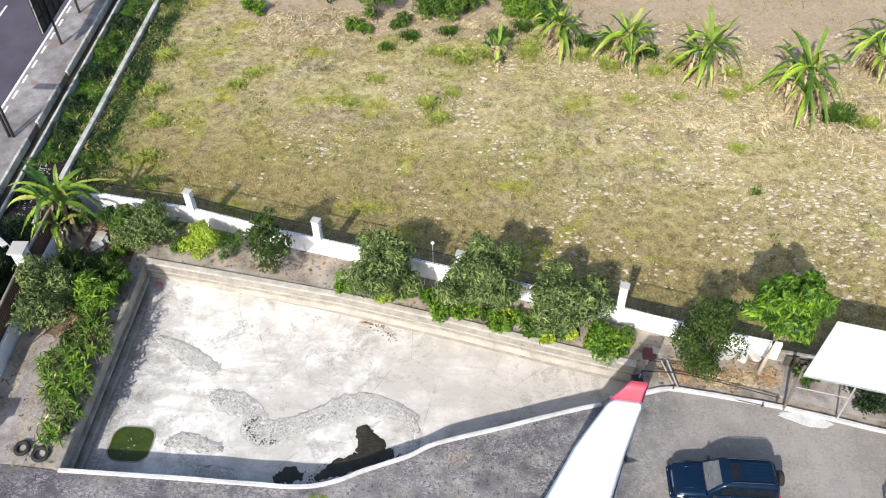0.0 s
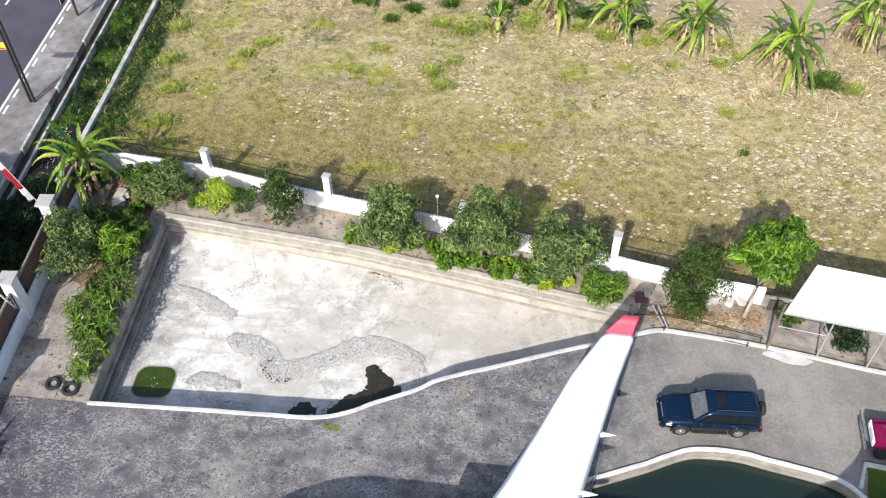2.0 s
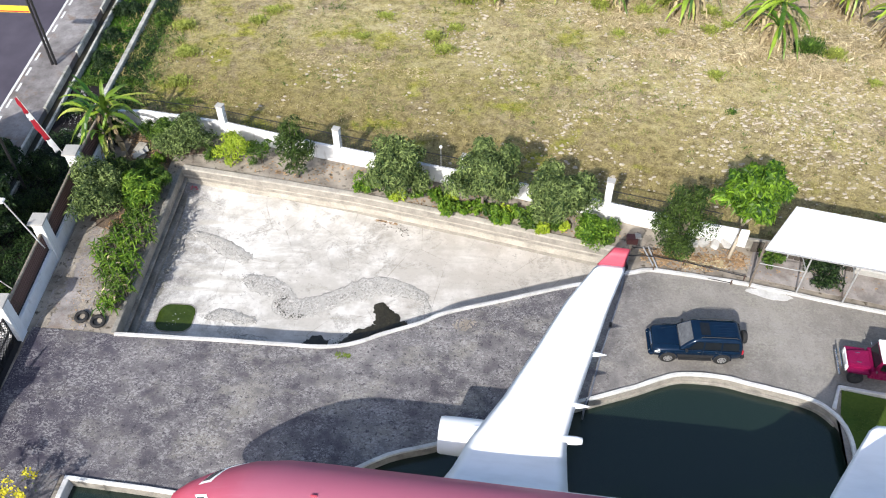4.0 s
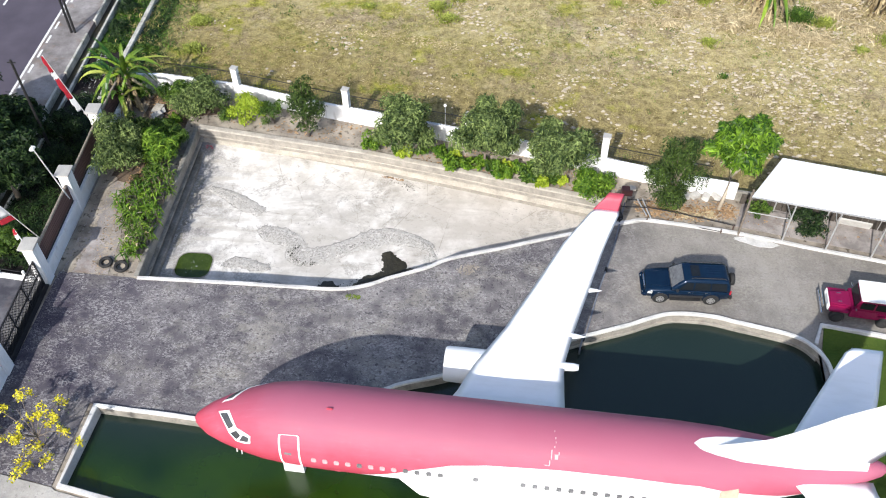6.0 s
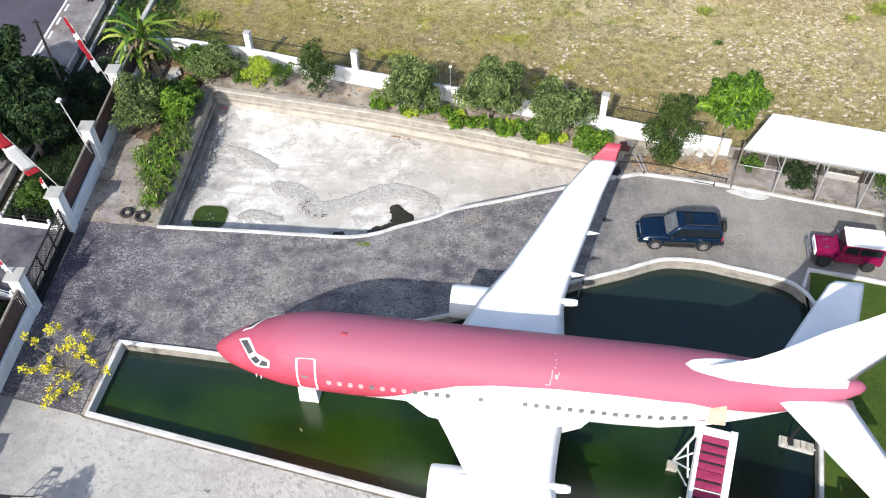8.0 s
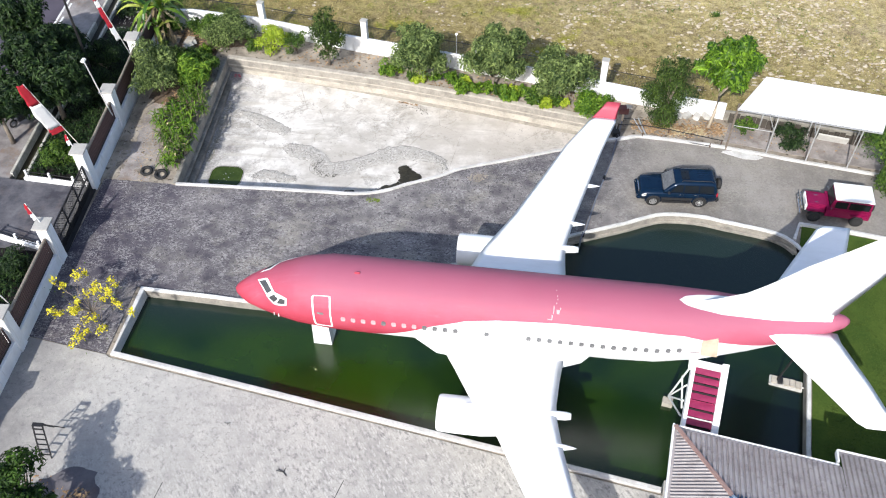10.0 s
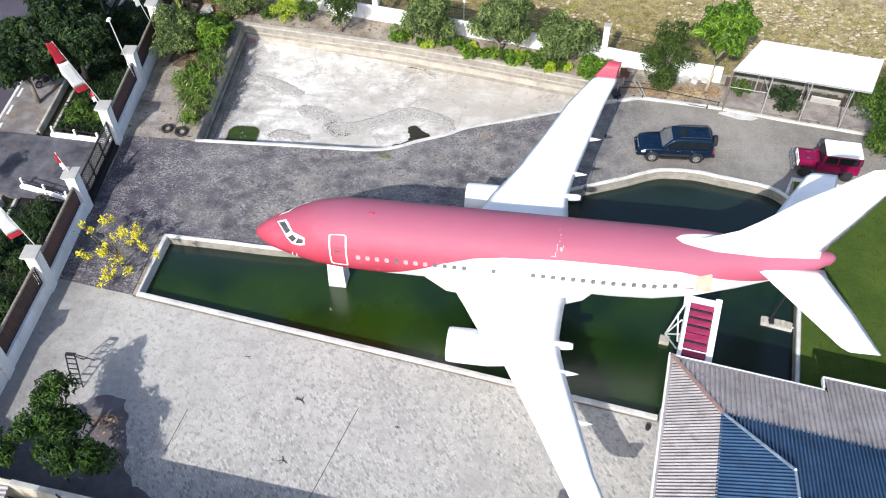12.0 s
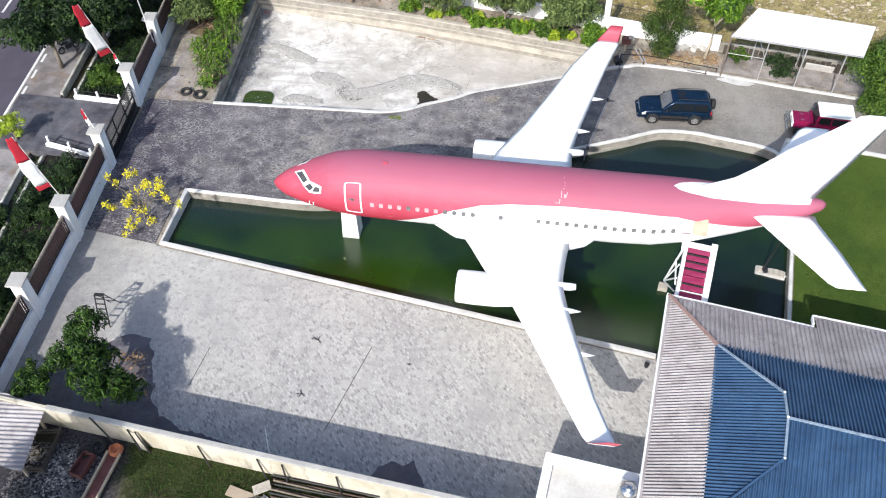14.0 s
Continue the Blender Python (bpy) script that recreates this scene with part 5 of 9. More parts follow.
wall_run("wall_north", [(-26.3, 34.6), (-24.5, 34.68), (-19.2, 33.9), (-12.4, 32.15), (-5.0, 30.45), (2.0, 28.8), (8.76, 27.0), (12.7, 26.1), (14.2, 25.78)], 0.24, FIELD - 0.1, 1.2, "white_wall", "low stained white masonry wall along the field")
# low grey wall added here to keep the shelter's back dark
wall_run("wall_north_east", [(14.2, 25.74), (16.5, 25.42), (24.2, 23.6)], 0.2, FIELD - 0.1, 0.7, "ditch_wall", "added low grey wall for the shade behind the shelter")
WEST_X = ((-8.2, -25.62), (5.0, -25.55), (10.0, -25.7), (16.6, -25.95), (22.4, -26.2), (28.4, -26.5), (34.5, -26.6))
def west_x(y):
    return float(np.interp(y, [p[0] for p in WEST_X], [p[1] for p in WEST_X]))
wall_run("wall_west_south", [(west_x(y), y) for y in (10.0, 4.0, -2.0, -8.2)], 0.24, FIELD - 0.1, 0.92, "white_wall", "low white masonry wall along the road")
wall_run("wall_west_north", [(west_x(y), y) for y in (34.5, 28.0, 22.0, 16.9)], 0.24, FIELD - 0.1, 0.92, "white_wall", "low white masonry wall along the road")
wall_run("wall_south", [(-25.7, -7.93), (-18.2, -9.07), (-10.7, -10.22), (1.2, -12.04)], 0.2, -0.2, 2.7, "old_wall", "mouldy yellowed boundary wall with dark streaks")
bm = bmesh.new()
ribbon(bm, [(-21.4, -8.58), (-14.2, -9.68), (-7.5, -10.71), (1.2, -12.04)], 0.14, 0.14, 2.68, 2.76)
tagged(part("wall_cap", bm, "concrete"), "grey capping of the boundary wall", "coping", kind="structure")


def bevelled_box(c, size, w=0.02):
    bm = box(bmesh.new(), c, size)
    bmesh.ops.bevel(bm, geom=bm.edges[:], offset=w, segments=1, affect="EDGES")
    return bm


def pillar(x, y, rz, height=3.05):
    ob = thing("gate_pillar", "white masonry pillar with a stained flat cap", "pillar", pose(x, y, 0, 0, 0, rz), "pillars of the road wall")
    bm = box(bmesh.new(), (0, 0, height / 2 - 0.45), (0.62, 0.72, height + 0.55))
    bmesh.ops.bevel(bm, geom=bm.edges[:], offset=0.02, segments=1, affect="EDGES")
    part("shaft", bm, "white_wall", ob)
    bm = box(bmesh.new(), (0, 0, height - 0.11), (0.78, 0.88, 0.08))
    part("cap", bm, "white_wall", ob)
    part("cap_slab", bevelled_box((0, 0, height - 0.03), (0.9, 1.0, 0.1)), "concrete", ob, "stained grey cap slab")
    return ob


for y in (28.35, 22.45, 16.55, 10.35, 4.2, -1.55):
    pillar(west_x(y) - 0.12, y, 2.0)


def wall_post(x, y, h, rz=-13.5):
    ob = thing("wall_post", "short white post on the field wall", "post", pose(x, y, 1.15, 0, 0, rz), "posts of the field wall")
    part("shaft", box(bmesh.new(), (0, 0, (h - 1.15) / 2), (0.42, 0.36, h - 1.15)), "white_wall", ob)
    part("cap", box(bmesh.new(), (0, 0, h - 1.15 + 0.03), (0.5, 0.44, 0.07)), "concrete", ob)


NORTH = [(-24.5, 34.68), (-19.2, 33.9), (-12.4, 32.15), (-5.0, 30.45), (2.0, 28.8), (8.76, 27.0), (12.7, 26.1)]
def north_y(x):
    return float(np.interp(x, [p[0] for p in NORTH], [p[1] for p in NORTH]))
for x, h in ((-18.85, 2.55), (-10.85, 2.65), (-2.55, 2.5), (6.1, 2.95)):
    wall_post(x, north_y(x), h)

# wire mesh above the field wall
for x0, x1 in ((-24.3, -19.1), (-18.6, -11.1), (-10.6, -2.8), (-2.3, 5.85), (6.35, 12.5)):
    ob = thing("mesh_fence", "dark thin wire mesh on top of the white wall", "fence", pose((x0 + x1) / 2, north_y((x0 + x1) / 2), 1.18), "mesh panels of the field wall")
    cx, cy = (x0 + x1) / 2, north_y((x0 + x1) / 2)
    def at(x, z):
        return (x - cx, north_y(x) - cy, z)
    bm = bmesh.new()
    k = int((x1 - x0) / 0.2)
    for i in range(k + 1):
        x = x0 + (x1 - x0) * i / k
        bar(bm, at(x, 0), at(x, 1.0), 0.012)
    for i in range(8):
        bar(bm, at(x0, 0.06 + i * 0.13), at(x1, 0.06 + i * 0.13), 0.01)
    part("mesh", bm, "iron", ob)
    part("top_wire", bar(bmesh.new(), at(x0, 1.03), at(x1, 1.03), 0.035), "iron", ob)

# rusty railing between the pillars of the road wall
pillar_y = (34.3, 28.35, 22.45, 16.55), (10.35, 4.2, -1.55, -7.7)
for run in pillar_y:
    for y0, y1 in zip(run, run[1:]):
        a, b = y1 + 0.42, y0 - 0.42
        ob = thing("railing_panel", "rusty brown picket railing with a pale top rail", "railing", pose(west_x((a + b) / 2) - 0.1, (a + b) / 2, 0.9, 0, 0, 0), "railings of the road wall")
        ox, oy = ob.matrix_basis.translation.x, ob.matrix_basis.translation.y
        k = int((b - a) / 0.16)
        me = None
        for i in range(k + 1):
            y = a + (b - a) * i / k
            if me is None:
                picket = part("picket", bevelled(box(bmesh.new(), (0, 0, 0.66), (0.04, 0.13, 1.24)), 0.012, 1), "railing_rust", ob)
                me = picket.data
            else:
                picket = new("picket", me)
                picket.parent = ob
            picket.location = (west_x(y) - 0.1 - ox, y - oy, 0)
        for z, r, mat, nm in ((1.32, 0.085, "old_rail", "top_rail"), (0.06, 0.06, "iron", "bottom_rail")):
            part(nm, rod(bmesh.new(), (west_x(a) - 0.1 - ox, a - oy, z), (west_x(b) - 0.1 - ox, b - oy, z), r), mat, ob, "pale round rail" if nm == "top_rail" else "")

# sliding lattice gate
gate = thing("gate", "closed black iron lattice gate between white pillars", "gate", pose(-25.95, 13.45, 0.03, 0, 0, 2.0))
bm = bmesh.new()
for z in (0.12, 1.0, 1.95):
    bar(bm, (0, -2.7, z), (0, 2.7, z), 0.07)
for y in (-2.7, -0.9, 0.9, 2.7):
    bar(bm, (0, y, 0.0), (0, y, 2.0), 0.08)
part("gate_frame", bm, "iron", gate)
bm = bmesh.new()
for k in range(-10, 28):
    y = -2.7 + k * 0.2
    for s in (1, -1):
        a = Vector((0.0, y if s > 0 else -y, 0.15))
        b = Vector((0.0, (y + 1.8) if s > 0 else -(y + 1.8), 1.95))
        lo, hi = -2.68, 2.68
        t0, t1 = 0.0, 1.0
        d = b - a
        ts = sorted(((lo - a.y) / d.y, (hi - a.y) / d.y))
        t0, t1 = max(t0, ts[0]), min(t1, ts[1])
        if t1 - t0 > 0.05:
            bar(bm, a + d * t0 + Vector((0.012 * s, 0, 0)), a + d * t1 + Vector((0.012 * s, 0, 0)), 0.03)
part("lattice", bm, "iron", gate)
part("rail", box(bmesh.new(), (0.12, 0, 0.0), (0.26, 5.6, 0.05)), "iron", gate, "black floor rail")
part("kick_plate", box(bmesh.new(), (-0.02, 0, 0.36), (0.02, 5.36, 0.46)), "iron", gate, "solid black lower plate")

# ---- road side ----
def strip(name, x0, x1, y0, y1, z, material, label, category, skirt=0.6, lean=-0.035):
    """A strip along the road, which runs a little off the y axis."""
    f = lambda x, y: (x + lean * (y - 30), y)
    return sheet(name, [f(x0, y0), f(x1, y0), f(x1, y1), f(x0, y1)], [], z, material, label, category, skirt)


strip("road", -46.0, -35.35, -300, 400, -0.28, "asphalt", "dark grey asphalt road", "road")
strip("pavement", -35.35, -32.3, -300, 400, -0.2, "verge", "pale packed roadside verge", "pavement")
# near-black soil holds the gloom under the roadside planting
strip("verge", -31.2, -27.0, -60, 33, -0.3, "dark_shaded_soil", "dark planted soil beside the road wall", "soil", 0.5)
strip("verge", -31.2, -28.9, 33, 39.5, -0.34, "dark_shaded_soil", "dark littered soil beside the roadside ditch", "soil", 0.5)
strip("line_edge", -35.6, -35.42, -120, 160, -0.272, "road_paint", "white edge line of the road", "road marking", 0.0)
for k in range(-30, 50):
    strip("line_dash", -35.16, -34.98, k * 1.9, k * 1.9 + 1.0, -0.19, "road_paint", "white dash beside the road edge", "road marking", 0.0)
for k in range(-10, 16):
    strip("line_centre", -40.6, -40.42, k * 9.0, k * 9.0 + 4.0, -0.272, "road_paint", "white centre dash of the road", "road marking", 0.0)
def bent(x, y):
    return (x - 0.035 * (y - 30), y)
for nm, x, gaps in (("ditch_wall_road", -32.3, ((-60, 11.0), (17.4, 34.5), (36.2, 41.2), (43.0, 47.2), (49.0, 120))), ("ditch_wall_field", -31.3, ((-60, 11.0), (17.4, 120),))):
    for y0, y1 in gaps:
        bm = bmesh.new()
        k = max(2, int((y1 - y0) / 2.5))
        ribbon(bm, [bent(x, y0 + (y1 - y0) * i / k) for i in range(k + 1)], 0.1, 0.1, FIELD - 0.3, -0.08)
        tagged(part(nm, bm, "mossy_kerb"), "mossy pale concrete side of the roadside ditch", "ditch wall", kind="structure")
# strip between the ditch walls, near-black all along
strip("ditch", -32.2, -31.4, -60, 120, -0.62, "damp", "near-black bottom of the roadside ditch", "ditch", 0.1)
bm = bmesh.new()
ribbon(bm, [(-29.3, 60.0), (-29.15, 52.0), (-29.0, 44.0), (-28.95, 37.6)], 0.17, 0.17, FIELD - 0.2, -0.2)
ribbon(bm, [(-28.98, 36.9), (-28.95, 33.3)], 0.17, 0.17, FIELD - 0.2, -0.12)
tagged(part("field_kerb", bm, "mossy_kerb"), "long mossy concrete kerb between field and road side", "kerb", kind="structure")

# driveway over the ditch with white low railings
sheet("driveway", [(-34.4, 11.6), (-25.7, 11.0), (-25.9, 16.4), (-34.6, 17.0)], [], 0.0, "driveway", "pale concrete driveway over the ditch", "driveway", 0.5)
for y0, y1 in ((16.85, 16.45), (11.95, 11.0)):
    ob = thing("driveway_parapet", "low white parapet with short posts and thin rails", "parapet", pose(-28.7, (y0 + y1) / 2, 0.0))
    oy = (y0 + y1) / 2
    part("beam", bar(bmesh.new(), (-1.9, y0 - oy, 0.1), (1.9, y1 - oy, 0.1), 0.26, 0.26), "white_wall", ob)
    for i in range(3):
        t = i / 2
        x, y = -1.7 + 3.2 * t, y0 + (y1 - y0) * t - oy
        part("post", box(bmesh.new(), (x, y, 0.42), (0.12, 0.12, 0.7)), "white_wall", ob)
    for z in (0.42, 0.68):
        part("rail", bar(bmesh.new(), (-1.7, y0 - oy, z), (1.5, y1 - oy, z), 0.04), "iron", ob, "thin dark rail")

# raised yard behind the south wall
sheet("yard_south", [(-60, -60), (2.0, -60), (1.2, -12.12), (-7.5, -10.8), (-14.2, -9.77), (-21.3, -8.68), (-26.0, -7.96), (-60, -4.0)], [], 1.2, "yard_ground", "untidy soil yard behind the boundary wall, shade-dark to the west", "yard", 2.0)


# ---- aircraft ----
plane = thing("airliner", "retired red and white twin-jet airliner standing over a pond", "aircraft", pose(-13.8, 6.21, 0, 0, 0, -3.6))
STATIONS = np.array([(0, 3.5, 0.03, 0.03), (0.12, 3.51, 0.25, 0.23), (0.3, 3.53, 0.42, 0.38), (0.8, 3.6, 0.78, 0.68), (1.6, 3.75, 1.13, 1.0), (2.6, 3.9, 1.46, 1.36), (3.6, 4.02, 1.7, 1.66), (5.0, 4.1, 1.85, 1.86), (6.5, 4.1, 1.88, 1.9), (19.0, 4.13, 1.88, 1.94), (21.0, 4.22, 1.85, 1.89), (23.0, 4.47, 1.65, 1.68), (25.0, 4.82, 1.28, 1.3), (27.0, 5.25, 0.86, 0.86), (28.6, 5.6, 0.5, 0.5), (29.15, 5.72, 0.3, 0.3), (29.35, 5.78, 0.12, 0.12)])


def hull(x, th, off=0.0):
    """A place on the fuselage: th 0 at the crown, positive to its port side."""
    zc, ry, rz = (np.interp(x, STATIONS[:, 0], STATIONS[:, k]) for k in (1, 2, 3))
    return (x, -(ry + off) * math.sin(th), zc + (rz + off) * math.cos(th))


bm = bmesh.new()
xs = sorted(set(STATIONS[:, 0]) | set(np.arange(0.5, 29.0, 0.5)))
loft(bm, [[hull(x, k * math.tau / 48) for k in range(48)] for x in xs])
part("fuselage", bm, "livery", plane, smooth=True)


def patch(bm, corners, off, n=5):
    """A four-cornered plate that follows the fuselage; corners as (x, th)."""
    (x0, a0), (x1, a1), (x2, a2), (x3, a3) = corners
    grid = []
    for i in range(n + 1):
        u = i / n
        row = []
        for j in range(n + 1):
            v = j / n
            x = (x0 * (1 - u) + x1 * u) * (1 - v) + (x3 * (1 - u) + x2 * u) * v
            a = (a0 * (1 - u) + a1 * u) * (1 - v) + (a3 * (1 - u) + a2 * u) * v
            row.append(bm.verts.new(hull(x, a, off)))
        grid.append(row)
    top = []
    for i in range(n):
        for j in range(n):
            top.append(bm.faces.new((grid[i][j], grid[i + 1][j], grid[i + 1][j + 1], grid[i][j + 1])))
    r = bmesh.ops.extrude_face_region(bm, geom=top)
    for v in [g for g in r["geom"] if isinstance(g, bmesh.types.BMVert)]:
        v.co.y *= 0.985
    return bm


for side in (1, -1):
    cw = part("cockpit_window", patch(bmesh.new(), [(1.4, side * 0.21), (1.97, side * 0.22), (2.5, side * 0.8), (2.1, side * 0.97)], 0.02), "aircraft_white", plane, "white-framed cockpit glazing")
    patch_b = patch(bmesh.new(), [(2.08, side * 0.98), (2.45, side * 0.78), (3.22, side * 1.0), (3.2, side * 1.23)], 0.022)
    patch(patch_b, [(2.08, side * 0.97), (3.18, side * 1.23), (2.9, side * 1.27), (2.48, side * 1.25)], 0.021, 3)
    part("window_frame", patch_b, "aircraft_white", cw)
    for quad in ([(1.53, 0.31), (1.89, 0.31), (2.34, 0.75), (2.1, 0.86)], [(2.2, 1.0), (2.5, 0.88), (2.73, 1.03), (2.5, 1.17)], [(2.83, 1.0), (3.12, 1.05), (3.1, 1.18), (2.66, 1.2)]):
        part("pane", patch(bmesh.new(), [(x, side * a) for x, a in quad], 0.04, 4), "cockpit_pane", cw)

# forward door: a raised white outline on the red hull
door = part("door", patch(bmesh.new(), [(4.6, 0.84), (5.38, 0.84), (5.42, 1.82), (4.66, 1.82)], 0.012, 6), "livery", plane, "closed red cabin door with a white outline")
outline = []
for (xa, ta), (xb, tb) in zip([(4.55, 0.84), (5.42, 0.82), (5.47, 1.84), (4.62, 1.84)], [(5.42, 0.82), (5.47, 1.84), (4.62, 1.84), (4.55, 0.84)]):
    outline += [(xa + (xb - xa) * k, ta + (tb - ta) * k) for k in (0.12, 0.3, 0.5, 0.7, 0.88)]
    outline.append((xb + (5.02 - xb) * 0.04, tb + (1.33 - tb) * 0.03))
bm = bmesh.new()
rings = [[(Vector(hull(x, a, 0.02)) + Vector((dx, 0, dz))) for dx, dz in ((-0.04, -0.03), (0.04, -0.03), (0.04, 0.03), (-0.04, 0.03))] for x, a in outline]
loft(bm, rings + rings[:1], False)
part("door_outline", bm, "aircraft_white", door, "white raised outline")
part("handle", patch(bmesh.new(), [(4.78, 1.3), (5.1, 1.3), (5.1, 1.36), (4.78, 1.36)], 0.03, 2), "chrome", door)

# cabin windows on the side that faces the house
wx = [6.06 + 0.495 * k for k in range(33)]
shared = None
for k, x in enumerate(wx):
    if k in (12, 13, 15, 16, 17):
        continue
    th = 1.44
    p = Vector(hull(x, th, 0.008))
    if shared is None:
        bm = bmesh.new()
        prism(bm, rounded(0.22, 0.26, 0.07, 3), -0.02, 0.012)
        w = part("cabin_window", bm, "pale_window", plane)
        shared = w.data
    else:
        w = new("cabin_window", shared)
        w.parent = plane
    if k < 8 and k != 4:
        if k == 0:
            pink = shared.copy()
            pink.materials[0] = M["pink_window"]
        w.data = pink
    w.matrix_basis = Matrix.Translation(p) @ Matrix.Rotation(radians(82), 4, "X")

# wings
def airfoil(le, te, z, thick, y, n=9):
    """A closed wing section at span y."""
    up, lo = [], []
    for i in range(n + 1):
        t = i / n
        x = le + (te - le) * t
        h = thick * (1.48 * math.sqrt(max(t, 0)) - 0.63 * t - 1.76 * t * t + 1.42 * t ** 3 - 0.51 * t ** 4)
        up.append((x, y, z + h)), lo.append((x, y, z - h * 0.7))
    return up + lo[-2:0:-1]


for s in (1, -1):
    secs = [(0.6, 9.9, 16.9, 2.95, 0.62), (1.9, 10.85, 16.75, 3.02, 0.58), (3.2, 11.65, 16.66, 3.13, 0.5), (4.6, 12.45, 16.62, 3.27, 0.42), (5.3, 12.95, 16.7, 3.34, 0.38), (6.8, 14.02, 17.1, 3.52, 0.32), (9.5, 15.38, 17.8, 3.86, 0.24), (12.2, 16.68, 18.5, 4.22, 0.18), (14.3, 17.7, 19.08, 4.52, 0.12), (14.6, 17.95, 19.1, 4.56, 0.08)]
    shift = (lambda y: float(np.interp(y, [3.0, 4.6, 6.8, 12.2, 14.3, 15.0], [0, -0.25, -0.52, -0.6, -0.32, -0.28]))) if s > 0 else (lambda y: 0.0)
    back = lambda y: float(np.interp(y, [2.0, 4.6, 7.0, 12.2, 14.5], [0, -0.1, -0.26, -0.24, -0.12 if s > 0 else 0.0]))
    wing = part("wing", loft(bmesh.new(), [airfoil(le + shift(y), te + back(y), z, th, s * y) for y, le, te, z, th in secs]), "aircraft_white", plane, smooth=True)
    tip = loft(bmesh.new(), [airfoil(17.85 + shift(14.6), 19.1 + back(14.6), 4.56, 0.08, s * 14.58), airfoil(18.25 + shift(14.6), 19.15 + back(14.6), 5.0, 0.06, s * 14.8), airfoil(18.6 + shift(14.6), 19.25 + back(14.6), 5.5, 0.04, s * 14.98)])
    part("winglet", tip, "winglet_red", wing, "small red upturned winglet", smooth=True)
    for y, x0, x1, w, blunt in ((5.1, 15.6, 17.2, 0.48, True), (6.8, 15.9, 17.5, 0.36, False), (9.55, 16.7, 18.2, 0.3, False)):
        z = 3.02 + (y - 1.9) * 0.122 - 0.26
        rings = []
        for t in np.linspace(0, 1, 8):
            r = w * (0.5 * math.sin(math.pi * min(1, 0.25 + t * 0.75)) if not blunt else 0.5 - 0.12 * t) + 0.01
            if blunt and t > 0.98:
                r *= 0.8
            rings.append([(x0 + (x1 - x0) * t, s * y + r * math.cos(a), z + 0.1 * t + r * 0.9 * math.sin(a)) for a in np.linspace(0, math.tau, 10, endpoint=False)])
        part("flap_fairing", loft(bmesh.new(), rings), "aircraft_white", wing, smooth=True)
    # engine
    rings, cz, cy = [], 2.36, s * 5.14
    dx = -0.36 if s > 0 else 0.0
    for x, r in ((11.14, 0.68), (11.1, 0.76), (11.12, 0.83), (11.25, 0.87), (12.0, 0.89), (13.2, 0.88), (14.3, 0.74), (14.9, 0.6), (14.9, 0.5)):
        rings.append([(x + dx, cy + r * math.cos(a), cz + r * math.sin(a)) for a in np.linspace(0, math.tau, 32, endpoint=False)])
    eng = part("engine", loft(bmesh.new(), rings), "aircraft_white", plane, smooth=True)
    # flat black disc gives the duct's inner darkness by colour
    part("intake", rod(bmesh.new(), (11.13 + dx, cy, cz), (11.17 + dx, cy, cz), 0.64, 0.64, 28), "black", eng)
    part("pylon", loft(bmesh.new(), [[(11.9, cy - 0.13, 3.1), (11.9, cy + 0.13, 3.1), (12.4, cy + 0.1, 3.3), (12.4, cy - 0.1, 3.3)], [(14.6, cy - 0.16, 2.4), (14.6, cy + 0.16, 2.4), (14.6, cy + 0.14, 3.3), (14.6, cy - 0.14, 3.3)]]), "aircraft_white", eng)
    # tailplane
    secs = [(0.45, 25.2, 28.9, 5.35, 0.22), (1.0, 25.75, 28.95, 5.42, 0.2), (3.3, 27.2, 29.7, 5.72, 0.14), (5.5, 28.62, 30.25, 6.0, 0.09), (5.75, 28.95, 30.3, 6.03, 0.06)]
    part("tailplane", loft(bmesh.new(), [airfoil(le, te, z, th, s * y) for y, le, te, z, th in secs]), "aircraft_white", plane, smooth=True)

# fin with its dorsal fillet
def fin_section(le, te, z, thick, n=9):
    out, back = [], []
    for i in range(n + 1):
        t = i / n
        h = thick * (1.48 * math.sqrt(t) - 0.63 * t - 1.76 * t * t + 1.42 * t ** 3 - 0.51 * t ** 4)
        x = le + (te - le) * t
        out.append((x, h, z)), back.append((x, -h, z))
    return out + back[-2:0:-1]


fin = [(21.3, 28.6, 5.6, 0.3), (22.2, 28.65, 6.0, 0.27), (23.35, 28.8, 6.45, 0.25), (24.5, 29.02, 7.05, 0.23), (25.25, 29.3, 7.75, 0.21), (25.95, 29.6, 8.5, 0.19), (26.55, 29.83, 9.2, 0.18), (27.85, 30.25, 10.35, 0.14), (29.1, 30.68, 11.55, 0.09), (29.4, 30.72, 11.63, 0.05)]
part("fin", loft(bmesh.new(), [fin_section(*r) for r in fin]), "aircraft_white", plane, smooth=True)
part("belly_fairing", loft(bmesh.new(), [[(x, ry * math.cos(a), 2.75 + rz * math.sin(a)) for a in np.linspace(0, math.tau, 24, endpoint=False)] for x, ry, rz in ((8.6, 0.3, 0.2), (9.4, 1.3, 0.55), (10.6, 2.05, 0.72), (13.0, 2.3, 0.8), (16.4, 2.25, 0.78), (17.6, 1.75, 0.6), (18.8, 0.5, 0.2))]), "aircraft_white", plane, smooth=True)
for x, th, h in ((6.55, 0.16, 0.12), (7.0, 1.9, 0.12)):
    p = hull(x, th)
    part("antenna", prism(bmesh.new(), [(p[0] - 0.1, p[1] - 0.015), (p[0] + 0.12, p[1] - 0.015), (p[0] + 0.16, p[1] + 0.015), (p[0] - 0.06, p[1] + 0.015)], p[2] - 0.03, p[2] + h), "winglet_red", plane)
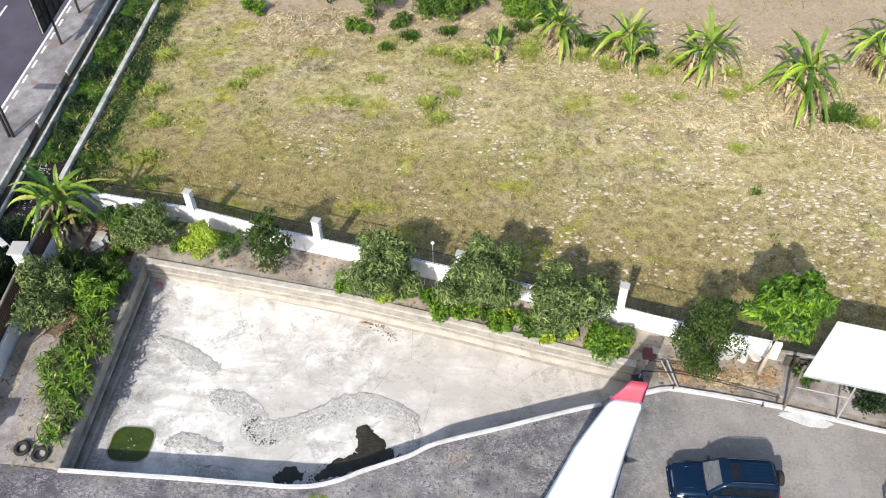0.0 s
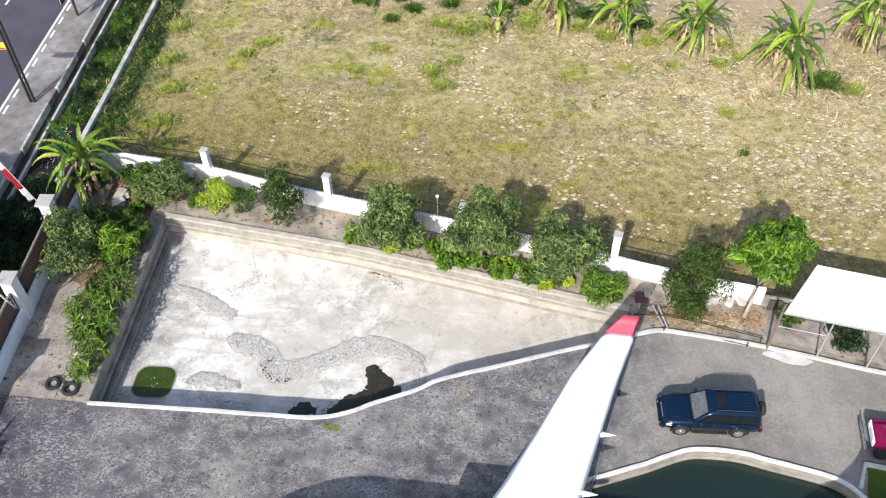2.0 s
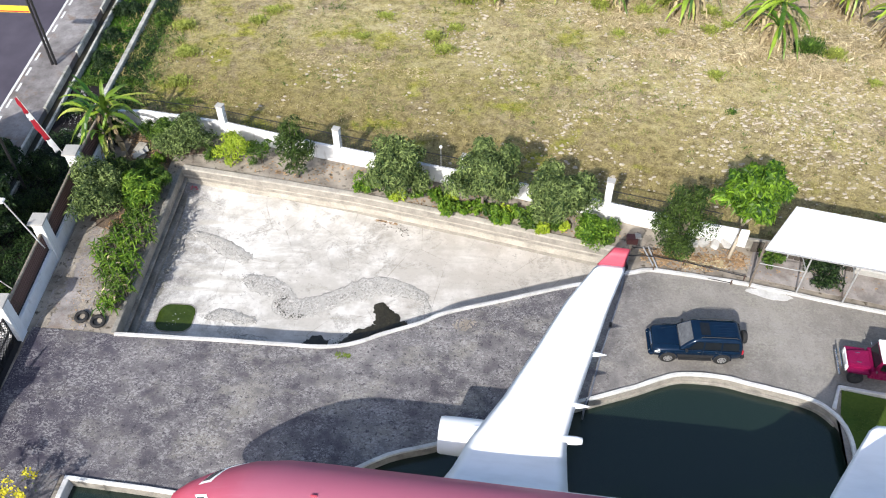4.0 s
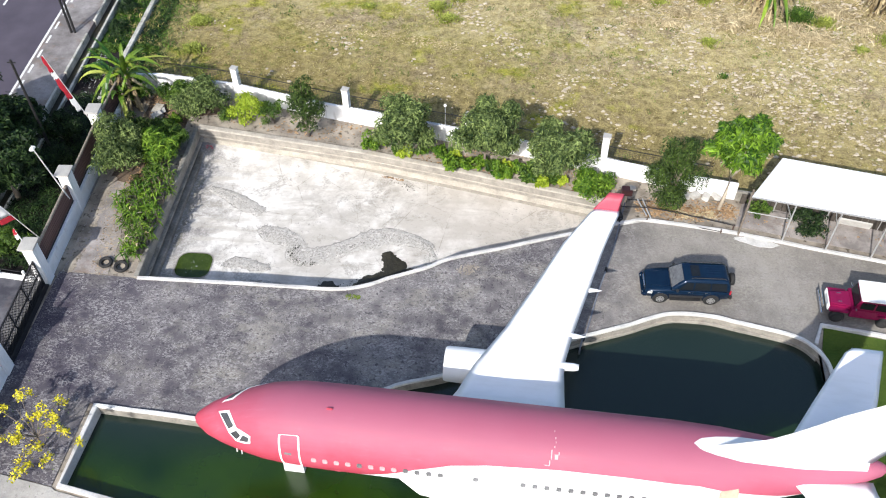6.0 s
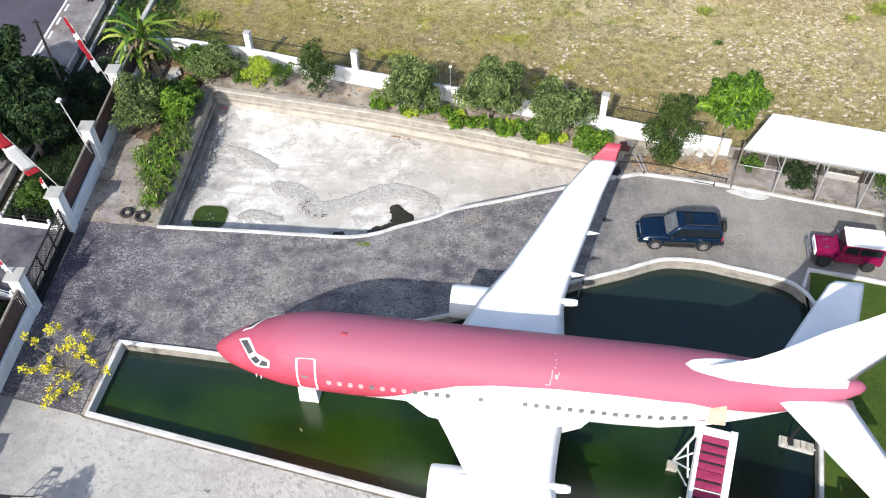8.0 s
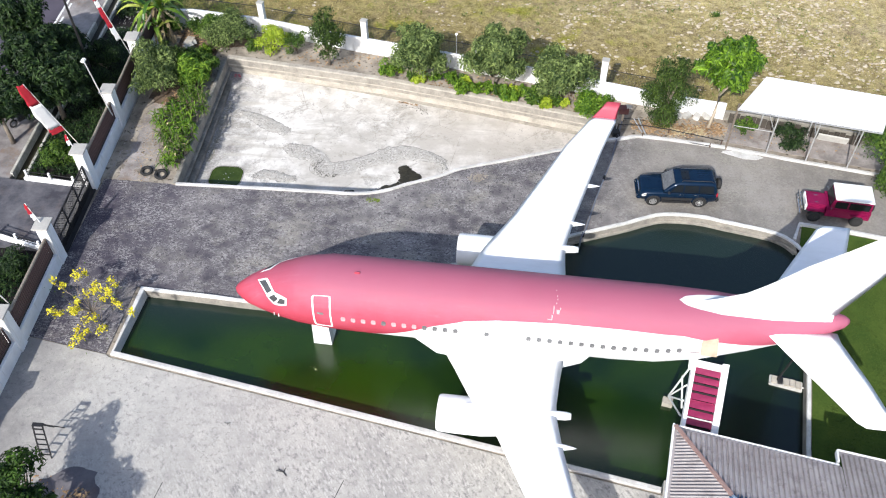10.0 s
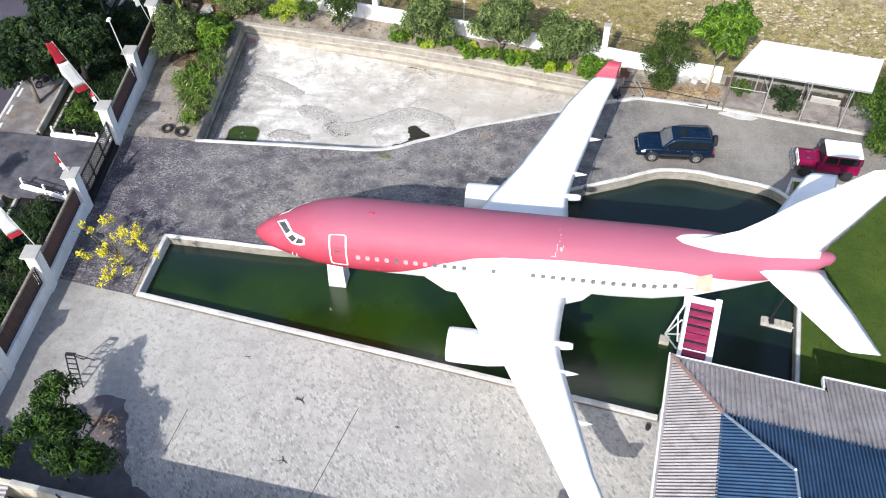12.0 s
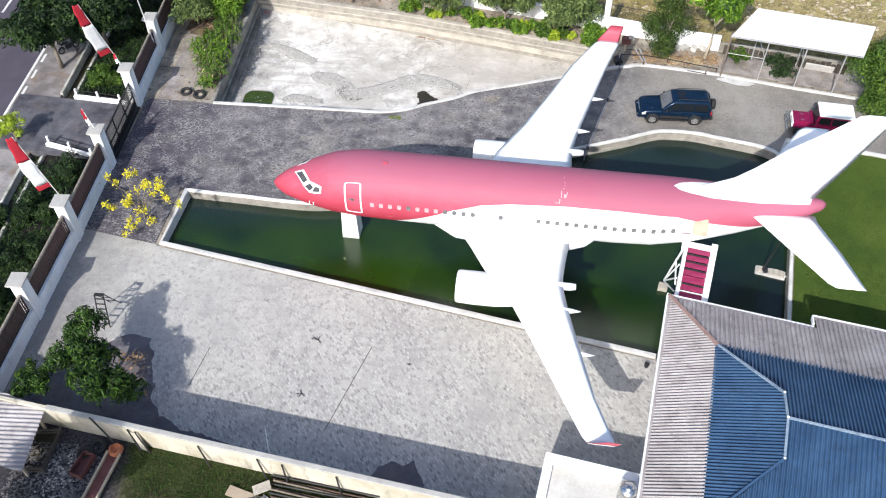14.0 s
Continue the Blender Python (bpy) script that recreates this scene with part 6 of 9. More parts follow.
for x in (3.1, 3.35):
    p = Vector(hull(x - 0.7, 1.75))
    part("probe", rod(bmesh.new(), p, p + Vector((0.05, -0.14, -0.05)), 0.025), "white_gloss", plane)
# worn patch of stripped paint on the crown
for k, (x, th, w, t) in enumerate(((16.0, 0.6, 0.05, 0.2), (16.2, 0.64, 0.16, 0.1), (16.3, 0.56, 0.05, 0.06), (16.12, 0.24, 0.05, 0.04), (16.14, 0.33, 0.04, 0.03), (16.1, 0.43, 0.06, 0.03), (16.06, 0.08, 0.04, 0.03), (15.95, 0.78, 0.05, 0.1), (15.85, 0.84, 0.25, 0.015))):
    part("paint_scar", patch(bmesh.new(), [(x - w / 2, th - t / 2), (x + w / 2, th - t / 2), (x + w * 0.4, th + t / 2), (x - w * 0.3, th + t / 2)], 0.006, 3), "pink_window", plane)
# rear door, folded out, cream inside
rear = part("rear_door", bevelled(box(bmesh.new(), (23.2, -1.62, 5.0), (0.74, 0.1, 0.98), 0, -48, 0), 0.03), "cream", plane, "open cream-lined rear door")
part("door_arm", bar(bmesh.new(), (22.3, -1.75, 4.5), (22.8, -1.7, 4.5), 0.06), "chrome", rear)

# supports
def support(name, x, y, z0, z1, w0, w1, label, mat="white_wall"):
    ob = thing(name, label, "support", pose(x, y, z0, 0, 0, -3.6))
    part("shaft", loft(bmesh.new(), [[(-w0 / 2, -w0 / 2, -0.8), (w0 / 2, -w0 / 2, -0.8), (w0 / 2, w0 / 2, -0.8), (-w0 / 2, w0 / 2, -0.8)], [(-w1 / 2, -w1 / 2, z1 - z0), (w1 / 2, -w1 / 2, z1 - z0), (w1 / 2, w1 / 2, z1 - z0), (-w1 / 2, w1 / 2, z1 - z0)]]), mat, ob)
    return ob


support("nose_support", -9.68, 6.35, WATER, 2.45, 1.05, 0.8, "white concrete pillar rising from the pond under the nose")
support("main_support", 0.1, 3.9, WATER, 2.6, 1.0, 0.8, "white concrete pillar rising from the pond under the wing")
support("main_support", 0.4, 6.9, WATER, 2.6, 1.0, 0.8, "white concrete pillar rising from the pond under the wing")
pad = thing("tail_pad", "cream concrete block in the pond carrying a dark strut", "concrete block", pose(14.55, 5.0, WATER, 0, 0, -14))
part("block", bevelled(box(bmesh.new(), (0, 0, -0.24), (1.65, 0.6, 0.72)), 0.03), "pale_concrete", pad)
for k in range(5):
    part("brick", bevelled(box(bmesh.new(), (-0.6 + 0.3 * k, 0.03 * (k % 2), 0.17), (0.26, 0.44, 0.1), 4 * (k % 3)), 0.015, 1), "coping" if k != 1 else "iron", pad)
part("strut", rod(bmesh.new(), (-0.45, 0.0, 0.2), (0.3, 0.35, 5.35), 0.05), "iron", pad)
part("pipe", rod(bmesh.new(), (0.8, 0, 0.05), (1.35, -0.1, 0.1), 0.04), "white_gloss", pad)

# boarding stair from the rear door down to the house
stair = thing("boarding_stair", "maroon-treaded boarding stair with white stringers", "stair", pose(9.45, 2.8, 0, 0, 0, -12))
top, bottom, length = 3.6, 1.2, 4.6
n_steps = 13
sh = None
for k in range(n_steps):
    t = k / n_steps
    p = (0.0, -length * (t + 0.5 / n_steps), top + (bottom - top) * t - 0.04)
    if sh is None:
        tread = part("tread", loft(bmesh.new(), [[(-0.57, 0.15, 0.0), (0.57, 0.15, 0.0), (0.57, 0.15, 0.05), (-0.57, 0.15, 0.05)], [(-0.57, -0.165, 0.0), (0.57, -0.165, 0.0), (0.57, -0.165, 0.05), (-0.57, -0.165, 0.05)]]), "red_step", stair)
        sh = tread.data
    else:
        tread = new("tread", sh)
        tread.parent = stair
    tread.location = p
for k in range(n_steps):
    t = (k + 0.98) / n_steps
    # mostly black, standing for the dark gaps between the treads
    part("gap_riser", box(bmesh.new(), (0.0, -length * t, top + (bottom - top) * t + 0.02), (1.14, 0.02, 0.12)), ("red_step", "black", "black", "red_step", "black", "white_wall")[k % 6] if k % 2 else "black", stair)
for sx, hw in ((-0.67, 0.08), (0.72, 0.15)):
    part("stringer", loft(bmesh.new(), [[(sx - hw, 0.25, top - 0.4), (sx + hw, 0.25, top - 0.4), (sx + hw, 0.25, top + 0.35), (sx - hw, 0.25, top + 0.35)], [(sx - hw, -length, bottom - 0.4), (sx + hw, -length, bottom - 0.4), (sx + hw, -length, bottom + 0.35), (sx - hw, -length, bottom + 0.35)]]), "white_wall", stair, "white side wall")
part("landing", box(bmesh.new(), (-0.15, 0.15, top - 0.08), (1.5, 0.55, 0.12)), "white_wall", stair)
part("foot", box(bmesh.new(), (-1.2, 0.35, WATER - 0.15), (0.5, 0.42, 0.9)), "coping", stair, "pale concrete footing")
for a, b in (((-1.25, 0.35, 0.2), (-0.8, 0.1, 3.2)), ((-1.25, 0.35, 0.2), (-0.8, -0.6, 2.8)), ((-1.25, 0.35, 0.2), (-0.8, -1.2, 2.4)), ((-1.25, 0.35, 0.2), (-0.8, -1.8, 2.0)), ((-0.95, 0.3, 2.2), (-0.8, -1.5, 2.2)), ((-1.25, 0.35, 0.2), (-0.6, 0.5, 3.4))):
    part("strut", rod(bmesh.new(), a, b, 0.045), "white_gloss", stair)


# ---- house ----
H_O, H_A = Vector((7.68, -0.12, 0)), radians(-11.4)
H_U, H_V = Vector((math.cos(H_A), math.sin(H_A), 0)), Vector((math.sin(H_A), -math.cos(H_A), 0))


def hp(u, v, z):
    """A place of the house: u along its pond side, v away from the pond."""
    return H_O + H_U * u + H_V * v + Vector((0, 0, z))


def corrugated(poly, across, pitch=0.2, depth=0.06, per=8, sharp=1.8, crest=0.0):
    """A corrugated sheet over a flat convex polygon of the world; across is the way from wave to wave."""
    p = [Vector(q) for q in poly]
    nrm = Vector((0, 0, 0))
    for i in range(len(p)):
        nrm += (p[i] - p[0]).cross(p[(i + 1) % len(p)] - p[0])
    nrm.normalize()
    if nrm.z < 0:
        nrm = -nrm
    ux = (Vector(across) - nrm * Vector(across).dot(nrm)).normalized()
    uy = nrm.cross(ux)
    flat = [((q - p[0]).dot(ux), (q - p[0]).dot(uy)) for q in p]
    lo, hi = min(f[0] for f in flat), max(f[0] for f in flat)
    k = max(2, int((hi - lo) / pitch * per))
    bm = bmesh.new()
    prev = None
    for i in range(k + 1):
        x = lo + 1e-4 + (hi - lo - 2e-4) * i / k
        ys = []
        for (x0, y0), (x1, y1) in zip(flat, flat[1:] + flat[:1]):
            if (x0 - x) * (x1 - x) <= 0 and abs(x1 - x0) > 1e-9:
                ys.append(y0 + (y1 - y0) * (x - x0) / (x1 - x0))
        if len(ys) < 2:
            continue
        h = depth * math.tanh(sharp * (crest + math.cos(x / pitch * math.tau)))
        row = [bm.verts.new(p[0] + ux * x + uy * y + nrm * h) for y in (min(ys), max(ys))]
        if prev:
            bm.faces.new((prev[0], row[0], row[1], prev[1]))
        prev = row
    return bm


house = thing("house", "single-storey house with grey and blue corrugated hip roof", "house", pose(*H_O))
house.matrix_basis = Matrix.Identity(4)
E_U = 26.0
g_n, g_w = 3.47, 2.36
zg = 4.56
e_z = 3.3 + 0.14 * (zg - 3.3) / g_n
roof = part("roof", corrugated([hp(0.13, 0.19, e_z + 0.02), hp(7.05, 0.25, e_z + 0.04), hp(7.05, g_n, zg), hp(g_w, g_n, zg)], H_U, 0.222, 0.05, 14, 3.2, 0.45), "grey_roof", house, "weathered grey corrugated eaves")
part("roof_sheet", corrugated([hp(7.05, -0.58, 3.168), hp(E_U, -0.58, 3.168), hp(E_U, g_n, zg), hp(7.05, g_n, zg)], H_U, 0.222, 0.05, 14, 3.2, 0.45), "grey_roof", roof)
part("roof_sheet", corrugated([hp(0.095, 0.14, e_z), hp(g_w, g_n, zg), hp(g_w, 14.5, zg), hp(0.095, 14.5, e_z)], H_V, 0.16, 0.055, 10, 2.4, -0.1), "grey_roof", roof)
n2, pk, n3 = hp(5.03, 6.1, 5.72), hp(5.15, 7.42, 5.9), hp(5.13, 9.2, 5.62)
blue = part("upper_roof", corrugated([hp(g_w - 0.1, g_n - 0.1, zg - 0.02), n2, pk, n3, hp(g_w - 0.1, 12.1, zg - 0.02)], H_V, 0.16, 0.055, 10, 2.4, -0.1), "blue_roof", house, "dusty blue corrugated upper roof")
part("roof_sheet", corrugated([hp(g_w - 0.1, g_n - 0.1, zg - 0.02), hp(E_U, g_n - 0.1, zg - 0.02), hp(E_U, 7.42, 5.9), hp(5.15, 7.42, 5.9), hp(5.03, 6.1, 5.43)], H_U, 0.16, 0.06, 10, 2.6, 0.2), "blue_roof", blue)
part("roof_sheet", corrugated([pk, hp(E_U, 7.42, 5.9), hp(E_U, 13.5, 4.2), hp(1.4, 13.5, 4.2), n3 - Vector((0, 0, 0.2))], H_U, 0.2), "blue_roof", blue)
for a, b, mat, nm in ((hp(0, 0, 3.34), hp(g_w, g_n, zg + 0.04), "hip_tile", "hip_cap"), (hp(g_w, g_n, zg + 0.06), n2 + Vector((0, 0, 0.06)), "ridge_blue", "hip_cap"), (n2 + Vector((0, 0, 0.05)), pk + Vector((0, 0, 0.05)), "ridge_blue", "ridge_cap"), (pk + Vector((0, 0, 0.05)), n3 + Vector((0, 0, 0.05)), "ridge_blue", "ridge_cap"), (pk + Vector((0, 0, 0.05)), hp(E_U, 7.42, 5.95), "ridge_blue", "ridge_cap"), (n3 + Vector((0, 0, 0.05)), hp(1.4, 13.3, 4.3), "blue_roof", "hip_cap")):
    part(nm, bar(bmesh.new(), a, b, 0.17 if mat == "hip_tile" else 0.1, 0.08), mat, roof if mat == "hip_tile" else blue, "dull reddish hip cap" if mat == "hip_tile" else "")
for q in (n2, pk, n3):
    bm = bmesh.new()
    bmesh.ops.create_icosphere(bm, subdivisions=2, radius=0.06, matrix=Matrix.Translation(q + Vector((0, 0, 0.1))))
    part("finial", bm, "white_gloss", blue, smooth=True)
for a, b in ((hp(-0.06, -0.02, 3.19), hp(7.0, 0.06, 3.18)), (hp(6.98, -0.78, 3.02), hp(E_U, -0.78, 3.02)), (hp(-0.06, -0.1, 3.2), hp(-0.06, 14.5, 3.2)), (hp(6.98, -0.74, 3.02), hp(6.98, -0.1, 3.18))):
    part("fascia", bar(bmesh.new(), a, b, 0.08, 0.24), "white_wall", house, "white fascia board")
for a, b in ((hp(0.0, 0.1, 3.25), hp(7.05, 0.17, 3.25)), (hp(7.05, -0.65, 3.07), hp(E_U, -0.65, 3.07)), (hp(0.06, 0.12, 3.25), hp(0.06, 14.5, 3.25))):
    part("gutter", bar(bmesh.new(), a, b, 0.17, 0.08), "grey_roof", house, "shallow grey eaves gutter")
bm = bmesh.new()
loft(bm, [[hp(1.1, 2.2, -0.1), hp(E_U, 2.2, -0.1), hp(E_U, 13.2, -0.1), hp(1.1, 13.2, -0.1)], [hp(1.1, 2.2, 3.7), hp(E_U, 2.2, 3.7), hp(E_U, 13.2, 3.7), hp(1.1, 13.2, 3.7)]])
part("wall", bm, "white_wall", house)
for k in range(5):
    part("post", bar(bmesh.new(), hp(0.5, 1.0 + 2.9 * k, -0.1), hp(0.5, 1.0 + 2.9 * k, 3.4), 0.2), "white_wall", house)
bm = bmesh.new()
prism(bm, [tuple(hp(u, v, 0)[:2]) for u, v in ((6.4, -0.95), (E_U, -0.95), (E_U, 13), (0.2, 13), (0.2, 1.0), (2.2, 0.9))], -1.4, 0.05)
part("plinth", bm, "concrete", house)

# flat-roofed outbuilding with a parapet, and a steel water tank on it
ann = thing("outbuilding", "small white flat-roofed outbuilding with a parapet", "outbuilding", pose(0, 0, 0))
def quad_ring(bm, c, z0, z1, w):
    n = len(c)
    cx, cy = sum(p[0] for p in c) / n, sum(p[1] for p in c) / n
    inn = []
    for x, y in c:
        d = Vector((cx - x, cy - y)).normalized() * w * 1.35
        inn.append((x + d.x, y + d.y))
    loft(bm, [[(x, y, z0) for x, y in c], [(x, y, z1) for x, y in c], [(x, y, z1) for x, y in inn], [(x, y, z0) for x, y in inn]], False)
    return inn
corners = [(1.62, -8.95), (5.95, -9.75), (5.1, -14.2), (0.75, -13.4)]
bm = bmesh.new()
quad_ring(bm, corners, -0.1, 2.6, 0.42)
part("parapet", bm, "white_wall", ann)
part("flat_roof", prism(bmesh.new(), [(x * 0.98 + 3.3 * 0.02, y * 0.98 - 11.5 * 0.02) for x, y in corners], 2.0, 2.3), "pale_roof", ann)
tank = thing("water_tank", "round polished steel water tank on the outbuilding roof", "water tank", pose(5.05, -10.75, 2.28))
bm = bmesh.new()
prof = ((0.0, 0.34), (0.06, 0.4), (0.85, 0.4), (0.97, 0.36), (1.05, 0.22), (1.07, 0.16), (1.12, 0.15), (1.12, 0.02))
loft(bm, [[(r * math.cos(a), r * math.sin(a), z) for a in np.linspace(0, math.tau, 28, endpoint=False)] for z, r in prof])
part("drum", bm, "steel", tank, smooth=True)


# ---- cage shelter by the field wall ----
shelter = thing("shelter", "open shelter with a bright corrugated lean-to roof on pipe posts", "shelter", pose(0, 0, 0))
c_nw, c_ne, c_se, c_sw = Vector((15.95, 25.2, 3.95)), Vector((23.4, 23.55, 3.95)), Vector((21.95, 20.4, 3.7)), Vector((13.75, 22.1, 3.72))
part("roof", corrugated([c_nw, c_ne, c_se, c_sw], (c_se - c_sw), 0.2, 0.009), "white_roof", shelter, "bright zinc corrugated roof")
for a, b in ((c_sw, c_se), (c_nw, c_ne), (c_sw, c_nw), (c_se, c_ne)):
    part("beam", bar(bmesh.new(), a - Vector((0, 0, 0.07)), b - Vector((0, 0, 0.07)), 0.05, 0.07), "pipe", shelter)
for x, y, r, mat in ((13.92, 22.62, 0.07, "bark"), (16.35, 22.12, 0.045, "pipe"), (18.75, 21.6, 0.045, "pipe"), (21.2, 21.1, 0.045, "pipe"), (16.4, 24.8, 0.045, "pipe"), (19.4, 24.2, 0.045, "pipe"), (22.3, 23.6, 0.045, "pipe")):
    part("post", rod(bmesh.new(), (x, y, -0.05), (x, y, 3.7), r), mat, shelter)
for a, b, z in (((13.92, 22.62), (16.35, 22.12), 2.0), ((16.35, 22.12), (16.4, 24.8), 2.1), ((18.75, 21.6), (19.4, 24.2), 2.1)):
    part("rail", rod(bmesh.new(), (*a, z), (*b, z), 0.025), "pipe", shelter)
# unseen plank screen, added to darken the space under the shelter roof
back = thing("added_back_screen", "added low screen of dark weathered planks for the gloom behind the shelter", "screen", pose(14.4, 25.35, 0))
for k in range(24):
    t = k / 24
    part("plank", box(bmesh.new(), (0.2 + 8.2 * t, -1.9 * t, 0.36 + 0.04 * math.sin(k * 2.3)), (0.31, 0.03, 0.8 + 0.1 * math.sin(k * 1.7)), -13 + 2 * math.sin(k)), "old_plank", back)
slab = thing("leaning_slab", "long pale slab leaning under the shelter roof", "slab", pose(20.9, 23.75, 0.0, 0, 0, -13))
part("slab", bevelled(box(bmesh.new(), (0, 0, 0.3), (1.9, 0.12, 0.6), 0, 18), 0.02), "pale_concrete", slab)
bm = bmesh.new()
rng = np.random.default_rng(5)
prism(bm, [(14.9 + 1.25 * math.cos(a) * rng.uniform(0.85, 1.1), 22.1 + (0.36 + 0.08 * math.cos(a)) * math.sin(a) * rng.uniform(0.8, 1.15) - 0.22 * math.cos(a)) for a in np.linspace(0, math.tau, 26, endpoint=False)], 0.0, 0.045)
tagged(part("whitewash_spill", bm, "kerb_white"), "spilled whitewash patch beside the kerb", "stain", kind="stuff")


# ---- vehicles ----
def wheel(parent, x, y, r, w, out, rim="rim"):
    bm = bmesh.new()
    prof = ((-w / 2, r * 0.72), (-w / 2, r * 0.92), (-w * 0.36, r), (w * 0.36, r), (w / 2, r * 0.92), (w / 2, r * 0.72))
    loft(bm, [[(rr * math.cos(a), yy, rr * math.sin(a)) for a in np.linspace(0, math.tau, 22, endpoint=False)] for yy, rr in prof])
    wh = part("wheel", bm, "tyre", parent, smooth=True)
    wh.location = (x, y, r)
    bm = bmesh.new()
    s = out * w / 2
    rod(bm, (0, s * 0.6, 0), (0, s * 1.02, 0), r * 0.66, r * 0.62, 18)
    rod(bm, (0, s, 0), (0, s * 1.12, 0), r * 0.2, r * 0.16, 10)
    part("rim", bm, rim, wh)
    # black studs stand in for the dark holes of the rim
    bm = bmesh.new()
    for k in range(6):
        a = k * math.tau / 6
        rod(bm, (r * 0.42 * math.cos(a), s * 0.98, r * 0.42 * math.sin(a)), (r * 0.42 * math.cos(a), s * 1.05, r * 0.42 * math.sin(a)), r * 0.1, r * 0.1, 7)
    part("rim_hole", bm, "black", wh, kind="stuff")
    return wh


def hexa(bm, lo, hi):
    """A six-sided solid between two four-cornered loops."""
    return loft(bm, [lo, hi])


def suv(m):
    car = thing("suv", "parked dark navy off-road car with roof rails and spare wheel", "car", m)
    def section(x, w, zb, zt, crown):
        half = [(0.0, zt + crown), (w * 0.45, zt + crown * 0.85), (w * 0.8, zt + crown * 0.3), (w * 0.95, zt - 0.04), (w, zt - 0.14), (w * 1.0, zt - 0.3), (w * 0.985, zb + 0.12), (w * 0.93, zb)]
        return [(x, y, z) for y, z in half] + [(x, -y, z) for y, z in half[:0:-1]]
    rows = [(0.0, 0.66, 0.46, 0.74, 0.0), (0.05, 0.78, 0.42, 0.88, 0.01), (0.16, 0.86, 0.4, 0.97, 0.03), (0.4, 0.91, 0.4, 1.02, 0.045), (0.9, 0.94, 0.4, 1.06, 0.055), (1.5, 0.945, 0.4, 1.1, 0.05), (2.6, 0.945, 0.4, 1.12, 0.0), (4.4, 0.94, 0.4, 1.12, 0.0), (4.72, 0.91, 0.42, 1.1, 0.0), (4.84, 0.86, 0.46, 1.06, 0.0), (4.88, 0.78, 0.5, 1.0, 0.0)]
    b = part("body", loft(bmesh.new(), [section(*r) for r in rows]), "suv_paint", car, smooth=True)
    for sd in (1, -1):
        part("bonnet_crease", tube(bmesh.new(), [(0.3, sd * 0.5, 1.045), (0.9, sd * 0.56, 1.1), (1.5, sd * 0.6, 1.14)], 0.018, 6), "suv_paint", b, smooth=True)
    part("bonnet_gap", box(bmesh.new(), (1.5, 0, 1.145), (0.1, 1.3, 0.03)), "black", b)
    rings = []
    for z, x0, x1, w, r in ((1.06, 1.4, 4.82, 0.9, 0.1), (1.2, 1.52, 4.8, 0.885, 0.12), (1.45, 1.78, 4.75, 0.83, 0.14), (1.66, 2.02, 4.68, 0.775, 0.16), (1.77, 2.18, 4.6, 0.72, 0.2), (1.83, 2.36, 4.48, 0.62, 0.22), (1.85, 2.6, 4.25, 0.45, 0.2)):
        cx, hx = (x0 + x1) / 2, (x1 - x0) / 2
        rings.append([(cx + px, py, z) for px, py in rounded(2 * hx, 2 * w, r, 4)])
    c = part("cabin", loft(bmesh.new(), rings), "suv_paint", car, smooth=True)
    def pane(parent, pts, off, mat="glass", name="window"):
        p = [Vector(q) for q in pts]
        nn = (p[1] - p[0]).cross(p[2] - p[0]).normalized() * off
        return part(name, loft(bmesh.new(), [[q + nn for q in p], [q - nn for q in p]]), mat, parent)
    pane(c, [(1.5, -0.74, 1.17), (1.5, 0.74, 1.17), (2.1, 0.6, 1.73), (2.1, -0.6, 1.73)], 0.025, "windscreen", "windscreen")
    pane(c, [(4.81, -0.72, 1.2), (4.81, 0.72, 1.2), (4.7, 0.6, 1.66), (4.7, -0.6, 1.66)], 0.02)
    for k, y in enumerate((-0.3, 0.25)):
        part("wiper", bar(bmesh.new(), (1.52, y, 1.21), (1.66, y + 0.42, 1.36), 0.02), "black", c)
    for sd in (1, -1):
        for x0, x1, t0, t1 in ((1.86, 2.66, 2.26, 2.66), (2.74, 3.62, 2.74, 3.6), (3.7, 4.6, 3.68, 4.5)):
            pane(c, [(x0, sd * 0.893, 1.16), (x1, sd * 0.893, 1.16), (t1, sd * 0.778, 1.66), (t0, sd * 0.778, 1.66)], 0.014)
        part("roof_rail", tube(bmesh.new(), [(2.5, sd * 0.62, 1.83), (2.6, sd * 0.62, 1.91), (4.35, sd * 0.62, 1.91), (4.48, sd * 0.62, 1.82)], 0.024, 7), "black", c)
        part("side_step", bevelled(box(bmesh.new(), (2.36, sd * 0.95, 0.38), (1.8, 0.2, 0.07)), 0.02), "black", car)
        part("cladding", bevelled(box(bmesh.new(), (2.37, sd * 0.945, 0.62), (1.95, 0.05, 0.2)), 0.015), "black", b)
        part("mirror", bevelled(box(bmesh.new(), (1.78, sd * 1.02, 1.2), (0.13, 0.22, 0.17)), 0.04), "black", car)
        part("headlight", loft(bmesh.new(), [[(0.06, sd * 0.5, 0.86), (0.16, sd * 0.86, 0.86), (0.16, sd * 0.86, 0.7), (0.03, sd * 0.5, 0.7)], [(0.22, sd * 0.5, 0.975), (0.42, sd * 0.9, 0.96), (0.42, sd * 0.92, 0.76), (0.2, sd * 0.5, 0.72)]]), "lamp_glass", b)
        part("tail_light", bevelled(box(bmesh.new(), (4.82, sd * 0.83, 0.98), (0.1, 0.12, 0.3)), 0.02), "red_cloth", b)
        for x in (2.5, 3.45):
            part("door_handle", box(bmesh.new(), (x, sd * 0.952, 1.0), (0.16, 0.03, 0.03)), "chrome", b)
        for x in (2.7, 3.66):
            part("door_gap", box(bmesh.new(), (x, sd * 0.944, 0.78), (0.014, 0.014, 0.62)), "black", b)
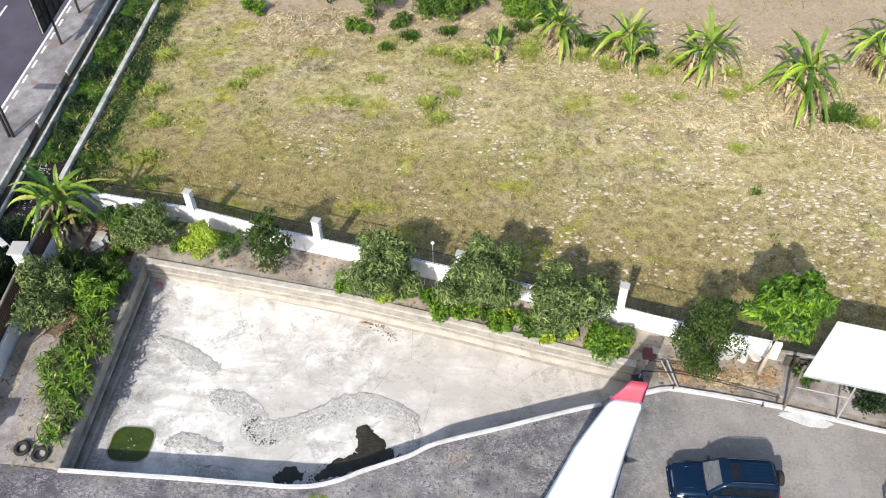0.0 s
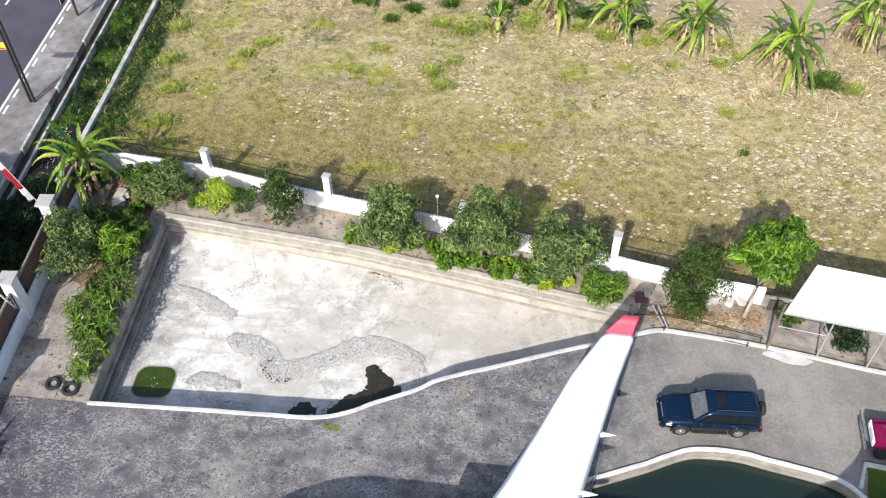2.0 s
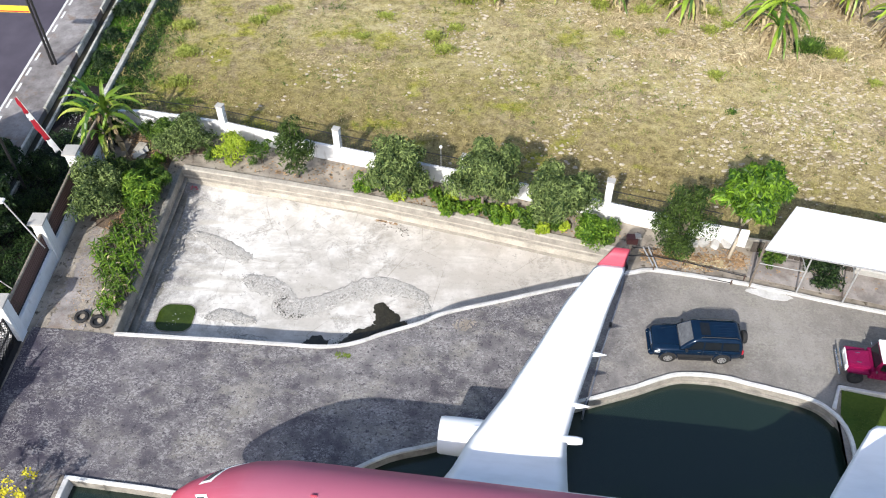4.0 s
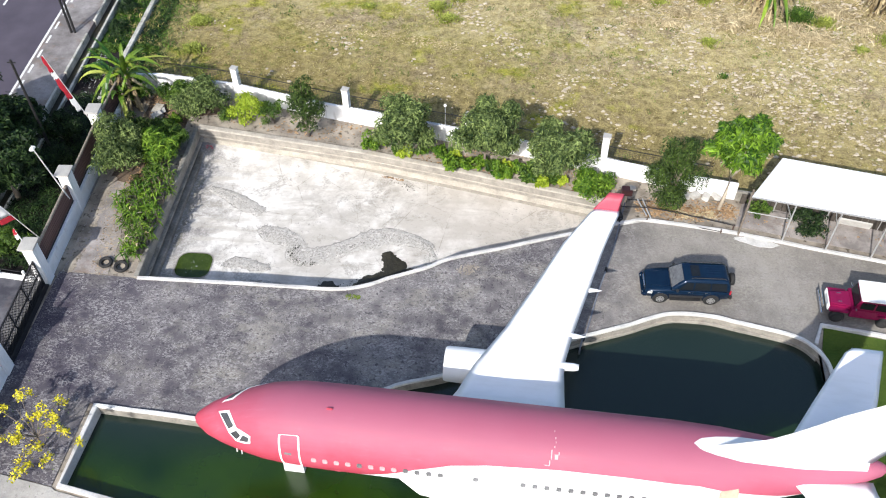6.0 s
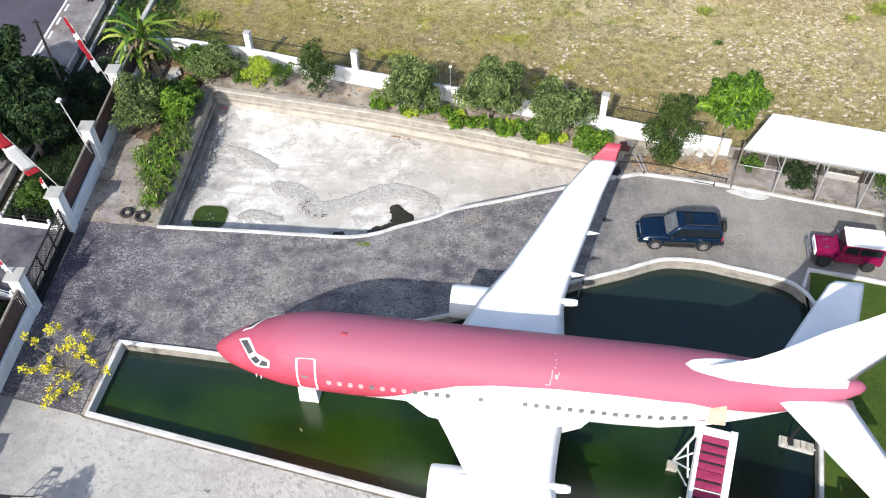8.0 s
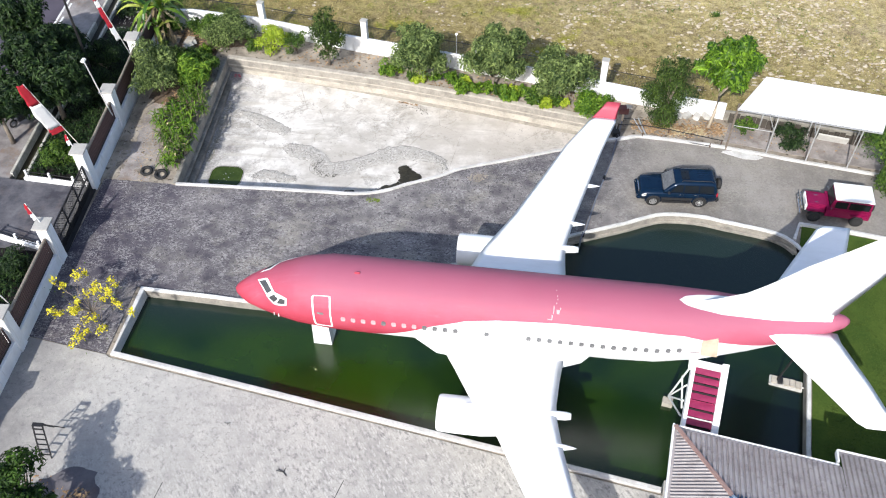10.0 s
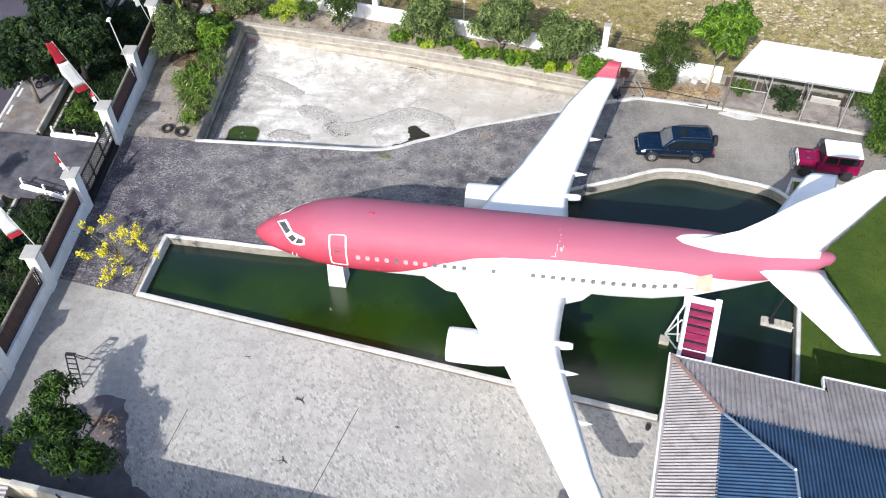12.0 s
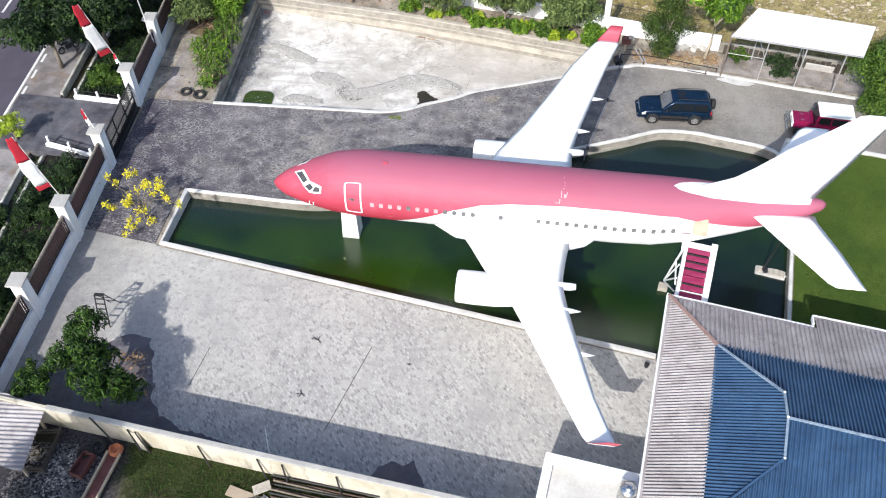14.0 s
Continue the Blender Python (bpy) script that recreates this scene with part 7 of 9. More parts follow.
        part("fog_lamp", rod(bmesh.new(), (-0.1, sd * 0.62, 0.5), (-0.06, sd * 0.62, 0.5), 0.08, 0.08, 12), "lamp_glass", b)
    for k in range(6):
        part("roof_rib", bevelled(box(bmesh.new(), (3.85, -0.45 + 0.18 * k, 1.845), (1.15, 0.035, 0.025)), 0.008, 1), "suv_paint", c)
    part("sunroof", bevelled(box(bmesh.new(), (2.78, 0, 1.848), (0.5, 0.84, 0.035)), 0.012), "glass", c)
    part("grille", bevelled(box(bmesh.new(), (0.02, 0, 0.8), (0.08, 0.86, 0.18)), 0.02), "chrome", b)
    part("front_bumper", bevelled(box(bmesh.new(), (0.02, 0, 0.52), (0.34, 1.76, 0.26)), 0.09, 3), "suv_paint", car)
    part("rear_bumper", bevelled(box(bmesh.new(), (4.9, 0, 0.52), (0.24, 1.76, 0.24)), 0.06), "black", car)
    for x in (0.92, 3.82):
        for sd in (1, -1):
            # black disc in place of the arch's shaded hollow
            part("wheel_arch", rod(bmesh.new(), (x, sd * 0.7, 0.42), (x, sd * 0.952, 0.42), 0.46, 0.46, 22), "black", b)
            rings = [[(x + r * math.cos(a), sd * y, 0.42 + r * math.sin(a)) for r, y in ((0.46, 0.9), (0.53, 0.94), (0.51, 0.985), (0.46, 0.985))] for a in np.linspace(-0.15, math.pi + 0.15, 14)]
            part("arch_flare", loft(bmesh.new(), rings), "suv_paint", b, smooth=True)
            wheel(car, x, sd * 0.87, 0.39, 0.27, sd)
    sp = wheel(car, 5.06, 0.22, 0.37, 0.24, 1)
    sp.matrix_basis = pose(5.06, 0.2, 1.02, 0, 0, -90)
    part("cover", rod(bmesh.new(), (0, 0.08, 0), (0, 0.15, 0), 0.25, 0.2, 20), "rim", sp)
    return car


suv(pose(7.82, 18.02, 0.02, 0, 0, 0.6) @ Matrix.Scale(0.955, 4))


def jeep(m):
    car = thing("jeep", "parked crimson jeep with a white hardtop", "car", m)
    b = part("body", bevelled(hexa(bmesh.new(), [(1.35, -0.78, 0.5), (3.85, -0.78, 0.5), (3.85, 0.78, 0.5), (1.35, 0.78, 0.5)], [(1.35, -0.78, 1.12), (3.85, -0.78, 1.12), (3.85, 0.78, 1.12), (1.35, 0.78, 1.12)]), 0.03), "jeep_paint", car)
    part("bonnet", bevelled(hexa(bmesh.new(), [(0.25, -0.5, 0.55), (1.4, -0.6, 0.55), (1.4, 0.6, 0.55), (0.25, 0.5, 0.55)], [(0.28, -0.46, 1.08), (1.4, -0.58, 1.14), (1.4, 0.58, 1.14), (0.28, 0.46, 1.08)]), 0.06), "jeep_paint", car)
    part("grille", box(bmesh.new(), (0.24, 0, 0.86), (0.06, 1.25, 0.36)), "white_gloss", car, "white grille panel")
    for s in (1, -1):
        part("fender", bevelled(box(bmesh.new(), (0.78, s * 0.66, 0.86), (1.05, 0.36, 0.1)), 0.03), "jeep_paint", car)
        part("headlight", rod(bmesh.new(), (0.16, s * 0.46, 0.88), (0.24, s * 0.46, 0.88), 0.11, 0.11, 14), "lamp_glass", car)
        part("bonnet_catch", box(bmesh.new(), (0.8, s * 0.3, 1.13), (0.22, 0.03, 0.03)), "chrome", car)
        part("rear_fender", bevelled(box(bmesh.new(), (3.2, s * 0.82, 0.86), (0.95, 0.14, 0.1)), 0.03), "jeep_paint", car)
        part("mirror", rod(bmesh.new(), (1.55, s * 0.8, 1.25), (1.5, s * 1.0, 1.3), 0.03), "chrome", car)
    part("bumper", rod(bmesh.new(), (-0.02, -0.78, 0.52), (-0.02, 0.78, 0.52), 0.07), "chrome", car)
    for y in (-0.4, 0.0, 0.4):
        part("guard_bar", rod(bmesh.new(), (-0.04, y, 0.4), (-0.02, y, 1.0), 0.03), "chrome", car)
    part("guard_bar", rod(bmesh.new(), (-0.02, -0.6, 0.98), (-0.02, 0.6, 0.98), 0.03), "chrome", car)
    top = part("hardtop", bevelled(hexa(bmesh.new(), [(1.5, -0.74, 1.12), (3.82, -0.76, 1.12), (3.82, 0.76, 1.12), (1.5, 0.74, 1.12)], [(1.66, -0.7, 1.82), (3.76, -0.72, 1.82), (3.76, 0.72, 1.82), (1.66, 0.7, 1.82)]), 0.04), "jeep_paint", car)
    part("roof", bevelled(box(bmesh.new(), (2.72, 0, 1.86), (2.2, 1.54, 0.1)), 0.05, 3), "white_gloss", car, "white hardtop roof")
    part("windscreen", hexa(bmesh.new(), [(1.48, -0.62, 1.2), (1.48, 0.62, 1.2), (1.6, 0.6, 1.76), (1.6, -0.6, 1.76)], [(1.5, -0.62, 1.2), (1.5, 0.62, 1.2), (1.62, 0.6, 1.76), (1.62, -0.6, 1.76)]), "glass", top)
    for s in (1, -1):
        for x0, x1 in ((1.72, 2.4), (2.5, 3.66)):
            part("window", hexa(bmesh.new(), [(x0, s * 0.74, 1.24), (x1, s * 0.745, 1.24), (x1, s * 0.725, 1.7), (x0, s * 0.72, 1.7)], [(x0, s * 0.765, 1.24), (x1, s * 0.77, 1.24), (x1, s * 0.745, 1.7), (x0, s * 0.74, 1.7)]), "glass", top)
    for x in (0.78, 3.2):
        for s in (1, -1):
            wheel(car, x, s * 0.74, 0.39, 0.26, s, "black")
    sp = wheel(car, 3.98, 0.0, 0.37, 0.22, 1, "black")
    sp.matrix_basis = pose(3.98, 0.1, 0.98, 0, 0, -90)
    return car


jeep(pose(17.4, 17.3, 0.02, 0, 0, -6.5))


# ---- trees and shrubs of the planting strip ----
STRIP = "trees and shrubs along the field wall"
tree("mango_tree", -13.3, 30.1, 0, 5.0, 1.75, "leaf_dark", "slim dark green fruit tree in the planting strip", 11, (0.24, 0.075), clear=0.22, clumps=14, squash=1.5, group=STRIP)
tree("mango_tree", -6.6, 28.95, 0, 4.3, 2.3, "leaf_grey", "round grey-green mango tree in the planting strip", 12, (0.34, 0.095), clear=0.18, clumps=20, group=STRIP)
tree("mango_tree", -1.4, 28.0, 0, 5.0, 2.3, "leaf_grey", "tall grey-green mango tree by the field wall", 13, (0.34, 0.095), clear=0.2, clumps=22, squash=1.15, group=STRIP)
tree("mango_tree", 3.4, 26.9, 0, 4.1, 2.2, "leaf_grey", "leaning grey-green mango tree by the field wall", 14, (0.34, 0.095), clear=0.2, clumps=20, lean=(-0.3, 0.1), group=STRIP)
tree("fruit_tree", 9.98, 24.8, 0, 5.2, 1.2, "leaf_dark", "upright dense dark green tree above leaf litter", 15, (0.2, 0.07), clear=0.1, clumps=40, density=32, group=STRIP, lobes=((0, 0, 0.9, 1.3), (0.15, 0.05, 1.8, 1.65), (-0.1, 0, 2.7, 1.65), (0.05, 0.1, 3.7, 1.4), (0.45, 0.1, 4.5, 0.95), (-0.6, 0.1, 4.4, 0.9)))
tree("jackfruit_tree", 13.1, 24.75, 0, 6.2, 2.05, "leaf_jack", "bright large-leaved tree on a pale slanting trunk", 16, (0.56, 0.14), bark="pale_bark", clear=0.4, clumps=42, lean=(0.5, 0.6), density=24, group=STRIP, trunk_r=0.1, lobes=((0.55, 0.6, 4.7, 1.6), (-0.45, 0.5, 4.5, 1.2), (1.55, 0.5, 4.5, 1.2), (0.6, 0.3, 5.8, 1.1), (0.5, 1.3, 5.2, 1.3), (-0.1, 0.2, 3.8, 0.95), (1.2, 0.1, 3.7, 0.9), (-0.4, 0.6, 5.4, 1.0), (1.5, 0.7, 5.4, 1.0)))
tree("shrub", -17.6, 31.5, 0, 2.5, 1.4, "leaf_lime", "lime-yellow leafy shrub beside the wall", 17, (0.2, 0.1), clear=0.1, clumps=12, category="shrub", group=STRIP, trunk_r=0.05)
tree("shrub", -15.9, 31.3, 0, 2.0, 0.95, "leaf_mid", "loose mid-green shrub beside the wall", 18, (0.2, 0.08), clear=0.1, clumps=10, category="shrub", group=STRIP, trunk_r=0.05)
tree("shrub", -20.9, 32.0, 0, 3.0, 1.95, "leaf_grey", "broad grey-green shrub at the pool corner", 19, (0.22, 0.08), clear=0.1, clumps=16, category="shrub", group=STRIP, trunk_r=0.06)
tree("shrub", -9.0, 28.95, 0, 1.5, 0.85, "leaf_bright", "low bright green shrub under a mango tree", 20, (0.2, 0.12), clear=0.1, clumps=10, category="shrub", group=STRIP, trunk_r=0.04)
tree("shrub", 5.3, 25.75, 0, 1.75, 1.45, "leaf_bright", "bright green spreading shrub by the wall", 21, (0.2, 0.11), clear=0.1, clumps=16, category="shrub", group=STRIP, trunk_r=0.05, squash=0.8)
tree("shrub", 1.6, 26.6, 0, 1.2, 0.9, "leaf_mid", "low broad-leaved green plant below the mango trees", 22, (0.3, 0.16), clear=0.1, clumps=10, category="shrub", group=STRIP, trunk_r=0.04)
tree("shrub", -0.3, 26.95, 0, 1.1, 0.8, "leaf_bright", "low bright broad-leaved plant at the pool edge", 23, (0.32, 0.18), clear=0.1, clumps=8, category="shrub", group=STRIP, trunk_r=0.04)
tree("shrub", -3.4, 27.65, 0, 1.2, 0.9, "leaf_bright", "low bright broad-leaved plant at the pool edge", 24, (0.32, 0.18), clear=0.1, clumps=8, category="shrub", group=STRIP, trunk_r=0.04)
tree("shrub", 2.3, 26.2, 0, 0.95, 0.5, "leaf_lime", "small yellowing plant at the pool edge", 25, (0.3, 0.15), clear=0.1, clumps=6, category="shrub", group=STRIP, trunk_r=0.03)
rng = np.random.default_rng(88)
for k in range(18):
    x = -8.5 + 15.0 * (k + rng.uniform(0, 0.9)) / 18
    y = float(np.interp(x, [-9.28, -2.83, 3.25, 6.85], [28.62, 27.15, 25.6, 24.7])) + rng.uniform(0.6, 1.5)
    tree("shrub", x, y, 0, rng.uniform(0.5, 1.0), rng.uniform(0.4, 0.75), ("leaf_bright", "leaf_mid", "leaf_lime", "leaf_bright")[k % 4], "low broad-leaved ground plant in the planting strip", 600 + k, (0.3, 0.15), clear=0.1, clumps=6, category="shrub", group=STRIP, trunk_r=0.03)
def border_plant(x, y, h, r, material, seed):
    """Many canes in a clump, each with long arching strap leaves."""
    rng = np.random.default_rng(seed)
    ob = thing("border_plant", "tall clump of arching strap leaves along the empty pool", "shrub", pose(x, y, 0), "border plants along the empty pool")
    bm, out, dry = bmesh.new(), [], []
    for c in range(int(26 * r)):
        a, d = rng.uniform(0, math.tau), r * 0.85 * math.sqrt(rng.uniform())
        bx, by = d * math.cos(a), d * math.sin(a) * 1.15
        top = h * rng.uniform(0.45, 0.95) * (1 - 0.3 * (d / r) ** 2)
        tube(bm, [(bx, by, -0.03), (bx * 1.08, by * 1.08, top)], [0.025, 0.012], 5)
        for q in range(int(rng.integers(6, 10))):
            ln = rng.uniform(0.45, 0.85)
            leaf = strap_leaf(ln * 0.75, rng.uniform(0.06, 0.12), ln * rng.uniform(0.3, 0.9), ln * rng.uniform(0.4, 1.0), 4, 0.3)
            (dry if rng.uniform() < 0.025 else out).append(turned(leaf, rng.uniform(0, math.tau), (bx * 1.05, by * 1.05, top * rng.uniform(0.45, 1.0))))
    part("cane", bm, "bark", ob)
    straps("foliage", np.concatenate(out), material, ob)
    if dry:
        straps("dry_foliage", np.concatenate(dry), "leaf_dry", ob, "dry yellow leaves")


# corner by the road wall
CORNER = "shrubs in the corner by the road wall"
tree("fruit_tree", -24.5, 26.2, 0, 4.6, 2.35, "leaf_grey", "dense dark grey-green tree against the road wall", 31, (0.24, 0.08), clear=0.18, clumps=22, group=CORNER)
tree("shrub", -22.1, 26.5, 0, 2.7, 1.35, "leaf_bright", "long-leaved green shrub beside the empty pool", 32, (0.5, 0.085), clear=0.12, clumps=14, category="shrub", group=CORNER, trunk_r=0.05)
tree("shrub", -22.9, 29.2, 0, 2.0, 1.2, "leaf_mid", "green shrub at the pool corner", 33, (0.24, 0.08), clear=0.1, clumps=12, category="shrub", group=CORNER, trunk_r=0.05)
tree("shrub", -25.75, 32.9, 0, 2.1, 1.1, "leaf_mid", "green shrub under the banana plant", 34, (0.24, 0.09), clear=0.1, clumps=12, category="shrub", group=CORNER, trunk_r=0.05)
for k, (x, y, h, r, mat) in enumerate(((-22.05, 22.6, 2.1, 1.15, "leaf_bright"), (-21.6, 24.1, 2.2, 1.05, "leaf_hedge"), (-21.65, 21.3, 1.9, 1.05, "leaf_bright"), (-21.55, 19.9, 1.7, 0.95, "leaf_hedge"), (-21.6, 18.7, 1.4, 0.8, "leaf_bright"), (-22.9, 22.6, 1.7, 1.0, "leaf_bright"), (-22.6, 21.0, 1.3, 0.8, "leaf_hedge"))):
    border_plant(x, y, h, r, mat, 40 + k)
tree("shrub", -24.3, 28.3, 0, 2.6, 1.5, "leaf_dark", "dark green shrub in the wall corner", 47, (0.24, 0.08), clear=0.1, clumps=16, category="shrub", group=CORNER, trunk_r=0.05)
tree("shrub", -21.9, 32.4, 0, 2.3, 1.4, "leaf_mid", "loose green shrub at the end of the field wall", 48, (0.3, 0.07), clear=0.1, clumps=15, category="shrub", group=CORNER, trunk_r=0.05)
tree("shrub", -21.6, 28.2, 0, 2.0, 1.0, "leaf_mid", "long-leaved green shrub at the pool edge", 49, (0.4, 0.07), clear=0.1, clumps=12, category="shrub", group=CORNER, trunk_r=0.05)
tree("shrub", -32.8, 12.3, -0.2, 2.4, 1.0, "leaf_lime", "small yellow-green roadside tree", 50, (0.3, 0.08), clear=0.4, clumps=8, category="shrub")
tree("shrub", 18.1, 23.2, 0, 1.6, 1.25, "leaf_street", "dark potted shrub under the shelter", 55, (0.2, 0.08), clear=0.15, clumps=12, category="shrub")
tree("shrub", 15.2, 24.2, 0, 1.6, 0.8, "leaf_mid", "small bright plant under the shelter", 56, (0.24, 0.1), clear=0.15, clumps=9, category="shrub")
tree("mango_tree", -20.5, -5.4, 0, 4.4, 2.2, "leaf_mango", "bushy mango tree of uneven lobes in the corner of the yard", 51, (0.32, 0.09), clear=0.3, clumps=46, density=30, lobes=((-0.7, 1.15, 2.95, 1.15), (-2.3, -1.6, 2.4, 1.05), (1.3, -1.6, 2.9, 1.5), (-0.4, -0.7, 3.1, 1.2), (2.1, -1.6, 2.1, 1.0), (0.4, 0.2, 2.4, 0.95)))
tree("shrub", -23.7, -5.9, 0, 2.0, 0.7, "leaf_mid", "small leafy tree beside the road wall", 52, (0.3, 0.085), clear=0.3, clumps=9, category="shrub")
tree("shade_tree", 24.2, 20.2, 0, 4.9, 2.9, "leaf_mid", "dense rounded green tree at the shelter's end", 53, (0.2, 0.09), clear=0.12, clumps=24, density=32)
tree("shrub", 26.5, 24.6, -0.6, 4.0, 1.8, "leaf_grey", "grey-green shrub behind the shelter", 54, (0.22, 0.09), clear=0.15, clumps=16, category="shrub")
# road side
for k, (x, y, h, r, mat) in enumerate(((-24.9, 30.2, 0.8, 0.8, "leaf_mid"), (-23.4, 30.0, 0.9, 0.8, "leaf_dark"), (-22.7, 30.9, 0.7, 0.6, "leaf_bright"), (-24.0, 33.4, 1.5, 0.9, "leaf_mid"), (-23.0, 33.1, 1.7, 1.0, "leaf_hedge"), (-25.2, 29.2, 1.6, 0.9, "leaf_grey"), (-23.2, 24.5, 0.8, 0.7, "leaf_dark"), (-19.2, 31.6, 1.0, 0.7, "leaf_mid"), (-22.3, 25.2, 1.6, 0.9, "leaf_mid"))):
    tree("shrub", x, y, 0, h, r, mat, "low weedy shrub among the plants of the wall corner", 640 + k, (0.26, 0.07), clear=0.1, clumps=10, category="shrub", group=CORNER, trunk_r=0.03)
ROAD = "trees and bushes on the road side"
tree("street_tree", -34.4, 28.3, -0.2, 6.0, 2.4, "leaf_street", "dark street tree overhanging the road edge", 67, (0.36, 0.14), clear=0.34, clumps=16, density=30, group=ROAD, trunk_r=0.14, lean=(-0.5, 0.5))
tree("street_tree", -33.0, 20.4, -0.2, 5.8, 2.6, "leaf_street", "dark leafy street tree beside the road", 61, (0.36, 0.14), clear=0.32, clumps=18, density=30, group=ROAD, trunk_r=0.14)
tree("street_tree", -30.6, 23.2, -0.3, 6.2, 2.9, "leaf_street", "broad street tree shading the roadside ditch", 62, (0.36, 0.14), clear=0.32, clumps=21, density=30, group=ROAD, trunk_r=0.16)
tree("street_tree", -31.7, 27.2, -0.3, 5.2, 2.4, "leaf_street", "street tree with dusty leaves beside the ditch", 65, (0.34, 0.13), clear=0.32, clumps=16, density=30, group=ROAD, trunk_r=0.13)
tree("bush", -29.5, 28.7, -0.3, 2.6, 1.5, "leaf_street", "dark dense bush between the ditch and the road wall", 66, (0.24, 0.1), clear=0.1, clumps=16, category="bush", group=ROAD, trunk_r=0.05)
tree("bush", -28.9, 25.6, -0.3, 2.6, 1.6, "leaf_street", "dark rounded bush outside the road wall", 63, (0.2, 0.08), clear=0.1, clumps=16, category="bush", group=ROAD, trunk_r=0.05)
tree("bush", -29.2, 19.0, -0.3, 1.6, 1.3, "leaf_mid", "weedy green bush in the verge by the driveway", 64, (0.26, 0.07), clear=0.1, clumps=14, category="bush", group=ROAD, trunk_r=0.04)
for k, (x, y, h, r, mat) in enumerate(((-28.2, 9.6, 1.7, 1.3, "leaf_street"), (-29.2, 6.2, 1.7, 1.5, "leaf_street"), (-28.0, 2.6, 1.5, 1.3, "leaf_street"), (-28.3, -1.2, 1.7, 1.2, "leaf_street"), (-30.8, 1.0, 2.2, 1.4, "leaf_mid"), (-29.5, -4.6, 2.0, 1.4, "leaf_street"), (-31.2, 5.0, 1.6, 1.2, "leaf_street"))):
    tree("bush", x, y, -0.3, h, r, mat, "weedy green bush in the verge outside the wall", 70 + k, (0.28, 0.075), clear=0.1, clumps=14, category="bush", group=ROAD, trunk_r=0.04)
for k, (x, y, h, r, mat) in enumerate(((-30.5, 36.5, 1.2, 1.2, "leaf_street"), (-30.6, 39.5, 1.2, 1.1, "leaf_mid"), (-30.7, 42.5, 1.3, 1.2, "leaf_street"), (-30.9, 45.5, 1.2, 1.1, "leaf_street"), (-31.0, 49.0, 1.3, 1.2, "leaf_street"), (-31.2, 52.5, 1.2, 1.2, "leaf_mid"), (-31.3, 56.0, 1.3, 1.3, "leaf_street"), (-27.9, 36.0, 1.4, 1.1, "leaf_mid"), (-27.6, 40.0, 0.9, 0.8, "leaf_mid"), (-27.7, 48.0, 0.9, 0.8, "leaf_mid"))):
    tree("bush", x, y, FIELD, h, r, mat, "weedy bush along the roadside ditch", 80 + k, (0.3, 0.06), clear=0.1, clumps=11, category="bush", group=ROAD, trunk_r=0.03)
# far edge of the field
EDGE = "bushes at the far edge of the field"
for k, (x, y, h, r, mat) in enumerate(((-11.0, 58.6, 3.2, 1.6, "leaf_hedge"), (-6.9, 58.9, 3.0, 1.7, "leaf_mid"), (0.6, 60.2, 2.4, 2.2, "leaf_bright"), (-8.9, 57.2, 1.5, 0.9, "leaf_mid"), (-4.6, 58.6, 2.3, 1.4, "leaf_hedge"), (2.6, 58.8, 2.4, 1.6, "leaf_mid"), (-12.6, 56.6, 1.4, 0.8, "leaf_hedge"), (-21.0, 58.5, 1.8, 1.1, "leaf_bright"), (-11.7, 55.9, 1.3, 0.7, "leaf_bright"), (-14.5, 62.0, 2.6, 1.8, "leaf_dark"), (-26.0, 63.0, 2.6, 1.8, "leaf_mid"), (5.0, 63.5, 2.5, 2.0, "leaf_mid"), (-3.4, 60.4, 2.0, 1.4, "leaf_mid"))):
    tree("bush", x, y, FIELD, h, r, mat, "leafy green bush at the far edge of the dry field", 100 + k, (0.26, 0.085), clear=0.1, clumps=12, category="bush", group=EDGE, trunk_r=0.04)


def weed_clump(x, y, h, r, material, seed, label="loose clump of tall green weeds in the dry field"):
    """A loose clump of arching blades, taller in the middle."""
    rng = np.random.default_rng(seed)
    n = int(230 * r * r + 60)
    a, d = rng.uniform(0, math.tau, n), r * np.abs(rng.normal(0, 0.5, n))
    d = d * (1 + 0.35 * np.sin(a * 3 + seed))
    base = np.stack((d * np.cos(a), d * np.sin(a) * 0.8, np.full(n, -0.02)), 1)
    hh = 0.7 * h * rng.uniform(0.4, 1.1, n) * np.exp(-0.5 * (d / r) ** 2)
    az = a + rng.normal(0, 0.9, n)
    out = np.stack((np.cos(az), np.sin(az), np.zeros(n)), 1)
    side = np.stack((-np.sin(az), np.cos(az), np.zeros(n)), 1) * rng.uniform(0.018, 0.05, n)[:, None]
    up = np.array((0, 0, 1.0))
    mid = base + out * (hh * 0.25)[:, None] + up * (hh * 0.75)[:, None]
    tip = base + out * (hh * rng.uniform(0.5, 1.0, n))[:, None] + up * (hh * rng.uniform(0.6, 1.0, n))[:, None]
    arr = np.concatenate((np.stack((base - side * 0.5, mid - side, mid + side, base + side * 0.5), 1), np.stack((mid - side, tip, tip + side * 0.1, mid + side), 1)))
    arr = arr + np.array((x, y, FIELD))
    return tagged(quads("weed_clump", arr, material), label, "weeds", kind="stuff")


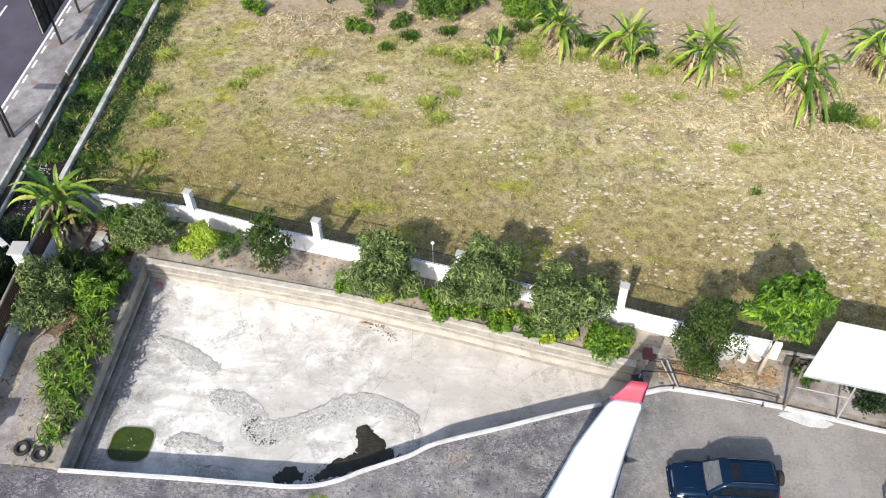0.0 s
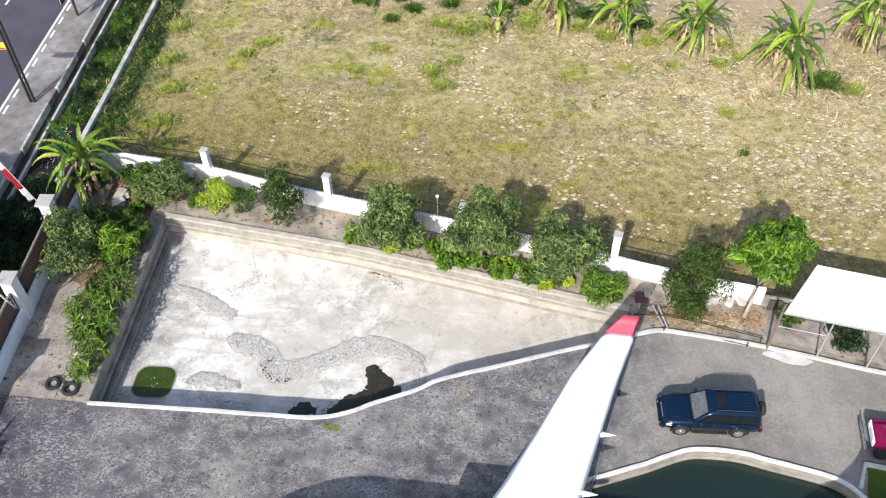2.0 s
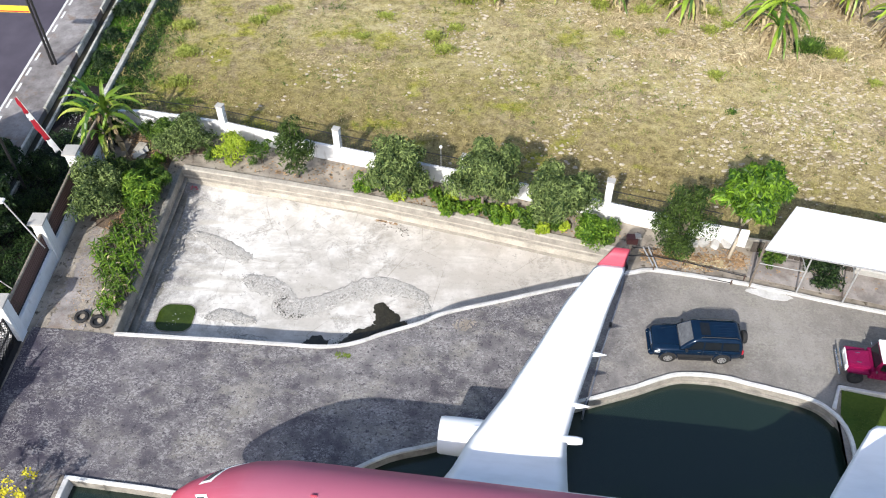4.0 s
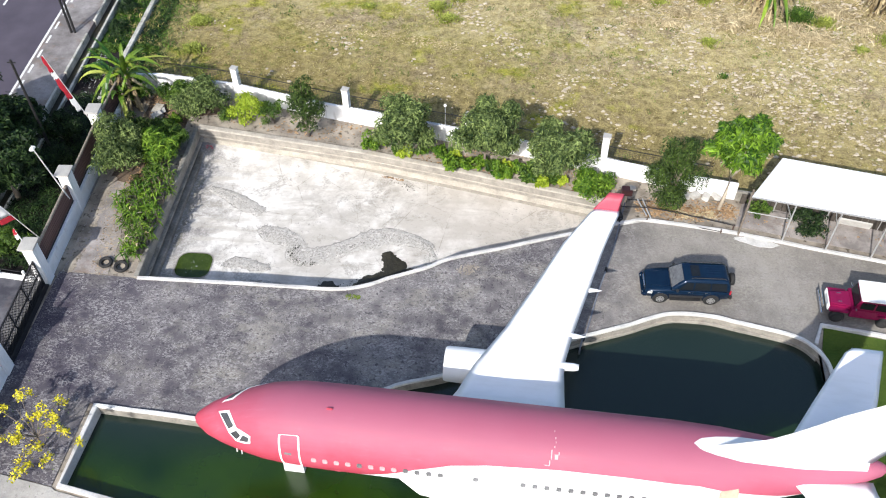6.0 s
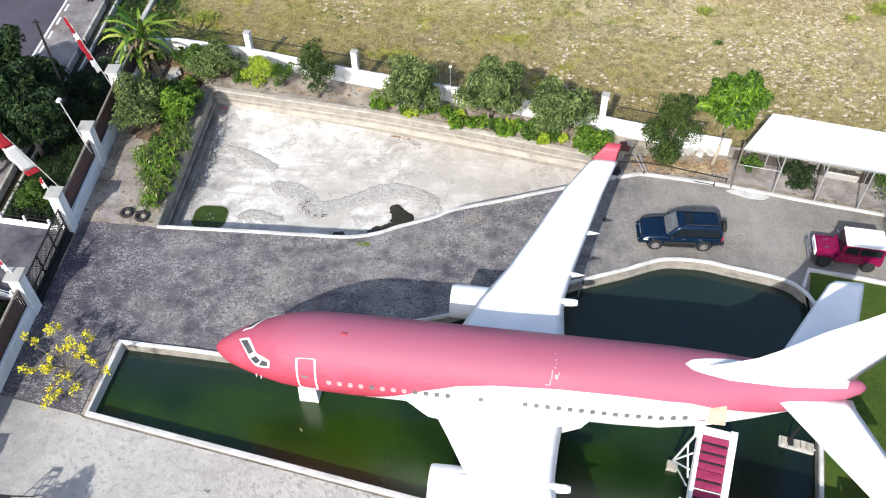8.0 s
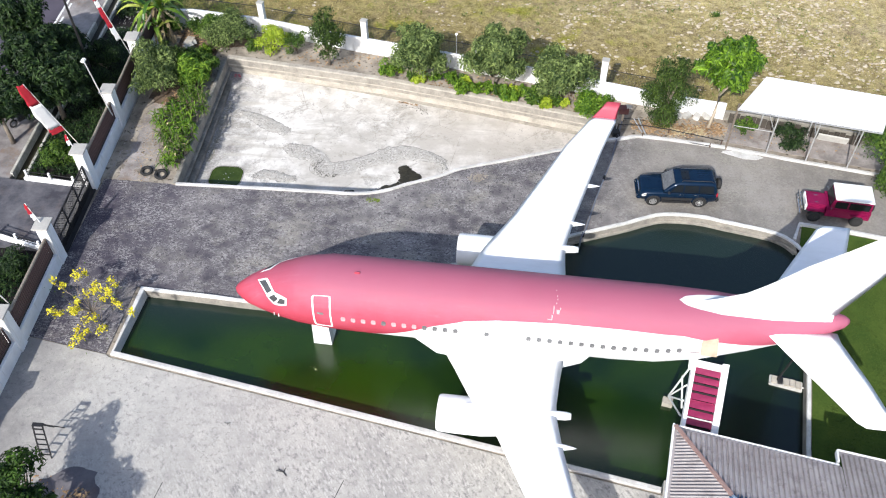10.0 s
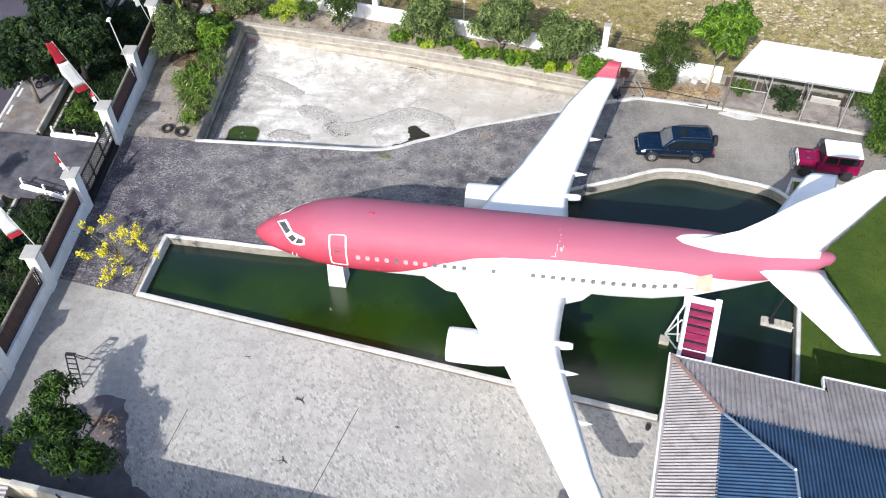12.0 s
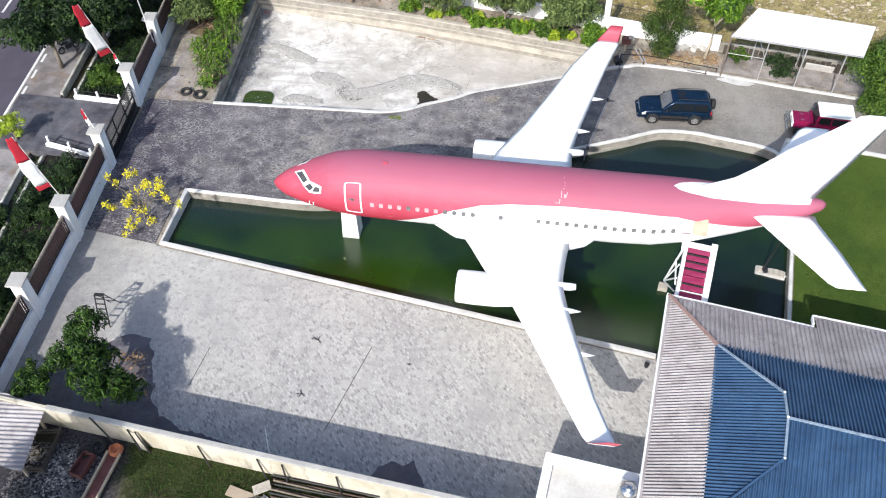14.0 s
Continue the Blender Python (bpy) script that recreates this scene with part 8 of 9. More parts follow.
for k, (x, y, h, r, mat) in enumerate(((22.7, 47.3, 1.1, 1.7, "leaf_mid"), (24.5, 46.6, 0.9, 1.1, "weed_leaf"), (15.2, 43.4, 0.8, 0.8, "weed_leaf"), (15.6, 49.4, 0.8, 0.9, "weed_leaf"), (17.1, 50.2, 0.6, 0.8, "weed_leaf"), (-3.7, 52.8, 1.1, 1.3, "weed_leaf"), (-5.6, 53.6, 0.9, 1.0, "weed_leaf"), (-1.9, 53.6, 1.0, 1.2, "weed_leaf"), (1.2, 54.0, 1.0, 1.2, "weed_leaf"), (7.4, 52.7, 0.9, 1.5, "weed_leaf"), (5.3, 53.8, 0.8, 1.2, "weed_leaf"), (10.6, 52.0, 0.8, 1.0, "weed_leaf"), (15.7, 39.2, 0.5, 0.5, "leaf_mid"), (-20.0, 48.7, 0.7, 1.0, "weed_leaf"), (-19.2, 50.3, 0.5, 1.2, "weed_leaf"), (-5.9, 47.2, 0.9, 1.1, "weed_leaf"), (-5.0, 45.6, 0.7, 1.1, "weed_leaf"), (-4.3, 48.6, 0.6, 0.9, "weed_leaf"), (-9.7, 54.0, 0.9, 0.7, "leaf_mid"), (-8.0, 55.6, 1.0, 0.9, "leaf_mid"), (-11.5, 47.0, 0.5, 0.9, "weed_leaf"), (-10.0, 50.0, 0.5, 1.0, "weed_leaf"), (8.5, 48.6, 0.5, 0.8, "weed_leaf"), (-24.6, 44.0, 0.8, 1.2, "weed_leaf"), (-24.2, 40.3, 0.8, 1.2, "weed_leaf"), (-25.8, 47.5, 0.9, 1.2, "weed_leaf"), (-26.3, 52.0, 0.9, 1.2, "weed_leaf"), (-23.3, 37.6, 0.7, 1.2, "weed_leaf"), (29.0, 44.5, 0.9, 1.2, "weed_leaf"), (26.6, 43.2, 0.5, 0.8, "weed_leaf"), (3.0, 56.2, 1.1, 1.4, "weed_leaf"), (5.6, 55.6, 1.0, 1.3, "leaf_mid"), (8.0, 55.0, 1.1, 1.3, "weed_leaf"), (10.2, 54.3, 1.0, 1.2, "leaf_mid"), (12.4, 53.4, 0.9, 1.2, "weed_leaf"), (1.6, 54.9, 0.8, 1.3, "weed_leaf"), (-1.0, 56.2, 1.0, 1.2, "leaf_mid"), (16.0, 52.0, 0.9, 1.1, "weed_leaf"), (19.5, 51.0, 0.9, 1.1, "weed_leaf"), (-5.0, 56.4, 0.9, 1.0, "leaf_mid"), (0.8, 57.4, 1.0, 1.1, "leaf_mid"), (12.0, 49.0, 0.5, 0.9, "weed_leaf"))):
    weed_clump(x, y, h, r, mat, 400 + k)


def banana(x, y, z, height, spread, seed, green=9, dry=10, steep=1.0, label="banana plant with torn green leaves over dry hanging ones", group="banana plants at the edge of the field"):
    """A clump of three stems; torn arching leaves above, dry ones hanging below."""
    rng = np.random.default_rng(seed)
    ob = thing("banana_plant", label, "banana plant", pose(x, y, z), group)
    stems = []
    for k in range(3):
        a, d = k * 2.1 + rng.uniform(0, 1), (0.0, 0.55, 0.7)[k]
        h = height * (1.0, 0.75, 0.6)[k]
        bx, by = d * math.cos(a), d * math.sin(a)
        lx, ly = bx * 1.5 + rng.uniform(-0.2, 0.2), by * 1.5 + rng.uniform(-0.2, 0.2)
        part("stem", tube(bmesh.new(), [(bx, by, -0.05), ((bx + lx) / 2, (by + ly) / 2, h * 0.5), (lx, ly, h)], [0.14, 0.11, 0.06], 9), "bark", ob, smooth=True)
        stems.append((lx, ly, h))
    for nm, count, mat in (("leaf", green, "banana_leaf"), ("dry_leaf", dry, "leaf_withered")):
        for k in range(count):
            lx, ly, h = stems[(0, 1, 0, 2)[k % 4]]
            az = k * 2.4 + rng.uniform(-0.7, 0.7)
            if nm == "leaf":
                ln = spread * (0.75 + 0.35 * h / height) * rng.uniform(0.75, 1.15)
                el = radians(rng.uniform(2, 80)) * (0.6 + 0.4 * steep)
                arr = strap_leaf(ln * (0.25 + 0.75 * math.cos(el)), 0.36 * rng.uniform(0.6, 1.2), ln * (0.15 + math.sin(el)), ln * rng.uniform(0.35, 1.15), 10, rng.uniform(0.1, 0.6), rng.uniform(0.0, 0.15))
                arr = turned(arr, az, (lx, ly, h * rng.uniform(0.7, 1.0)))
            else:
                ln = h * rng.uniform(0.6, 1.1)
                arr = strap_leaf(ln * rng.uniform(0.1, 0.95), rng.uniform(0.08, 0.3), rng.uniform(-0.2, 0.6), ln * rng.uniform(0.7, 1.5), 8, 0.3, rng.uniform(0.0, 0.5))
                arr = turned(arr, az, (lx * 0.9, ly * 0.9, h * rng.uniform(0.5, 0.95)))
            straps(nm, arr, "leaf_dry" if nm == "dry_leaf" and k % 3 == 0 else "weed_leaf" if nm == "leaf" and k % 7 == 3 else mat, ob, "dry hanging leaf" if nm == "dry_leaf" else "", 0.01 if nm == "leaf" else 0.05, seed * 100 + k)
    return ob


for k, (x, y, h, s) in enumerate(((20.2, 48.8, 3.4, 3.9), (14.1, 51.9, 3.1, 3.7), (8.5, 53.3, 2.6, 3.2), (3.6, 55.4, 2.2, 2.8), (27.0, 53.0, 3.4, 3.6), (-0.9, 53.0, 1.3, 1.7), (29.5, 48.6, 3.4, 3.5))):
    banana(x, y, FIELD, h, s, 200 + k, green=38 if k != 5 else 12, dry=54)
banana(-26.1, 32.6, 0, 3.3, 3.2, 210, 34, 22, 0.75, "tall banana plant with long arching leaves in the wall corner", "")
banana(-27.2, 34.2, -0.3, 2.4, 2.6, 211, 16, 10, 0.6, "young banana plant leaning over the wall corner", "")

# small flowering tree by the pond
fl = thing("flowering_tree", "nearly bare small tree with bright yellow blossom clusters", "tree", pose(-22.2, 6.0, 0.02))
rng = np.random.default_rng(77)
bm = bmesh.new()
tube(bm, [(0, 0, -0.05), (0.05, 0.1, 0.6), (0.1, 0.1, 1.0)], [0.06, 0.05, 0.04])
ends = []
for k in range(16):
    az, rad, z = k * 2.4, rng.uniform(0.5, 2.2), rng.uniform(1.2, 2.3)
    e = Vector((rad * math.cos(az), rad * math.sin(az) * 1.15, z))
    m = Vector((0.1, 0.1, 1.0)).lerp(e, 0.5) + Vector((0, 0, 0.2))
    tube(bm, [(0.1, 0.1, 0.9), tuple(m), tuple(e)], [0.03, 0.02, 0.008], 5)
    ends.append(e)
    for j in range(2):
        e2 = e + Vector(rng.normal(0, 0.4, 3)) * Vector((1, 1, 0.4)).length * 0.6
        tube(bm, [tuple(m.lerp(e, 0.5)), tuple(e2)], [0.014, 0.006], 4)
        ends.append(e2)
part("trunk", bm, "bark", fl)
for e in ends[::2] + ends[1::4]:
    cs = np.array(e) + rng.normal(0, 0.11, (34, 3))
    quads("blossom", leaves_at(rng, cs, rng.normal(0, 1, (34, 3)), 0.14, 0.11, 0.1), "petal", fl)
quads("leaf", leaves_at(rng, np.array([np.array(ends[i % len(ends)]) + rng.normal(0, 0.22, 3) for i in range(90)]), rng.normal(0, 1, (90, 3)), 0.14, 0.06), "leaf_mid", fl, kind="stuff")

# ---- field growth, stones, straw, litter ----
def scatter(name, n, region, z, length, material, seed, label, category, blades=5, spread=0.1, flat=False, keep=None, width=0.03):
    """Tufts of blades over a rectangle, as one piece of stuff."""
    rng = np.random.default_rng(seed)
    x0, x1, y0, y1 = region
    px, py = rng.uniform(x0, x1, n), rng.uniform(y0, y1, n)
    if keep is not None:
        ok = np.array([keep(a, b, rng.uniform()) for a, b in zip(px, py)])
        px, py = px[ok], py[ok]
    n = len(px)
    c = np.repeat(np.stack((px, py, np.full(n, z)), 1), blades, 0) + np.concatenate((rng.normal(0, spread, (n * blades, 2)), np.zeros((n * blades, 1))), 1)
    az = rng.uniform(0, math.tau, n * blades)
    ln = length * rng.uniform(0.5, 1.3, n * blades)
    up = np.full(n * blades, 0.12) if flat else rng.uniform(0.35, 0.95, n * blades)
    out = np.stack((np.cos(az), np.sin(az), np.zeros_like(az)), 1)
    side = np.stack((-np.sin(az), np.cos(az), np.zeros_like(az)), 1) * (width * rng.uniform(0.6, 1.4, n * blades))[:, None]
    mid = c + out * (ln * 0.35)[:, None] + np.array((0, 0, 1)) * (ln * up * 0.7)[:, None] + np.array((0, 0, 0.012))
    tip = c + out * (ln * 0.95)[:, None] + np.array((0, 0, 1)) * (ln * up)[:, None] * (0.2 if flat else 0.9) + np.array((0, 0, 0.012))
    arr = np.stack((c - side * 0.5 + np.array((0, 0, 0.01)), mid - side, tip, mid + side), 1)
    ob = quads(name, arr, material)
    return tagged(ob, label, category, kind="stuff")


def in_field(x, y, r):
    return y > north_y(min(max(x, -24.5), 12.7)) + 0.5 + (0 if x < 12.7 else -(x - 12.7) * 0.23) and x > -28.6


def patchy(x, y, r, s=0.16, cut=0.1):
    return in_field(x, y, r) and noise.noise((x * s, y * s, 3.0)) + (r - 0.5) * 0.5 > cut


scatter("field_grass", 15000, (-29, 45, 26, 66), FIELD, 0.16, "grass_dry", 301, "short dry yellow grass", "grass", 5, 0.12, keep=lambda x, y, r: in_field(x, y, r), width=0.022)
scatter("field_grass", 9000, (-29, 45, 26, 66), FIELD, 0.18, "grass_green", 302, "patches of greener grass", "grass", 5, 0.12, keep=lambda x, y, r: patchy(x, y, r), width=0.022)
scatter("roadside_grass", 4200, (-31, -27.2, 34.5, 62), FIELD, 0.36, "leaf_street", 303, "rank green roadside grass", "grass", 5, 0.14, keep=lambda x, y, r: noise.noise((x * 0.5, y * 0.35, 2.0)) + (r - 0.5) * 0.6 > -0.15, width=0.03)
scatter("roadside_grass", 600, (-31, -26.0, 34.5, 62), FIELD, 0.42, "grass_dry", 317, "dry rank grass beside the ditch", "grass", 5, 0.16, keep=lambda x, y, r: noise.noise((x * 0.5, y * 0.35, 2.0)) + (r - 0.5) * 0.6 < 0.1, width=0.03)
scatter("roadside_grass", 1500, (-28.8, -24.5, 35.5, 60), FIELD, 0.34, "leaf_mid", 318, "mid-green rank weeds at the field's edge", "grass", 6, 0.2, keep=lambda x, y, r: x < -26.6 + 1.8 * noise.noise((x * 0.4, y * 0.4, 6.0)) + (r - 0.5) * 1.5, width=0.03)
scatter("verge_weeds", 1500, (-30.8, -26.6, -8, 10.6), -0.3, 0.36, "leaf_street", 304, "rank green weeds on the verge", "weeds", 5, 0.12, width=0.035)
scatter("verge_weeds", 1500, (-30.8, -26.9, 17.4, 34), -0.3, 0.36, "leaf_street", 305, "rank green weeds on the verge", "weeds", 5, 0.12, width=0.035)
scatter("straw", 1500, (-24, 32, 50, 60), FIELD, 0.75, "leaf_dry", 306, "heaps of dry straw and dead leaves", "straw", 6, 0.35, True, keep=lambda x, y, r: noise.noise((x * 0.22, y * 0.3, 8.0)) > 0.02 and y > 53 - 0.28 * (x + 5), width=0.035)
scatter("straw", 650, (9, 34, 40, 54), FIELD, 0.8, "leaf_dry", 307, "dry banana trash below the plants", "straw", 6, 0.4, True, keep=lambda x, y, r: noise.noise((x * 0.2, y * 0.25, 5.0)) > -0.05 and y > 52.5 - 0.42 * x + 0.2, width=0.04)
scatter("straw", 900, (-24, -8, 52.5, 57), FIELD, 0.9, "leaf_dry", 312, "long heap of pale dry straw", "straw", 8, 0.4, True, keep=lambda x, y, r: -20.0 < x < -13.0 and abs(y - 55.4 + 0.1 * (x + 16)) < 1.0 and r < 0.5, width=0.035)
scatter("dry_stalks", 1600, (-20, 32, 36, 54), FIELD, 0.5, "leaf_dry", 313, "scattered pale dry stalks on the field", "straw", 2, 0.3, True, keep=lambda x, y, r: in_field(x, y, r) and noise.noise((x * 0.13, y * 0.2, 11.0)) + x * 0.012 + (r - 0.5) * 0.5 > 0.05, width=0.022)
def heap(x, y, r, n, seed, length=0.6):
    """A flat heap of long pale dry stalks, lying every way."""
    rng = np.random.default_rng(seed)
    d = r * np.abs(rng.normal(0, 0.6, n))
    a = rng.uniform(0, math.tau, n)
    c = np.stack((x + 1.5 * d * np.cos(a), y + 0.75 * d * np.sin(a), FIELD + 0.05 + 0.3 * np.exp(-(d / r) ** 2) * rng.uniform(0, 1, n)), 1)
    az = rng.uniform(0, math.pi, n)
    v = np.stack((np.cos(az), np.sin(az), rng.normal(0, 0.12, n)), 1) * (length * rng.uniform(0.3, 1.0, n))[:, None]
    w = np.stack((-np.sin(az), np.cos(az), rng.normal(0, 0.3, n)), 1) * rng.uniform(0.015, 0.045, n)[:, None]
    bend = np.stack((np.zeros(n), np.zeros(n), rng.uniform(0.0, 0.12, n)), 1)
    arr = np.concatenate((np.stack((c - v - w, c - w + bend, c + w + bend, c - v + w), 1), np.stack((c - w + bend, c + v - w * 0.3, c + v + w * 0.3, c + w + bend), 1)))
    arr[:, :, 2] = np.maximum(arr[:, :, 2], FIELD + 0.015)
    return tagged(quads("straw_heap", arr, "leaf_dry"), "flattened heap of long pale dry stalks on the field", "straw", kind="stuff")


for k, (x, y, r, n) in enumerate(((-17.3, 56.2, 1.4, 230), (-15.0, 55.8, 1.2, 190), (-15.0, 58.4, 1.6, 300), (-12.6, 58.2, 1.2, 200), (-16.8, 52.9, 0.5, 90), (-18.6, 57.6, 1.2, 220), (23.4, 44.5, 1.3, 330), (21.4, 45.6, 1.4, 320), (17.4, 45.9, 1.5, 330), (18.9, 47.0, 1.4, 300), (12.5, 46.0, 1.2, 170), (9.9, 46.3, 1.0, 120), (13.4, 47.6, 1.3, 190), (25.6, 48.0, 1.5, 300), (27.8, 46.0, 1.6, 330), (20.4, 48.0, 1.5, 300), (14.3, 50.8, 1.4, 260), (8.3, 53.6, 1.2, 260), (4.0, 54.4, 1.2, 260), (2.6, 55.3, 1.0, 200), (10.4, 49.6, 1.0, 130), (6.4, 50.0, 0.8, 70), (-3.2, 57.5, 1.4, 240), (-7.6, 58.4, 1.2, 200), (-0.6, 58.6, 1.2, 200), (30.5, 45.0, 1.6, 260))):
    heap(x, y, r, n, 500 + k)
scatter("dry_stalks", 700, (-17, -4, 41, 45.5), FIELD, 0.35, "leaf_dry", 315, "pale trodden straw along a footpath", "straw", 4, 0.25, True, keep=lambda x, y, r: abs(y - 44.2 + 0.18 * (x + 16.3)) < 0.45, width=0.03)
scatter("field_weeds", 1200, (-26, 34, 29, 56), FIELD, 0.26, "leaf_mid", 314, "scattered green weeds in the field", "weeds", 6, 0.16, keep=lambda x, y, r: patchy(x, y, r, 0.3, 0.28), width=0.035)
flakes("leaf_litter", [(8.6, 24.6), (11.0, 24.5), (13.8, 24.6)], 1.05, 308, "leaf_litter", -0.028, "brown and pale fallen leaves under the trees", 900, 0.13, "leaf litter", 0.05)
flakes("leaf_litter", [(14.6, 23.9), (18.0, 23.3), (22.3, 22.6)], 0.9, 331, "leaf_litter", 0.04, "brown leaf litter on the shelter floor", 90, 0.08, "leaf litter", 0.03)
flakes("leaf_litter", [(-25.0, 33.6), (-23.4, 31.8), (-22.6, 29.5), (-23.2, 27.0), (-23.6, 24.8)], 1.1, 332, "leaf_litter", 0.02, "brown leaf litter in the wall corner", 900, 0.11, "leaf litter", 0.04)
flakes("roadside_litter", [(-30.4, 38.5), (-30.2, 35.5), (-29.8, 32.0), (-29.6, 29.5)], 0.8, 333, "concrete", -0.28, "pale scraps of litter on the dark soil by the ditch", 260, 0.09, "litter", 0.05)
flakes("leaf_litter", [(10.4, 24.3), (12.6, 24.2)], 0.7, 319, "leaf_dry", -0.02, "pale dry leaves under the trees", 160, 0.12, "leaf litter", 0.06)
scatter("leaf_litter", 500, (-20, 7, 25.5, 31.5), -0.03, 0.2, "leaf_litter", 309, "thin leaf litter of the planting strip", "leaf litter", 3, 0.2, True, keep=lambda x, y, r: north_y(x) - 2.6 < y < north_y(x) - 0.3, width=0.06)
scatter("ditch_grass", 5200, (-32.0, -28.9, 36, 64), FIELD, 0.22, "lush_blade", 321, "lush green grass between the ditch and the kerb", "grass", 6, 0.16, keep=lambda x, y, r: -31.1 - 0.035 * (y - 30) < x < -29.15, width=0.035)
scatter("ditch_grass", 1200, (-33.0, -28.9, 36, 64), FIELD, 0.34, "leaf_dark", 322, "dark rank grass along the roadside ditch", "grass", 6, 0.18, keep=lambda x, y, r: -31.1 - 0.035 * (y - 30) < x < -30.2 - 0.035 * (y - 30), width=0.035)
scatter("lawn_grass", 9000, (15.2, 32, -5, 15), 0.0, 0.07, "lawn_blade", 310, "short lawn grass", "grass", 5, 0.1, keep=lambda x, y, r: x > 17.6 or (x > 15.6 + 0.21 * (y - 1)), width=0.02)
def wall_line(x):
    return -8.71 - 0.153 * (x + 21.36)


scatter("yard_grass", 9000, (-18.5, 1, -20, -9.6), 1.2, 0.1, "yard_blade", 316, "rough olive grass of the back yard", "grass", 5, 0.12, keep=lambda x, y, r: y < wall_line(x) - 0.25 and x > -17.4 + r and noise.noise((x * 0.7, y * 0.7, 4.0)) + 0.8 * (r - 0.5) > -0.1, width=0.022)
scatter("yard_grass", 11000, (-18.5, 1, -20, -9.6), 1.2, 0.11, "turf_blade", 311, "rough green grass of the back yard", "grass", 5, 0.12, keep=lambda x, y, r: y < wall_line(x) - 0.25 and x > -17.4 + r and noise.noise((x * 0.7, y * 0.7, 4.0)) + 0.8 * (r - 0.5) > -0.1, width=0.022)

rng = np.random.default_rng(320)
made = 0
verts, faces = [], []
while made < 8000:
    x, y = rng.uniform(-27, 34), rng.uniform(29, 58)
    if not in_field(x, y, 0) or 0.9 * noise.noise((x * 0.16, y * 0.2, 1.0)) + 0.5 * noise.noise((x * 0.6, y * 0.8, 2.0)) + x * 0.018 + rng.uniform(-0.25, 0.25) < 0.2 or rng.uniform() > (y - north_y(min(x, 12.6)) - 0.5) / 9.0:
        continue
    made += 1
    r = 0.03 + 0.13 * rng.uniform() ** 3
    base = len(verts)
    a0 = rng.uniform(0, 6)
    for k in range(5):
        a = a0 + k * math.tau / 5
        rr = r * rng.uniform(0.7, 1.3)
        verts.append((x + 1.35 * rr * math.cos(a), y + 0.8 * rr * math.sin(a), FIELD - 0.01))
    for k in range(5):
        vx, vy, _ = verts[base + k]
        verts.append((x + (vx - x) * 0.6, y + (vy - y) * 0.6, FIELD + r * rng.uniform(0.4, 0.8)))
    for k in range(5):
        j = (k + 1) % 5
        faces.append((base + k, base + j, base + 5 + j, base + 5 + k))
    faces.append(tuple(base + 5 + k for k in range(5)))
me = bpy.data.meshes.new("field_stones")
me.from_pydata(verts, [], faces)
tagged(mesh_part("field_stones", me, "stone"), "pale stones and clods strewn over the field", "stones", kind="stuff")

# ---- small things ----
def ring_tyre(x, y, z, r, rz=0, label="discarded black tyre lying on the soil"):
    ob = thing("tyre", label, "tyre", pose(x, y, z, 8, 0, rz), "discarded tyres")
    bm = bmesh.new()
    loop = []
    for i in range(22):
        a = i * math.tau / 22
        loop.append([((r + 0.11 * math.cos(b)) * math.cos(a), (r + 0.11 * math.cos(b)) * math.sin(a), 0.1 + 0.1 * math.sin(b)) for b in np.linspace(0, math.tau, 8, endpoint=False)])
    loft(bm, loop + loop[:1], False)
    part("tread", bm, "tyre", ob, smooth=True)


ring_tyre(-23.1, 18.0, 0.0, 0.3)
ring_tyre(-22.1, 17.75, 0.0, 0.33, 40)


def flag(x, y, z, out, bands, label, wide=0.75):
    """A long pennant down a slanted pole; bands as (from, to, colour) along it."""
    ob = thing("flag", label, "flag", pose(x, y, z), "red and white pennants on the road wall")
    p = Vector(out)
    part("pole", rod(bmesh.new(), (0, 0, -0.05), p, 0.035, 0.02), "white_gloss", ob)
    side = Vector((-0.78, -0.6, 0.0))
    for t0, t1, mat in bands:
        grid = []
        for i in range(9):
            t = t0 + (t1 - t0) * i / 8
            w = wide * (1 - 0.5 * max(0, (t - 0.62) / 0.38))
            grid.append([p * t + side * (w * j / 4) + Vector((0.03 * math.sin(i * 1.3 + j), 0, 0.05 * math.sin(i * 1.1 + j * 1.4))) for j in range(5)])
        bm = bmesh.new()
        loft(bm, grid, False, False)
        cl = part("cloth", bm, mat, ob, "red cloth" if mat == "red_cloth" else "white cloth", smooth=True)
        m = cl.modifiers.new("thickness", "SOLIDIFY")
        m.thickness = 0.01
    return ob


flag(-27.85, 19.9, -0.3, (-0.3, -2.65, 7.5), ((0.36, 0.43, "red_cloth"), (0.43, 0.75, "white_cloth"), (0.75, 1.0, "red_cloth")), "long white pennant with a red tip on a tall pole", 0.85)
flag(-27.6, 7.15, -0.3, (-0.7, -0.8, 6.0), ((0.28, 0.34, "red_cloth"), (0.34, 0.68, "white_cloth"), (0.68, 1.0, "red_cloth")), "long white pennant with a red tip outside the railing", 0.8)
flag(-27.95, 30.1, -0.3, (-0.55, -1.75, 7.3), ((0.3, 0.46, "white_cloth"), (0.46, 0.72, "red_cloth"), (0.72, 0.8, "white_cloth"), (0.8, 0.99, "red_cloth")), "furled red and white pennant on a tall pole", 0.34)
flag(-26.45, 16.75, 2.9, (-0.2, 0.1, 1.0), ((0.3, 0.6, "white_cloth"), (0.6, 0.98, "red_cloth"),), "small red and white pennant behind a gate pillar", 0.18)
flag(-25.95, 10.45, 3.0, (-0.25, -0.1, 1.6), ((0.2, 0.5, "white_cloth"), (0.5, 0.98, "red_cloth")), "small red and white pennant on a gate pillar", 0.2)

